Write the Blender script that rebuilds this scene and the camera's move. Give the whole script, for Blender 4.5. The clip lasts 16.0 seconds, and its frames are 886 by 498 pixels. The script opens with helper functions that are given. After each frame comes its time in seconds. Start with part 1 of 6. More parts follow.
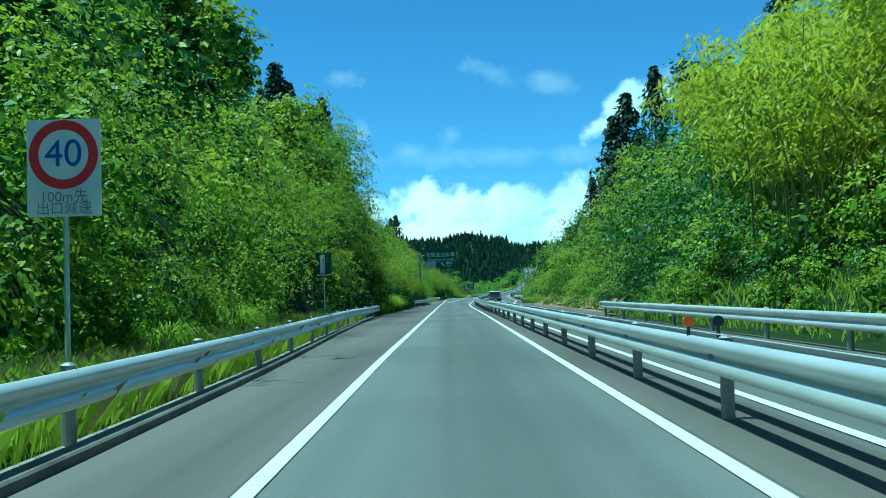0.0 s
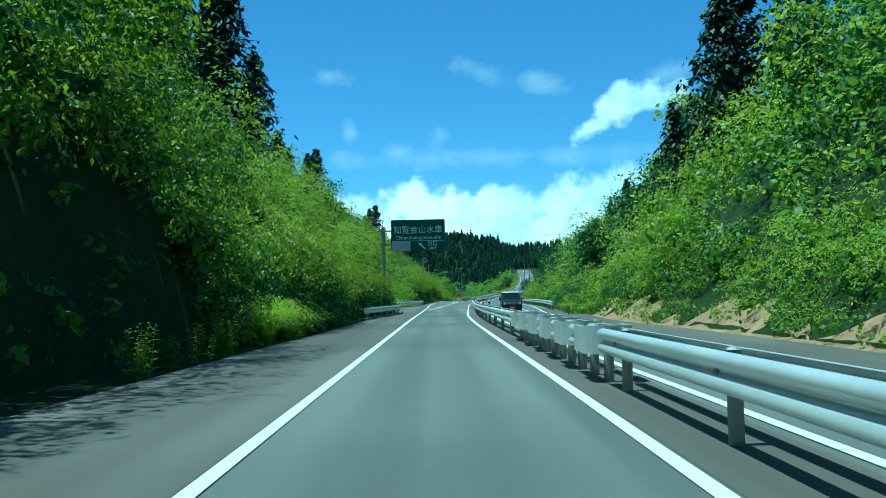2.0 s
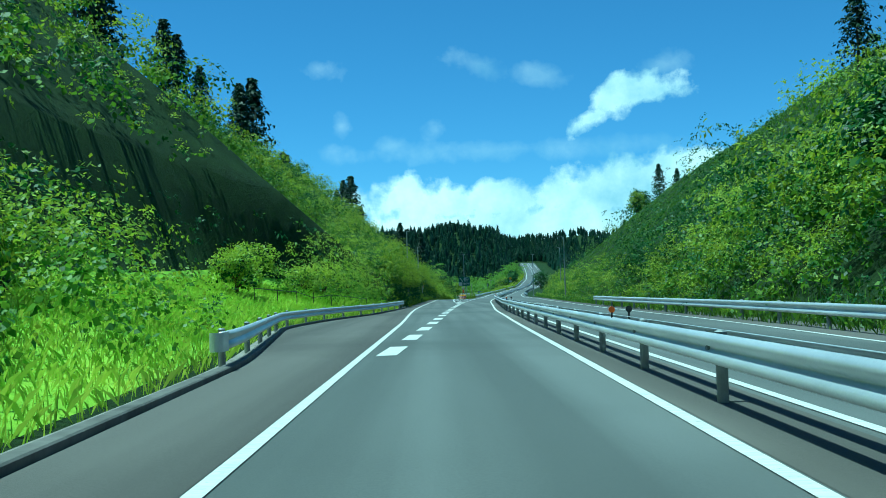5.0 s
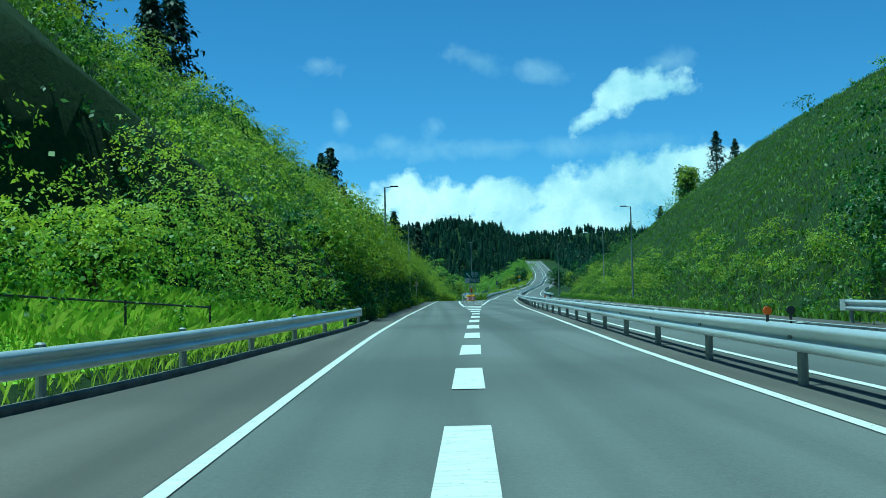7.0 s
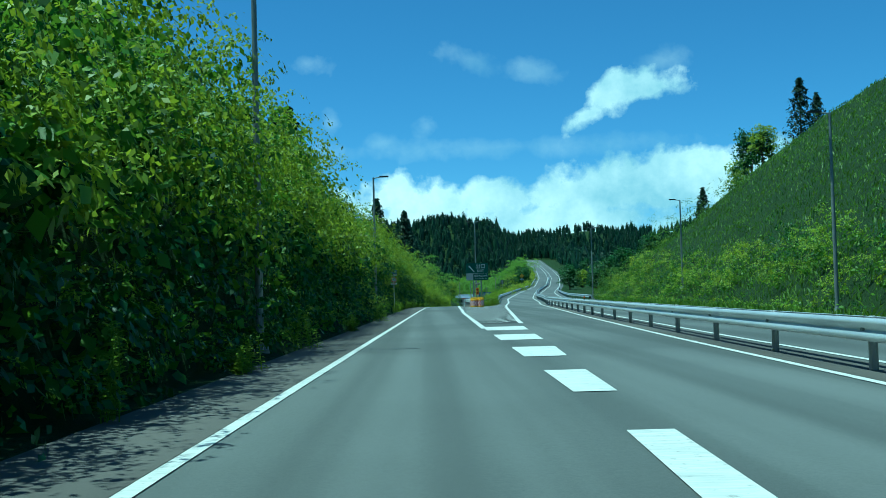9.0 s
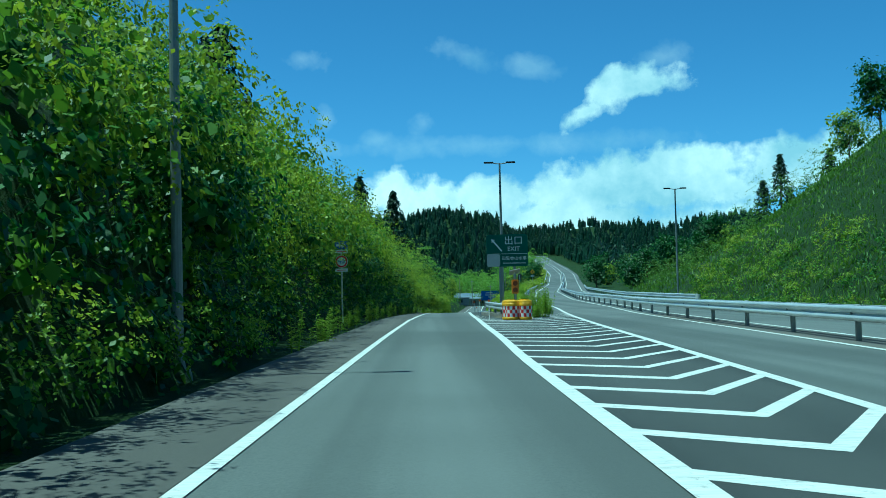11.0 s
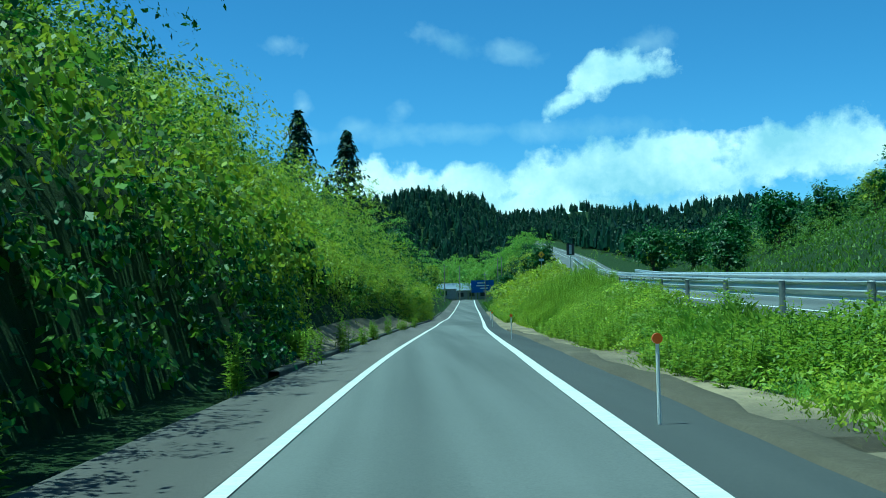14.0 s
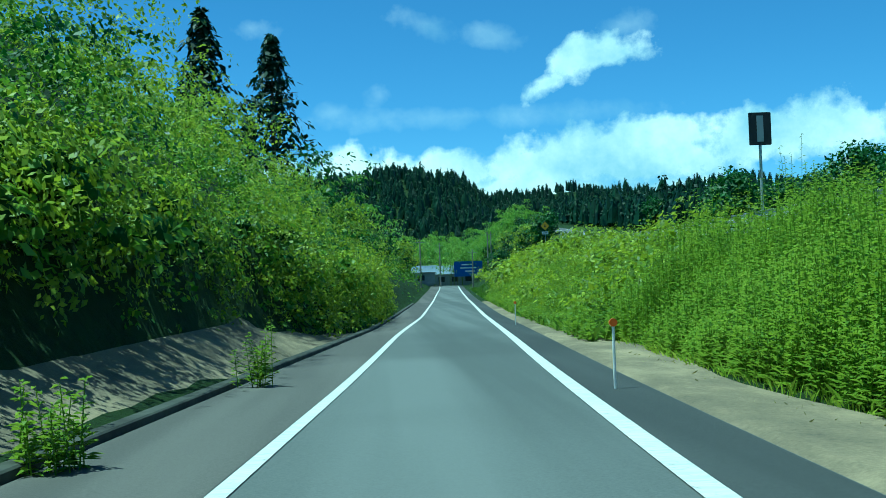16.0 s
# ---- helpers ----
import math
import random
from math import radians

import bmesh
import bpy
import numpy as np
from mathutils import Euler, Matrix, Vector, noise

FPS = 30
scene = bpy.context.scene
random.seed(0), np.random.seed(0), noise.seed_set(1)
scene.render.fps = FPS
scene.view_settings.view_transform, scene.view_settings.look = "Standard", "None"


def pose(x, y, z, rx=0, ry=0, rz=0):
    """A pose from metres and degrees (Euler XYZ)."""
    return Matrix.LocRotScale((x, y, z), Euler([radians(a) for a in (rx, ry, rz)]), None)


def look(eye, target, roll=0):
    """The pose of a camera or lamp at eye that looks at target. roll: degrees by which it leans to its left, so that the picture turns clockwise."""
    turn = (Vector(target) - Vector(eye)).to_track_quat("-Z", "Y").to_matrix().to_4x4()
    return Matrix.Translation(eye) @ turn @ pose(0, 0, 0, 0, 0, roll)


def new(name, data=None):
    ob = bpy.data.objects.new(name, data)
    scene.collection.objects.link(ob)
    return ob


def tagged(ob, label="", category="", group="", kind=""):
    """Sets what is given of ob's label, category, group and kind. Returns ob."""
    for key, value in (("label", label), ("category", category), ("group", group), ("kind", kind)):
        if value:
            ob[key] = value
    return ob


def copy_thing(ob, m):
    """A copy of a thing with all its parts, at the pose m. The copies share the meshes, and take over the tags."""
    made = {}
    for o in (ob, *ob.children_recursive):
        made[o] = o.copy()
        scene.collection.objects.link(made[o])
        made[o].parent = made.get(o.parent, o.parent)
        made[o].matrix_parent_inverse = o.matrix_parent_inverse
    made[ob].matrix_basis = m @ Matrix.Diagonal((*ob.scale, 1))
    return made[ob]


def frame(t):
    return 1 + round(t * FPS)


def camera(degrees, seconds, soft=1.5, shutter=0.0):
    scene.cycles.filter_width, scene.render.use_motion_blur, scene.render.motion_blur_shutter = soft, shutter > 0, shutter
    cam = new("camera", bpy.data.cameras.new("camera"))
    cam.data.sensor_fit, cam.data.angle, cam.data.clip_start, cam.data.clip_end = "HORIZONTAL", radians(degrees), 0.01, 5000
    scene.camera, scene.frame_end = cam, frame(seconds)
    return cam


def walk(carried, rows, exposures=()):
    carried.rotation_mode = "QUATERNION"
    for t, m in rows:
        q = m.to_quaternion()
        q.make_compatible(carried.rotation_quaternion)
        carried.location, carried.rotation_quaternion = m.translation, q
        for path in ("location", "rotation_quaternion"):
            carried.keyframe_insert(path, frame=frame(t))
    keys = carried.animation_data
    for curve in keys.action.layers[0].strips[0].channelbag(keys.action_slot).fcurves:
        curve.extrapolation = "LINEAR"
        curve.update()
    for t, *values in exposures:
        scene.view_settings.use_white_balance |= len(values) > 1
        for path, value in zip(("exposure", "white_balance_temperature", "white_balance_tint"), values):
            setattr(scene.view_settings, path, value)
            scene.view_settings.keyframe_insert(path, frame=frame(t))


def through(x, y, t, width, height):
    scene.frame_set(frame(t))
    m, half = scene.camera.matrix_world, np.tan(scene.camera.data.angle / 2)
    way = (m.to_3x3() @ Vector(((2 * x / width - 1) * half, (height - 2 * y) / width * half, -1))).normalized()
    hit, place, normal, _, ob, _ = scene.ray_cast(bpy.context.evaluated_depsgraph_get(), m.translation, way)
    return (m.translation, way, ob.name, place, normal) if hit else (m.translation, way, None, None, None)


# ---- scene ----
EXPO, KELVIN, TINT = 0.31, 4720, -38
cam = camera(44.07, 16.0, soft=0.35)
# seconds, x, y, z, yaw, pitch, roll
PATH = [
    (0, 0.000, 0.000, 1.307, 0.406, 2.360, -1.646),
    (0.5, 0.006, 14.845, 1.297, 0.155, 2.327, -1.516),
    (1, 0.084, 29.682, 1.311, 0.024, 2.428, -1.308),
    (1.5, 0.163, 44.506, 1.278, -0.100, 2.467, -1.168),
    (2, 0.242, 59.317, 1.270, -0.194, 2.477, -1.295),
    (2.5, 0.286, 74.112, 1.274, -0.321, 2.368, -1.404),
    (3, 0.295, 88.888, 1.245, -0.449, 2.349, -1.406),
    (3.5, 0.256, 103.642, 1.246, -0.491, 2.364, -1.479),
    (4, 0.201, 118.374, 1.255, -0.615, 2.303, -1.726),
    (6.5, 0.389, 190.895, 1.184, -0.257, 2.294, -1.454),
    (7, 0.421, 205.090, 1.163, -0.487, 2.288, -1.416),
    (7.5, 0.501, 219.251, 1.150, -0.696, 2.307, -1.403),
    (8, 0.608, 233.381, 1.176, -0.843, 2.383, -1.434),
    (8.5, 0.723, 247.479, 1.165, -0.951, 2.325, -1.497),
    (9, 0.866, 261.562, 1.177, -0.934, 2.366, -1.458),
    (11.5, 1.682, 331.896, 1.148, -1.249, 2.297, -1.274),
    (12, 1.907, 345.798, 1.153, -1.427, 2.313, -1.261),
    (12.3, 2.066, 354.135, 1.161, -1.436, 2.462, -1.200),
    (12.5, 2.179, 359.692, 1.163, -1.464, 2.458, -1.116),
    (13, 2.484, 373.582, 1.148, -1.547, 2.437, -1.096),
    (13.5, 2.860, 387.475, 1.060, -1.909, 2.038, -1.264),
    (14, 3.332, 401.372, 0.919, -2.162, 1.811, -1.373),
    (14.5, 3.875, 415.266, 0.702, -2.443, 1.496, -1.382),
    (15, 4.501, 429.152, 0.430, -2.658, 1.327, -1.273),
    (15.5, 5.215, 443.028, 0.084, -2.973, 1.087, -1.440),
    (16, 5.980, 456.895, -0.255, -3.244, 1.131, -1.965),
]


def eye_pose(x, y, z, yaw, pitch, roll):
    return pose(x, y, z, 90 + pitch, 0, yaw) @ pose(0, 0, 0, 0, 0, roll)


walk(cam, [(r[0], eye_pose(*r[1:])) for r in PATH],
     exposures=[(t, e + EXPO, KELVIN, TINT) for t, e in ((0, 0.0), (4, -0.05), (6.5, -0.28), (12.5, -0.3), (13, -0.02), (13.5, -0.18), (16, -0.12))])

# ---------------------------------------------------------------- light
SUN_EL, SUN_AZ = 73.5, 267.0      # degrees; azimuth clockwise from +y
world = bpy.data.worlds.new("sky")
scene.world = world
world.use_nodes = True
wt = world.node_tree
sky = wt.nodes.new("ShaderNodeTexSky")
sky.sky_type = "NISHITA"
sky.sun_disc = False
sky.sun_elevation = radians(SUN_EL)
sky.sun_rotation = radians(SUN_AZ)
sky.air_density, sky.dust_density, sky.ozone_density = 1.0, 0.0, 10.0
sky.altitude = 2600
wt.links.new(sky.outputs[0], wt.nodes["Background"].inputs[0])
wt.nodes["Background"].inputs[1].default_value = 0.115
sd = Vector((math.sin(radians(SUN_AZ)) * math.cos(radians(SUN_EL)),
             math.cos(radians(SUN_AZ)) * math.cos(radians(SUN_EL)), math.sin(radians(SUN_EL))))
sun = new("sun", bpy.data.lights.new("sun", "SUN"))
sun.data.energy, sun.data.angle, sun.data.color = 5.0, radians(0.55), (1.0, 0.965, 0.9)
sun.matrix_world = look(sd * 50, (0, 0, 0))


# ---------------------------------------------------------------- materials
class Nodes:
    """A small helper to write node materials in few lines."""

    def __init__(self, name):
        self.mat = bpy.data.materials.new(name)
        self.mat.use_nodes = True
        self.t = self.mat.node_tree
        self.bsdf = self.t.nodes["Principled BSDF"]
        self.out = self.t.nodes["Material Output"]

    def add(self, kind, **values):
        n = self.t.nodes.new(kind)
        for key, value in values.items():
            n.inputs[key].default_value = value
        return n

    def link(self, a, b):
        self.t.links.new(a, b)

    def noise(self, scale, detail=4.0, rough=0.6, coord=None, stretch=None):
        n = self.add("ShaderNodeTexNoise", Scale=scale, Detail=detail, Roughness=rough)
        src = coord
        if src is None:
            src = self.t.nodes.new("ShaderNodeNewGeometry").outputs["Position"]
        if stretch:
            m = self.add("ShaderNodeMapping", Scale=stretch)
            self.link(src, m.inputs[0])
            src = m.outputs[0]
        self.link(src, n.inputs["Vector"])
        return n.outputs[0]

    def ramp(self, fac, *stops):
        n = self.t.nodes.new("ShaderNodeValToRGB")
        e = n.color_ramp.elements
        while len(e) < len(stops):
            e.new(0.5)
        for i, (at, c) in enumerate(stops):
            e[i].position, e[i].color = at, (*c, 1)
        self.link(fac, n.inputs[0])
        return n.outputs[0]

    def mix(self, fac, a, b, kind="MIX"):
        n = self.t.nodes.new("ShaderNodeMix")
        n.data_type, n.blend_type = "RGBA", kind
        for sock, value in ((n.inputs[0], fac), (n.inputs[6], a), (n.inputs[7], b)):
            if isinstance(value, (int, float)):
                sock.default_value = value
            elif isinstance(value, tuple):
                sock.default_value = (*value, 1)
            else:
                self.link(value, sock)
        return n.outputs[2]

    def bump(self, height, strength, distance):
        n = self.add("ShaderNodeBump", Strength=strength, Distance=distance)
        self.link(height, n.inputs["Height"])
        self.link(n.outputs[0], self.bsdf.inputs["Normal"])

    def base(self, c):
        if isinstance(c, tuple):
            self.bsdf.inputs["Base Color"].default_value = (*c, 1)
        else:
            self.link(c, self.bsdf.inputs["Base Color"])

    def set(self, rough=0.7, metal=0.0, spec=0.5):
        self.bsdf.inputs["Roughness"].default_value = rough
        self.bsdf.inputs["Metallic"].default_value = metal
        self.bsdf.inputs["Specular IOR Level"].default_value = spec
        return self.mat


def plain(name, c, rough=0.6, metal=0.0, grain=0.12, scale=3.0, spec=0.5):
    m = Nodes(name)
    dark = tuple(v * (1 - 2 * grain) for v in c)
    m.base(m.ramp(m.noise(scale, 6, 0.7), (0.3, dark), (0.65, c)))
    return m.set(rough, metal, spec)


def asphalt(name, a, b):
    m = Nodes(name)
    big = m.noise(0.55, 5, 0.6, stretch=(1.0, 0.12, 1.0))
    fine = m.noise(34, 4, 0.85)
    c = m.ramp(big, (0.32, a), (0.7, b))
    c = m.mix(0.48, c, m.ramp(fine, (0.3, tuple(v * 0.6 for v in a)), (0.75, tuple(v * 1.5 for v in b))))
    lanes = m.noise(0.8, 3, 0.5, stretch=(1.0, 0.012, 1.0))
    c = m.mix(m.ramp(lanes, (0.38, (0.6, 0.6, 0.6)), (0.52, (0, 0, 0))), c, tuple(v * 0.78 for v in a))
    c = m.mix(m.ramp(lanes, (0.5, (0, 0, 0)), (0.66, (0.55, 0.55, 0.55))), c, tuple(v * 1.22 for v in b))
    patches = m.noise(0.07, 3, 0.5)
    c = m.mix(m.ramp(patches, (0.48, (0, 0, 0)), (0.62, (0.5, 0.5, 0.5))), c, tuple(v * 0.72 for v in a))
    m.base(c)
    m.bump(fine, 0.6, 0.008)
    return m.set(0.86, 0.0, 0.35)


ASPHALT = asphalt("asphalt", (0.098, 0.108, 0.104), (0.142, 0.152, 0.147))
GORE = asphalt("gore_asphalt", (0.045, 0.05, 0.05), (0.07, 0.074, 0.072))
SHOULDER = asphalt("shoulder_asphalt", (0.088, 0.083, 0.076), (0.125, 0.118, 0.106))


def paint_mat():
    m = Nodes("road_paint")
    worn = m.noise(9, 8, 0.75)
    streak = m.noise(2.5, 6, 0.7, stretch=(1.0, 6.0, 1.0))
    c = m.ramp(streak, (0.3, (0.46, 0.475, 0.45)), (0.6, (0.68, 0.69, 0.66)))
    m.base(m.mix(m.ramp(worn, (0.3, (1, 1, 1)), (0.43, (0, 0, 0))), c, (0.22, 0.225, 0.215)))
    return m.set(0.7)


PAINT = paint_mat()


def steel_mat(name, a, b, rough=0.42, metal=0.55):
    m = Nodes(name)
    n = m.noise(1.3, 6, 0.65, stretch=(1, 0.35, 1))
    fine = m.noise(30, 4, 0.7)
    c = m.mix(0.25, m.ramp(n, (0.3, a), (0.7, b)), m.ramp(fine, (0.35, a), (0.7, b)))
    m.base(c)
    m.bump(n, 0.05, 0.02)
    return m.set(rough, metal)


STEEL = steel_mat("galvanised_steel", (0.48, 0.52, 0.53), (0.72, 0.75, 0.75), 0.4, 0.45)
POST = steel_mat("post_steel", (0.2, 0.22, 0.22), (0.32, 0.34, 0.34), 0.55, 0.4)
POLE = steel_mat("pole_grey_paint", (0.2, 0.22, 0.22), (0.3, 0.32, 0.32), 0.5, 0.2)
CONCRETE = plain("concrete", (0.3, 0.285, 0.25), 0.9, 0, 0.25, 1.6)
DARK_KERB = plain("dark_kerb_concrete", (0.075, 0.08, 0.065), 0.95, 0, 0.35, 1.4)
KERB_STONE = plain("stained_kerb_concrete", (0.17, 0.165, 0.15), 0.92, 0, 0.3, 1.1)
GREEN_SIGN = plain("sign_green", (0.008, 0.085, 0.05), 0.45, 0, 0.06, 2)
WHITE_SIGN = plain("sign_white", (0.78, 0.8, 0.8), 0.45, 0, 0.05, 2)
GREY_SIGN = plain("sign_cover_grey", (0.42, 0.46, 0.47), 0.6, 0, 0.06, 2)
RED_SIGN = plain("sign_red", (0.55, 0.02, 0.03), 0.45, 0, 0.06, 3)
BLUE_SIGN = plain("sign_blue", (0.02, 0.09, 0.42), 0.45, 0, 0.06, 3)
DARK = plain("dark_grey", (0.03, 0.033, 0.035), 0.6, 0, 0.1, 3)
YELLOW = plain("drum_yellow", (0.85, 0.47, 0.01), 0.5, 0, 0.08, 3)
ORANGE = plain("lamp_box_orange", (0.75, 0.28, 0.02), 0.5, 0, 0.08, 3)
REFLECT = plain("reflector_orange", (0.85, 0.16, 0.01), 0.3, 0, 0.05, 9)


def leaf_mat(name, dark, mid, light, through=0.4, patch=0.09, gloss=0.35):
    """Leaves: colour by leaf and by patch of the hillside, light shining through."""
    m = Nodes(name)
    geo = m.t.nodes.new("ShaderNodeNewGeometry")
    c = m.ramp(geo.outputs["Random Per Island"], (0.0, dark), (0.45, mid), (1.0, light))
    n = m.noise(patch, 4, 0.6)
    c = m.mix(m.ramp(n, (0.36, (0, 0, 0)), (0.68, (0.55, 0.55, 0.55))), c, light)
    n2 = m.noise(patch * 5, 3, 0.6)
    c = m.mix(m.ramp(n2, (0.35, (0.5, 0.5, 0.5)), (0.6, (0, 0, 0))), c, dark)
    m.base(c)
    m.set(0.5, 0, gloss)
    tr = m.t.nodes.new("ShaderNodeBsdfTranslucent")
    hue = m.mix(0.5, c, light, "MIX")
    m.link(hue, tr.inputs[0])
    mx = m.t.nodes.new("ShaderNodeMixShader")
    mx.inputs[0].default_value = through
    m.link(m.bsdf.outputs[0], mx.inputs[1])
    m.link(tr.outputs[0], mx.inputs[2])
    m.link(mx.outputs[0], m.out.inputs[0])
    return m.mat


LEAF = leaf_mat("shrub_leaves", (0.014, 0.052, 0.007), (0.15, 0.265, 0.015), (0.48, 0.56, 0.032), 0.42)
# darker copy of the shrub leaves: shade inside bushes put into the colour
LEAF_INNER_SHADE = leaf_mat("inner_leaves", (0.025, 0.075, 0.008), (0.085, 0.2, 0.015), (0.24, 0.38, 0.028), 0.42)
# yellow-green shrub kinds, and sunlight coloured onto bushes that catch it
LEAF_LIGHT = leaf_mat("bright_and_sunlit_shrub_leaves", (0.08, 0.19, 0.014), (0.28, 0.43, 0.026), (0.52, 0.6, 0.05), 0.45)
# darker leaf copy: truly dark trees, and shade put into the colour
LEAF_DARK = leaf_mat("dark_and_shade_toned_leaves", (0.009, 0.034, 0.007), (0.024, 0.08, 0.013), (0.06, 0.16, 0.022), 0.26)
WEED_PALE = leaf_mat("pale_weed_leaves", (0.09, 0.19, 0.015), (0.2, 0.33, 0.025), (0.36, 0.46, 0.05), 0.45, 0.3)
BAMBOO_GREEN = leaf_mat("green_bamboo_leaves", (0.05, 0.15, 0.012), (0.13, 0.29, 0.025), (0.32, 0.46, 0.05), 0.4, 0.2)
BAMBOO = leaf_mat("bamboo_leaves", (0.12, 0.24, 0.015), (0.34, 0.46, 0.025), (0.6, 0.6, 0.05), 0.5, 0.2)
GRASS = leaf_mat("grass_blades", (0.055, 0.13, 0.011), (0.11, 0.205, 0.018), (0.2, 0.3, 0.028), 0.35, 0.07)
GRASS_BRIGHT = leaf_mat("meadow_grass", (0.24, 0.42, 0.02), (0.42, 0.58, 0.04), (0.6, 0.7, 0.09), 0.55, 0.15)
WEED = leaf_mat("tall_weed_leaves", (0.05, 0.12, 0.012), (0.15, 0.27, 0.018), (0.33, 0.43, 0.035), 0.42, 0.3)
CEDAR = leaf_mat("cedar_needles", (0.006, 0.02, 0.01), (0.011, 0.034, 0.014), (0.02, 0.055, 0.018), 0.08, 0.3, 0.2)
FOREST = leaf_mat("far_forest_needles", (0.007, 0.022, 0.012), (0.014, 0.038, 0.018), (0.032, 0.074, 0.028), 0.06, 0.025, 0.15)
STRAW = leaf_mat("dry_grass", (0.2, 0.19, 0.06), (0.34, 0.31, 0.1), (0.44, 0.42, 0.17), 0.3, 0.4)
BARK = plain("bark", (0.11, 0.075, 0.05), 0.95, 0, 0.3, 6)
ROCK = plain("bare_soil", (0.33, 0.215, 0.115), 0.95, 0, 0.25, 0.8)




def stained(name, a, b, c, scale):
    """Ground in three tones that drift into each other, with fine grit."""
    m = Nodes(name)
    n = m.noise(scale, 7, 0.7, stretch=(1, 0.4, 1))
    grit = m.noise(18, 5, 0.8)
    col = m.ramp(n, (0.34, a), (0.5, b), (0.66, c))
    m.base(m.mix(0.3, col, m.ramp(grit, (0.3, tuple(v * 0.5 for v in a)), (0.7, c))))
    m.bump(grit, 0.5, 0.03)
    return m.set(0.95, 0, 0.25)


SOIL = stained("sandy_soil", (0.085, 0.078, 0.058), (0.19, 0.16, 0.105), (0.38, 0.31, 0.19), 0.6)
APRON = stained("stained_apron_concrete", (0.06, 0.053, 0.037), (0.1, 0.088, 0.062), (0.19, 0.165, 0.118), 0.35)
SLAB = stained("sandy_slope_concrete", (0.11, 0.092, 0.058), (0.17, 0.145, 0.095), (0.27, 0.23, 0.15), 0.5)
MEADOW = stained("meadow_ground", (0.16, 0.32, 0.018), (0.28, 0.47, 0.03), (0.42, 0.58, 0.055), 0.4)
WEEDY = stained("weedy_ground", (0.05, 0.11, 0.012), (0.1, 0.19, 0.02), (0.18, 0.28, 0.03), 0.5)
# near-black green of the added lumps, shade painted inside bushes
CORE = stained("shrub_shade_core", (0.012, 0.04, 0.007), (0.024, 0.075, 0.011), (0.045, 0.12, 0.018), 1.4)


def ground_mat():
    m = Nodes("hill_ground")
    n = m.noise(0.35, 8, 0.7)
    fine = m.noise(4.0, 6, 0.75)
    # dark soil, darkened further so gaps between shrubs read as shade
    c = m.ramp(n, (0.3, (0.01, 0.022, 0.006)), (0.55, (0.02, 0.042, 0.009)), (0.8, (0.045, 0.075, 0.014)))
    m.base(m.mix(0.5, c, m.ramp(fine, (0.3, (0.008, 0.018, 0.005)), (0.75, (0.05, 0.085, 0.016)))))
    m.bump(fine, 0.8, 0.25)
    return m.set(0.95, 0, 0.2)


GROUND = ground_mat()

# ---------------------------------------------------------------- plan of the road
def table(*pairs):
    ys, vs = [p[0] for p in pairs], [p[1] for p in pairs]

    def value(y):
        return np.interp(y, ys, vs)
    return value


def smooth(fn, span=10.0):
    return lambda y: (fn(y - span) + 2 * fn(y - span / 2) + 2 * fn(y) + 2 * fn(y + span / 2) + fn(y + span)) / 8


ROAD_Z = smooth(table((-200, 0), (0, 0), (120, -0.05), (200, -0.13), (360, -0.14), (373, -0.16), (387, -0.25), (401, -0.39),
                      (415, -0.61), (429, -0.88), (443, -1.23), (457, -1.57), (480, -2.1), (520, -2.9), (570, -3.4), (700, -3.6), (1000, -3.6)), 6)
MAIN_Z = smooth(table((-200, 0), (0, 0), (120, -0.05), (200, -0.13), (380, -0.14), (441, 0.1), (524, 0.9), (624, 2.9), (700, 6.6),
                      (774, 10.4), (850, 14.3), (974, 21.8), (1100, 30.0)), 12)
LEFT = smooth(table((-200, -1.42), (10, -1.42), (22, -1.49), (80, -1.48), (126, -1.5), (150, -1.42), (198, -1.34), (226, -1.52), (241, -1.53), (270, -1.2), (283, -0.95), (339, 0.1), (350, 0.3), (371, 0.8), (400, 1.65), (412, 2.15),
                    (423, 2.63), (437, 3.31), (450, 4.0), (464, 4.78), (474, 5.4), (494, 6.45), (520, 8.2), (560, 10.6), (600, 13.0), (640, 15.5), (720, 20)), 5)
RAMP_R = smooth(table((290, 2.88), (300, 2.95), (339, 3.4), (347, 3.65), (360, 3.87), (381, 4.36), (395, 4.8), (408, 5.3), (422, 5.87), (436, 6.55),
                      (450, 7.28), (464, 8.05), (474, 8.7), (489, 9.75), (520, 11.8), (560, 14.3), (600, 16.6), (640, 19), (720, 24)), 4)
MAIN_R = smooth(table((-200, 1.98), (70, 2.0), (96, 1.91), (111, 1.89), (125, 1.96), (140, 2.2), (153, 2.6), (199, 3.8), (208, 4.1), (227, 4.6), (245, 5.4), (257, 5.95), (276, 6.8), (290, 7.4),
                      (317, 8.9), (354, 11.3), (361, 11.7), (378, 12.9), (391, 14.3), (441, 18.3), (524, 26.9), (624, 40.4), (700, 49.8), (774, 56.4), (850, 62), (974, 69.8), (1100, 75)), 6)
MAIN_L = smooth(table((306, 4.7), (345, 7.1), (358, 7.9), (372, 8.9), (383, 9.8), (391, 10.6), (441, 14.2), (524, 23.0), (624, 36.9), (700, 46.3), (774, 52.9), (850, 58.5), (974, 66.3), (1100, 71.5)), 5)
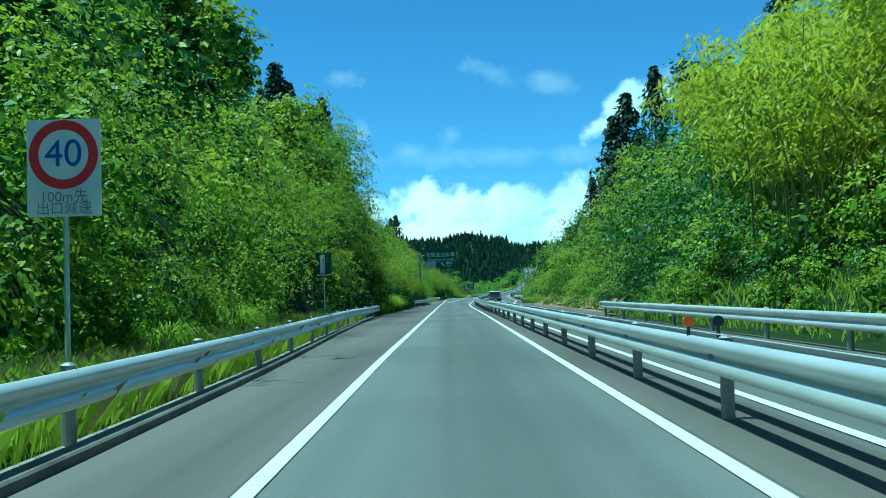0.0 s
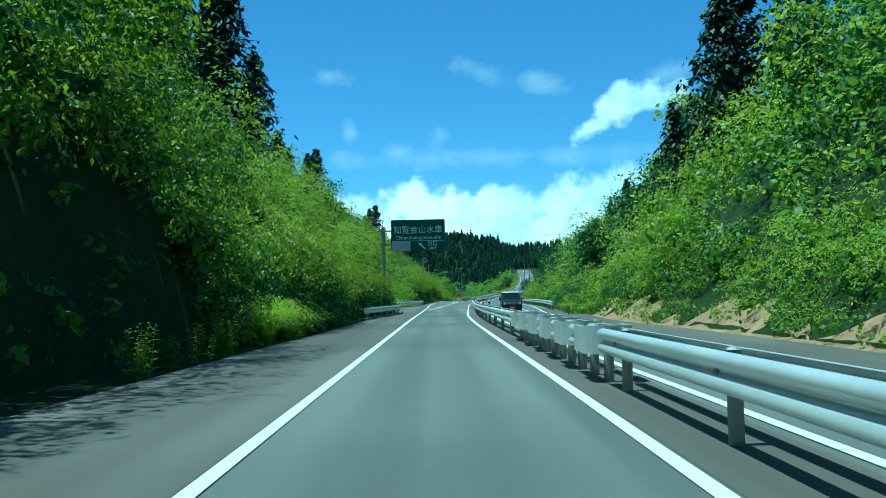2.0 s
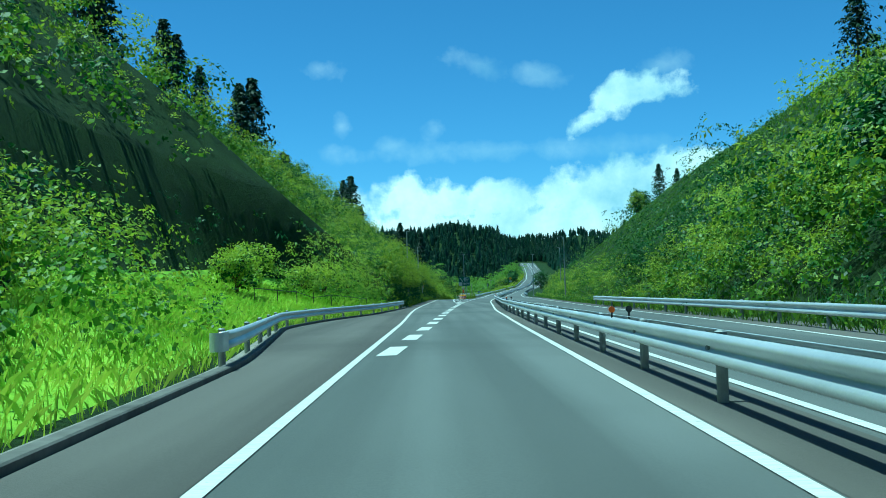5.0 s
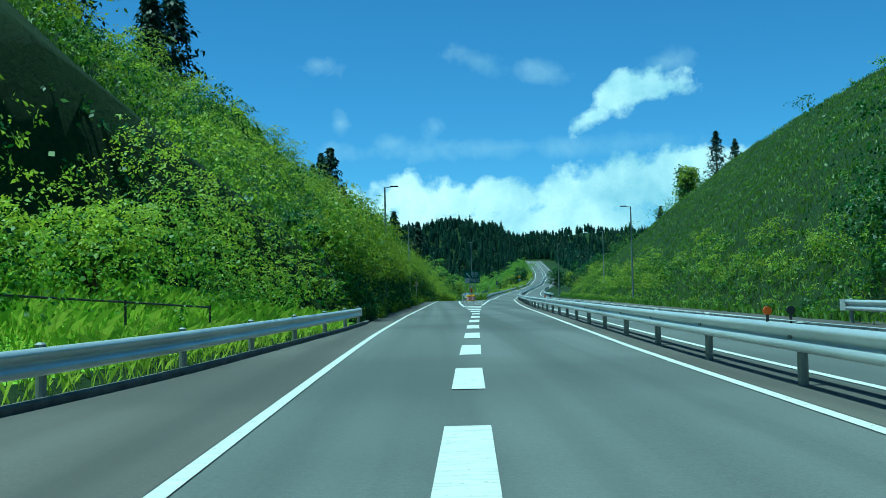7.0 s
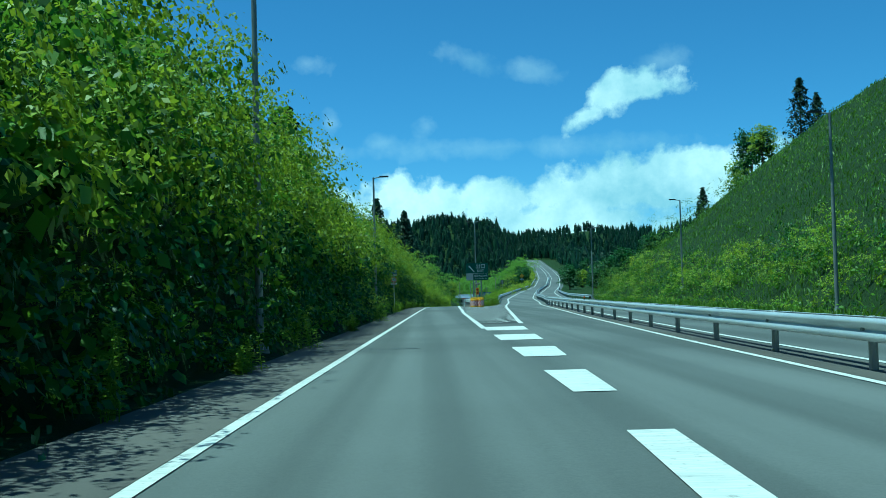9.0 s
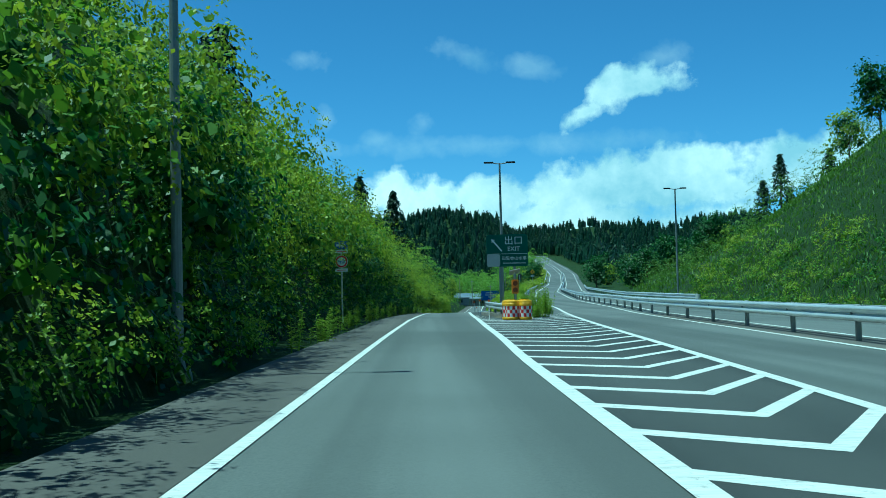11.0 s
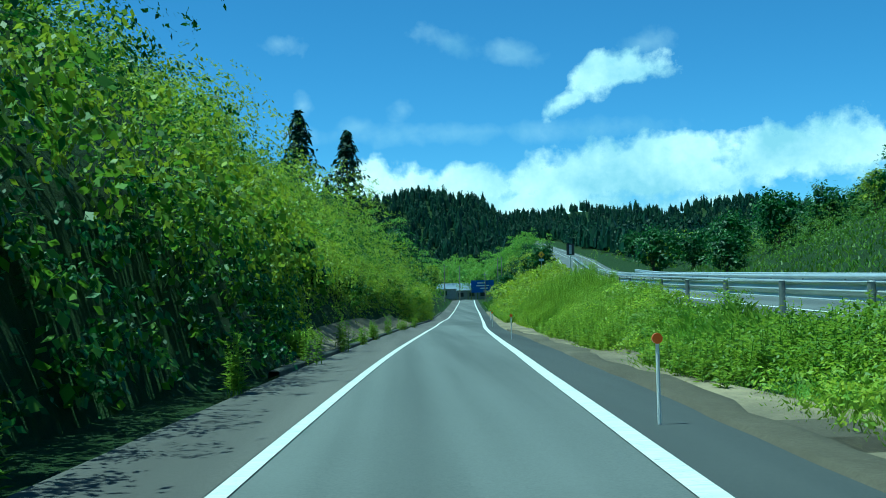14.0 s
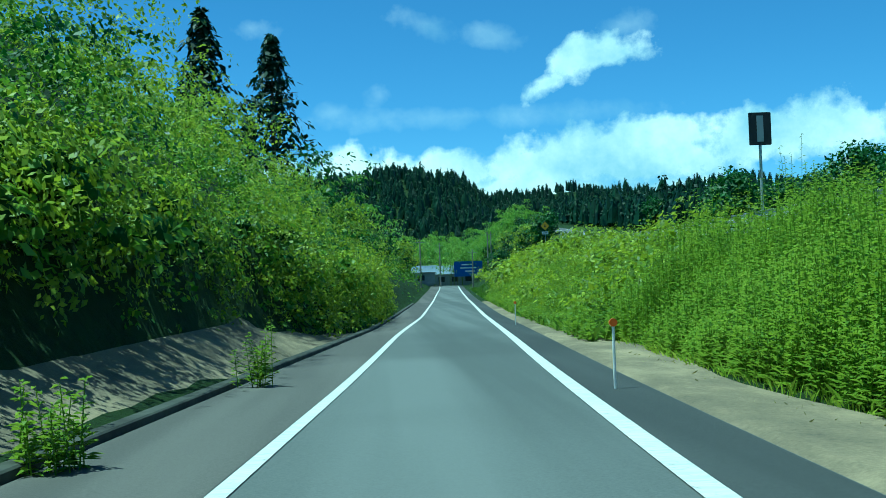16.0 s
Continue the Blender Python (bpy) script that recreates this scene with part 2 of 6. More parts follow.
KERB = smooth(table((-200, -3.1), (8, -3.1), (20, -3.35), (40, -4.1), (70, -4.9), (88, -4.7), (100, -4.4), (126, -4.2), (149, -2.9), (170, -3.6), (195, -6.2), (206, -5.8), (212, -5.2),
                    (223, -3.9), (245, -2.8), (253, -2.6), (270, -2.8), (300, -2.2), (340, -1.6), (380, -0.7), (420, 0.9), (438, 1.75), (451, 2.3), (464, 2.95),
                    (478, 3.9), (500, 5.6), (520, 6.6), (640, 13.6), (720, 18)), 3)
OPP_EDGE = smooth(table((-200, 4.65), (105, 4.65), (141, 5.7), (190, 7.6), (330, 7.8), (400, 5.2), (470, 4.65), (1100, 4.65)), 8)   # beyond MAIN_R
TOE_R = smooth(table((-200, 9.2), (60, 9.2), (98, 9.4), (112, 8.7), (150, 11.8), (240, 16), (300, 19), (350, 22.5), (415, 26.5), (470, 33), (524, 41), (624, 56), (774, 72), (1100, 110)), 8)

# lateral rise of the banks
TOE_L = smooth(table((-200, 3.0), (45, 3.0), (60, 2.0), (75, 1.4), (97, 1.4), (106, 0.7), (120, 0.7), (150, 1.2), (178, 8), (195, 11), (226, 12), (240, 7), (258, 1.0), (335, 1.0), (350, 2.0), (395, 2.0), (425, 0.9), (442, 2.3), (486, 2.3), (500, 0.9), (640, 0.9)), 3)   # beyond the kerb
FACE_L = table((-200, 1.0), (41, 1.5), (46, 4.0), (58, 4.0), (62, 2.2), (66, 2.2), (70, 5.0), (86, 5.0), (91, 2.2), (106, 2.6), (114, 1.9), (150, 1.9), (158, 2.2), (176, 3), (186, 8), (240, 8), (258, 2.4), (290, 3.2), (345, 3.5), (400, 3.4), (430, 2.8), (440, 2.6), (520, 1.8), (600, 1.0), (700, 0.3))   # nearly upright foot of the bank
CREST_L = smooth(table((-200, 20), (60, 20), (140, 20), (220, 25), (300, 24), (380, 20), (450, 18), (510, 13.5), (560, 11), (600, 9), (640, 6), (700, 3), (1100, 0.5)), 8)
SLOPE_L = table((-200, 1.0), (150, 0.92), (200, 0.85), (300, 0.9), (350, 1.02), (420, 0.98), (440, 0.92), (470, 0.84), (510, 0.76), (700, 0.4))
CREST_R = smooth(table((-200, 17), (60, 17), (150, 17), (190, 21), (230, 29), (300, 31), (340, 30), (376, 28.5), (413, 25.5), (472, 17), (508, 12), (540, 10), (600, 6), (680, 2), (1100, 0.5)), 8)
SLOPE_R = table((-200, 0.95), (130, 0.9), (190, 0.82), (230, 0.78), (413, 0.8), (472, 0.6), (508, 0.4), (560, 0.3), (1100, 0.1))


def ground_z(x, y):
    """Height of the open ground, a little below the paving where there is paving."""
    x, y = np.asarray(x, float), np.asarray(y, float)
    zr, zm = ROAD_Z(y), MAIN_Z(y)
    foot = np.minimum(2.6, 0.5 * (MAIN_L(y) - RAMP_R(y)))       # a flat gutter, then a slope up to the main road
    mid = np.clip((x - RAMP_R(y) - foot) / np.maximum(MAIN_L(y) - 1.9 - RAMP_R(y) - foot, 0.3), 0, 1)
    base = np.where(y > 372, zr + (zm - zr) * mid, zm)
    base = base - np.where(x > TOE_R(y), np.clip((x - TOE_R(y)) / 40, 0, 1) * zm * (y > 560), 0)
    u = KERB(y) - TOE_L(y) - x
    w = x - TOE_R(y)
    cl, cr = CREST_L(y), CREST_R(y)
    fl = FACE_L(y)
    left = np.where(u > 0, np.minimum(u * 4.0, fl + np.maximum(u - fl / 4, 0) * SLOPE_L(y)), 0)
    left = np.minimum(left, cl + 0.06 * np.maximum(u - 18, 0))
    verge = np.clip(KERB(y) - x - 0.6, 0, TOE_L(y)) * np.interp(y, (150, 185, 240, 260, 428, 442, 484, 500), (0.06, 0.26, 0.26, 0.06, 0.06, 0.55, 0.55, 0.06))
    right = np.where(w > 0, np.minimum(w * SLOPE_R(y), cr + 0.06 * np.maximum(w - cr / SLOPE_R(y), 0)), 0)
    lump = 0.35 * np.sin(x * 0.31 + y * 0.17) * np.cos(y * 0.23 - x * 0.11) + 0.8 * np.sin(y * 0.045 + 1.3) * np.sin(x * 0.05)
    rough = np.clip(np.maximum(u - 3, w) / 6, 0, 1) * lump
    hill = 49 * np.exp(-((x + 7) / 80) ** 12) * np.clip((y - 860) / 230, 0, 1) ** 1.2
    hill2 = 57 * np.clip((y - 930) / 380, 0, 1) * np.clip((x + 40) / 300 + 0.72, 0, 1)
    hill3 = 36 * np.clip((y - 780) / 420, 0, 1) * np.clip((-x - 60) / 120, 0, 1)
    up = np.maximum(np.maximum(hill, hill2), hill3) * (1 + 0.05 * np.sin(x * 0.047 + 0.6) + 0.04 * np.sin(x * 0.019 + 2.0) + 0.02 * np.sin(x * 0.13))
    on_road = np.exp(-((x - MAIN_R(y) - 2) / 9.5) ** 4) * np.clip((985 - y) / 20, 0, 1)
    low = base - 0.06 + left + verge + right + rough
    return low + np.where(y > 740, np.maximum(up - low, 0) * (1 - on_road), 0)


# ---------------------------------------------------------------- mesh helpers
def mesh_object(name, verts, faces, material, parent=None, label="", category="", kind="", group="", flat=True):
    me = bpy.data.meshes.new(name)
    me.from_pydata([tuple(map(float, v)) for v in verts], [], faces)
    me.materials.append(material)
    if not flat:
        me.polygons.foreach_set("use_smooth", [True] * len(me.polygons))
    me.update()
    ob = new(name, me)
    ob.parent = parent
    return tagged(ob, label, category, group, kind)


def part(name, bm, material, parent, label=""):
    me = bpy.data.meshes.new(name)
    bm.to_mesh(me)
    bm.free()
    me.materials.append(material)
    ob = new(name, me)
    ob.parent = parent
    return tagged(ob, label)


def thing(name, m, label, category, group="", kind=""):
    ob = new(name)
    ob.matrix_world = m
    return tagged(ob, label, category, group, kind)


def box(bm, sx, sy, sz, x=0, y=0, z=0, bevel=0.0, turn=None):
    """A box with its middle at x, y, z."""
    out = bmesh.ops.create_cube(bm, size=1.0)["verts"]
    bmesh.ops.scale(bm, vec=(sx, sy, sz), verts=out)
    if bevel:
        edges = list({e for v in out for e in v.link_edges})
        res = bmesh.ops.bevel(bm, geom=edges, offset=bevel, segments=2, affect="EDGES")
        out = list({v for f in res["faces"] for v in f.verts} | {v for v in out if v.is_valid})
    m = Matrix.Translation((x, y, z)) @ (turn or Matrix())
    bmesh.ops.transform(bm, matrix=m, verts=out)
    return bm


def tube(bm, a, b, r0, r1=None, sides=10):
    a, b = Vector(a), Vector(b)
    d = b - a
    q = d.to_track_quat("Z", "Y").to_matrix().to_4x4()
    out = bmesh.ops.create_cone(bm, cap_ends=True, segments=sides, radius1=r0, radius2=r0 if r1 is None else r1, depth=d.length)["verts"]
    bmesh.ops.transform(bm, matrix=Matrix.Translation((a + b) / 2) @ q, verts=out)
    return bm


def ribbon(name, y0, y1, step, left, right, height, material, label, category, kind="structure", lift=0.0, cols=1):
    """A strip of paving or paint that follows the road."""
    ys = np.arange(y0, y1 + step * 0.5, step)
    verts, faces = [], []
    for y in ys:
        a, b, z = left(y), right(y), height(y) + lift
        for k in range(cols + 1):
            verts.append((a + (b - a) * k / cols, y, z))
    n = cols + 1
    for i in range(len(ys) - 1):
        for k in range(cols):
            faces.append((i * n + k, i * n + k + 1, (i + 1) * n + k + 1, (i + 1) * n + k))
    return mesh_object(name, verts, faces, material, label=label, category=category, kind=kind)


# ---------------------------------------------------------------- ground
def build_ground():
    ys = np.concatenate([np.arange(-160, -20, 6.0), np.arange(-20, 640, 2.5), np.arange(640, 900, 8.0), np.arange(900, 1500, 16.0), np.array([1600, 1900, 2600, 4500.0])])
    us = np.concatenate([np.array([-4000, -1500, -700]), np.arange(-420, -120, 20.0), np.arange(-120, -60, 6.0), np.arange(-60, -15, 1.5), np.arange(-15, 33, 0.75), np.arange(33, 110, 1.5), np.arange(110, 200, 8.0), np.arange(200, 460, 20.0), np.array([700, 1500, 4000])])
    gx, gy = np.meshgrid(us, ys)
    gx = gx + np.where(np.abs(gx) < 120, KERB(gy) * 0.5 + 1.5, 0)
    gz = ground_z(gx, gy)
    gz = np.where((np.abs(gx) > 460) | (gy > 1550), np.minimum(gz, 30), gz)
    verts = np.stack([gx, gy, gz], -1).reshape(-1, 3)
    n = len(us)
    i, j = np.meshgrid(np.arange(len(ys) - 1), np.arange(n - 1), indexing="ij")
    a = (i * n + j).ravel()
    faces = np.stack([a, a + 1, a + n + 1, a + n], 1)
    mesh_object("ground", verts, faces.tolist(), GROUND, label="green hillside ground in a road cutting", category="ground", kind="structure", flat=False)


build_ground()

# ---------------------------------------------------------------- paving
OPP_R = lambda y: MAIN_R(y) + OPP_EDGE(y) + 1.3


RAMP_EDGE = lambda y: RAMP_R(y) + np.interp(y, (430, 455), (1.35, 0.98))


def build_roads():
    ribbon("road", -60, 372, 3, lambda y: KERB(y) + 0.02, OPP_R, MAIN_Z, ASPHALT, "grey asphalt two-way road with worn surface", "road", cols=6)
    ribbon("ramp", 372, 700, 3, lambda y: KERB(y) + 0.02, RAMP_EDGE, ROAD_Z, ASPHALT, "grey asphalt exit ramp going downhill", "road", cols=4)
    ribbon("main_road", 372, 975, 4, lambda y: MAIN_L(y) - np.interp(y, (372, 386), (0.9, 1.75)), OPP_R, MAIN_Z, ASPHALT, "grey asphalt main road climbing away", "road", cols=4)
    # darker shoulder paving beside the lines
    ribbon("shoulder", 58, 242, 3, OPP_R, lambda y: max(TOE_R(y) - 0.45, OPP_R(y) + 0.1), MAIN_Z, SHOULDER, "brown-grey asphalt edge below the opposite bank", "shoulder", lift=0.004)
    ribbon("gore", 308, 371, 3, lambda y: RAMP_R(y) + 0.1, lambda y: max(MAIN_L(y) - 0.1, RAMP_R(y) + 0.15), MAIN_Z, GORE, "dark asphalt of the painted gore", "road", lift=0.005)
    ribbon("shoulder", -60, 372, 3, lambda y: MAIN_R(y) + 0.12, lambda y: MAIN_R(y) + 1.25, MAIN_Z, SHOULDER, "brown-grey median strip of asphalt", "shoulder", lift=0.005)
    ribbon("shoulder", -60, 372, 3, lambda y: MAIN_R(y) + OPP_EDGE(y) + 0.12, OPP_R, MAIN_Z, SHOULDER, "brown-grey asphalt shoulder", "shoulder", lift=0.005)
    ribbon("shoulder", -60, 372, 3, lambda y: KERB(y) + 0.03, lambda y: LEFT(y) - 0.1, MAIN_Z, SHOULDER, "brown-grey asphalt shoulder", "shoulder", lift=0.005)
    ribbon("shoulder", 372, 700, 3, lambda y: RAMP_R(y) + 0.12, lambda y: RAMP_EDGE(y) - 0.02, ROAD_Z, GORE, "brown-grey asphalt shoulder of the ramp", "shoulder", lift=0.005)
    ribbon("shoulder", 372, 700, 3, lambda y: KERB(y) + 0.03, lambda y: LEFT(y) - 0.1, ROAD_Z, SHOULDER, "brown-grey asphalt shoulder of the ramp", "shoulder", lift=0.005)


build_roads()


def line(y0, y1, mid, height, half=0.078, label="white painted edge line"):
    ribbon("edge_line", y0, y1, 2, lambda y: mid(y) - half, lambda y: mid(y) + half, height, PAINT, label, "road marking", lift=0.012)


def both_z(y):
    return np.where(y > 378, ROAD_Z(y), MAIN_Z(y)) if np.ndim(y) else (ROAD_Z(y) if y > 372 else MAIN_Z(y))


def build_lines():
    line(-60, 700, LEFT, both_z)
    line(-60, 975, MAIN_R, MAIN_Z)
    line(302, 690, RAMP_R, both_z, 0.11)
    line(308, 975, MAIN_L, MAIN_Z, 0.1)
    line(-60, 975, lambda y: MAIN_R(y) + 1.45, MAIN_Z, 0.075)
    line(-60, 975, lambda y: MAIN_R(y) + OPP_EDGE(y), MAIN_Z)


build_lines()

DASH_X = table((167, -1.25), (175.6, -0.93), (199.6, -0.04), (223.6, 0.74), (247.7, 1.66), (271.8, 2.69), (279.8, 2.78), (287.8, 2.86), (305, 3.0))
DASH_W = table((170, 0.45), (271.8, 0.45), (279.8, 0.7), (287.8, 1.05), (295.8, 1.3), (303.8, 1.6))


def slab(name, pts, height, material, label, category, lift=0.012, parent=None, group=""):
    verts = [(x, y, height(y) + lift) for x, y in pts]
    return mesh_object(name, verts, [tuple(range(len(pts)))], material, parent, label, category, "structure", group)


def build_marks():
    for k in range(17):
        far = 175.62 + 8.01 * k
        near = far - 4.0
        slab("lane_dash", [(DASH_X(near), near), (DASH_X(near) + DASH_W(near), near), (DASH_X(far) + DASH_W(far), far), (DASH_X(far), far)],
             MAIN_Z, PAINT, "wide white painted lane dash", "road marking", group="exit lane dashes")
    # dashes of the opposite merging lane
    for k in range(15):
        near = 150 + 8.0 * k
        x = lambda y: MAIN_R(y) + 4.75
        slab("lane_dash", [(x(near), near), (x(near) + 0.3, near), (x(near + 4) + 0.3, near + 4), (x(near + 4), near + 4)],
             MAIN_Z, PAINT, "white painted lane dash on the opposite carriageway", "road marking", group="opposite lane dashes")
    # chevrons of the gore: arms meet nearest to the driver
    y = 310.0
    while y < 381:
        mid = lambda v: (RAMP_R(v) * 0.45 + MAIN_L(v) * 0.55)
        wide = 0.45
        a0, k0, b0 = y + 1.4, y, y + 2.6
        arm = [(RAMP_R(a0), a0), (mid(k0), k0), (mid(k0), k0 + wide), (RAMP_R(a0 + wide), a0 + wide)]
        if y > 369.2:      # the apron covers all but the ends of the last stripes
            arm = [(RAMP_R(a0), a0 - 0.1), (RAMP_R(a0) + 0.58, a0 + 0.24), (RAMP_R(a0) + 0.56, a0 + 0.34), (RAMP_R(a0 + 0.7), a0 + 0.7)]
        slab("chevron", arm, MAIN_Z if y < 369.2 else both_z, PAINT, "white painted gore stripe, slightly worn", "road marking", group="gore stripes", lift=0.009)
        if y > 376:
            y += 2.32
            continue
        slab("chevron", [(mid(k0), k0), (MAIN_L(b0), b0), (MAIN_L(b0 + wide), b0 + wide), (mid(k0), k0 + wide)], MAIN_Z, PAINT,
             "white painted gore stripe, slightly worn", "road marking", group="gore stripes", lift=0.009)
        y += 2.32


build_marks()


def build_joints():
    for y, a, b in ((287.0, lambda v: LEFT(v) + 0.3, lambda v: LEFT(v) + 2.4), (369.6, LEFT, RAMP_R)):
        x0, x1 = a(y) + 0.1, b(y) - 0.1
        n = 14
        pts = [(x0 + (x1 - x0) * i / n, y + 0.015 * math.sin(i * 2.1)) for i in range(n + 1)]
        slab("paving_joint", pts + [(x, v + 0.035 + 0.012 * math.sin(x * 9)) for x, v in reversed(pts)], both_z, DARK, "thin dark joint across the asphalt", "road joint", lift=0.006)


build_joints()


def build_kerb(y0, y1, height_fn, high=0.1, stone=KERB_STONE):
    ys = np.arange(y0, y1 + 0.1, 2.0)
    verts, faces = [], []
    prof = [(0.0, -0.05), (0.0, high - 0.02), (-0.02, high), (-0.2, high), (-0.22, -0.05)]
    for y in ys:
        for dx, dz in prof:
            verts.append((KERB(y) + dx, y, height_fn(y) + dz))
    n = len(prof)
    for i in range(len(ys) - 1):
        for k in range(n - 1):
            faces.append((i * n + k, (i + 1) * n + k, (i + 1) * n + k + 1, i * n + k + 1))
    mesh_object("kerb", verts, faces, stone, label="low grey concrete kerb along the shoulder", category="kerb", kind="structure")


build_kerb(-40, 70, MAIN_Z)
build_kerb(124, 256, MAIN_Z)
build_kerb(422, 560, both_z, 0.1, DARK_KERB)



def patch(name, y0, y1, step, xa, xb, cols, material, label, category, lift=0.02, kind="structure"):
    """A sheet of soil or concrete that lies on the open ground."""
    ys = np.arange(y0, y1 + step * 0.5, step)
    verts, faces = [], []
    for y in ys:
        a, b = xa(y), xb(y)
        for k in range(cols + 1):
            x = a + (b - a) * k / cols
            verts.append((x, y, float(ground_z(x, y)) + (lift if 0 < k < cols else -0.03)))
    n = cols + 1
    for i in range(len(ys) - 1):
        for k in range(cols):
            faces.append((i * n + k, i * n + k + 1, (i + 1) * n + k + 1, (i + 1) * n + k))
    return mesh_object(name, verts, faces, material, label=label, category=category, kind=kind, flat=False)


patch("apron", 370.4, 412, 1.2, lambda y: RAMP_R(y) + float(np.interp(y, (370.4, 372, 398, 406), (1.5, 0.75, 0.8, 1.0))), lambda y: min(RAMP_R(y) + 2.62, MAIN_L(y) - float(np.interp(y, (376, 388), (2.2, 1.2)))), 6, APRON, "stained concrete gutter beside the ramp", "apron", 0.085)
patch("apron", 386, 412, 1.2, lambda y: RAMP_R(y) + 2.66, lambda y: MAIN_L(y) - 1.7, 6, SLAB, "pale stained concrete slope below the main road", "apron", 0.085)
patch("apron", 374, 387, 1.2, lambda y: RAMP_R(y) + 2.3, lambda y: MAIN_L(y) - float(np.interp(y, (376, 388), (2.2, 0.9))), 4, APRON, "stained concrete apron behind the exit nose", "apron", 0.075)
patch("apron", 387, 412, 1.0, lambda y: RAMP_R(y) + 2.58, lambda y: RAMP_R(y) + 2.72 + 0.03 * math.sin(y * 2.3), 2, SLAB, "pale sand lying along a concrete joint", "apron", 0.1)
patch("soil_strip", 409, 560, 2.0, lambda y: RAMP_R(y) + float(np.interp(y, (430, 455), (1.0, 0.85))), lambda y: RAMP_R(y) + 2.7 + 0.3 * math.sin(y * 0.37), 6, SOIL, "dry sandy soil strip beside the ramp", "soil", 0.085)
patch("apron", 404, 460, 1.5, lambda y: RAMP_R(y) + 0.98, lambda y: RAMP_R(y) + 1.85 + 0.18 * math.sin(y * 0.5) + 0.1 * math.sin(y * 1.7) - float(np.interp(y, (446, 460), (0, 0.75))), 5, APRON, "dark stained concrete strip beside the ramp", "apron", 0.105)
patch("soil_verge", 426, 498, 1.5, lambda y: KERB(y) - float(np.interp(y, (426, 444, 486, 498), (1.3, 2.3, 2.3, 1.3))), lambda y: KERB(y) - 0.18, 6, SOIL, "bare sandy slope behind the kerb of the ramp", "soil", 0.05)
patch("soil_bank", 64, 127, 1.0, lambda y: TOE_R(y) - 0.5, lambda y: TOE_R(y) + 0.7 + 0.5 * math.sin(y * 0.41) + 0.4 * math.sin(y * 1.3), 6, ROCK, "bare orange-brown soil at the foot of the bank", "soil", 0.1)
patch("meadow", 152, 258, 2.0, lambda y: KERB(y) - TOE_L(y) - 0.2, lambda y: KERB(y) - 0.7, 8, MEADOW, "bright green meadow ground", "meadow", 0.03)
patch("meadow", -40, 64, 2.0, lambda y: KERB(y) - TOE_L(y) - 0.2, lambda y: KERB(y) - 0.7, 4, MEADOW, "bright green roadside ground", "meadow", 0.03)
patch("meadow", 411, 488, 2.0, lambda y: RAMP_R(y) + 2.2, lambda y: MAIN_L(y) - 1.8, 8, WEEDY, "overgrown green ground between the roads", "meadow", 0.03)
patch("verge", -40, 66, 2.0, lambda y: KERB(y) - 0.75, lambda y: KERB(y) - 0.1, 2, CONCRETE, "grey concrete strip behind the kerb", "verge", 0.1)
patch("verge", 124, 256, 2.0, lambda y: KERB(y) - 0.7, lambda y: KERB(y) - 0.1, 2, CONCRETE, "grey concrete strip behind the kerb", "verge", 0.1)


def solid_slab(name, pts, top, material, label, category):
    """A low solid block with upright sides; top is its height over the road."""
    n = len(pts)
    zs = [float(min(MAIN_Z(y), ROAD_Z(y))) for _, y in pts]
    verts = [(x, y, z - 0.12) for (x, y), z in zip(pts, zs)] + [(x, y, z + top) for (x, y), z in zip(pts, zs)]
    faces = [tuple(range(n, 2 * n))] + [(i, (i + 1) % n, (i + 1) % n + n, i + n) for i in range(n)]
    return mesh_object(name, verts, faces, material, label=label, category=category, kind="structure")


solid_slab("traffic_island", [(5.25, 383.8), (5.3, 381.5), (5.63, 378), (5.95, 374.2), (6.4, 373.4), (6.7, 374.2), (7.2, 378), (7.7, 384.0)], 0.15, APRON, "low stained concrete island at the exit nose", "island")
solid_slab("kerb", [(5.02, 384.0), (5.05, 381.5), (5.4, 378), (5.72, 374.2), (5.95, 374.2), (5.63, 378), (5.3, 381.5), (5.25, 384.0)], 0.18, CONCRETE, "tan concrete kerb under the nose guardrail", "kerb")


# ---------------------------------------------------------------- guardrails
W_PROFILE = [(0.0, -0.175), (0.035, -0.165), (0.08, -0.125), (0.08, -0.085), (0.03, -0.03), (0.0, -0.015), (0.0, 0.015),
             (0.03, 0.03), (0.08, 0.085), (0.08, 0.125), (0.035, 0.165), (0.0, 0.175), (-0.01, 0.168)]


def beam_mesh(name, x_fn, y0, y1, z_fn, mid, side, parent, step=2.0):
    """A pressed W-shaped beam; side +1 bulges to +x."""
    ys = np.linspace(y0, y1, max(2, int((y1 - y0) / step) + 1))
    verts, faces = [], []
    n = len(W_PROFILE)
    for y in ys:
        for dx, dz in W_PROFILE:
            verts.append((x_fn(y) + side * dx, y, z_fn(y) + mid + dz))
    for i in range(len(ys) - 1):
        for k in range(n - 1):
            faces.append((i * n + k, i * n + k + 1, (i + 1) * n + k + 1, (i + 1) * n + k))
    ob = mesh_object(name, verts, faces, STEEL, parent, flat=False)
    sol = ob.modifiers.new("sheet", "SOLIDIFY")
    sol.thickness = 0.006
    return ob


POST_MESH = None


def post_mesh():
    global POST_MESH
    if POST_MESH is None:
        bm = bmesh.new()
        tube(bm, (0, 0, -0.1), (0, 0, 0.76), 0.07, sides=12)
        tube(bm, (0, 0, 0.76), (0, 0, 0.785), 0.078, 0.04, 12)
        POST_MESH = bpy.data.meshes.new("post")
        bm.to_mesh(POST_MESH)
        bm.free()
        POST_MESH.materials.append(POST)
    return POST_MESH


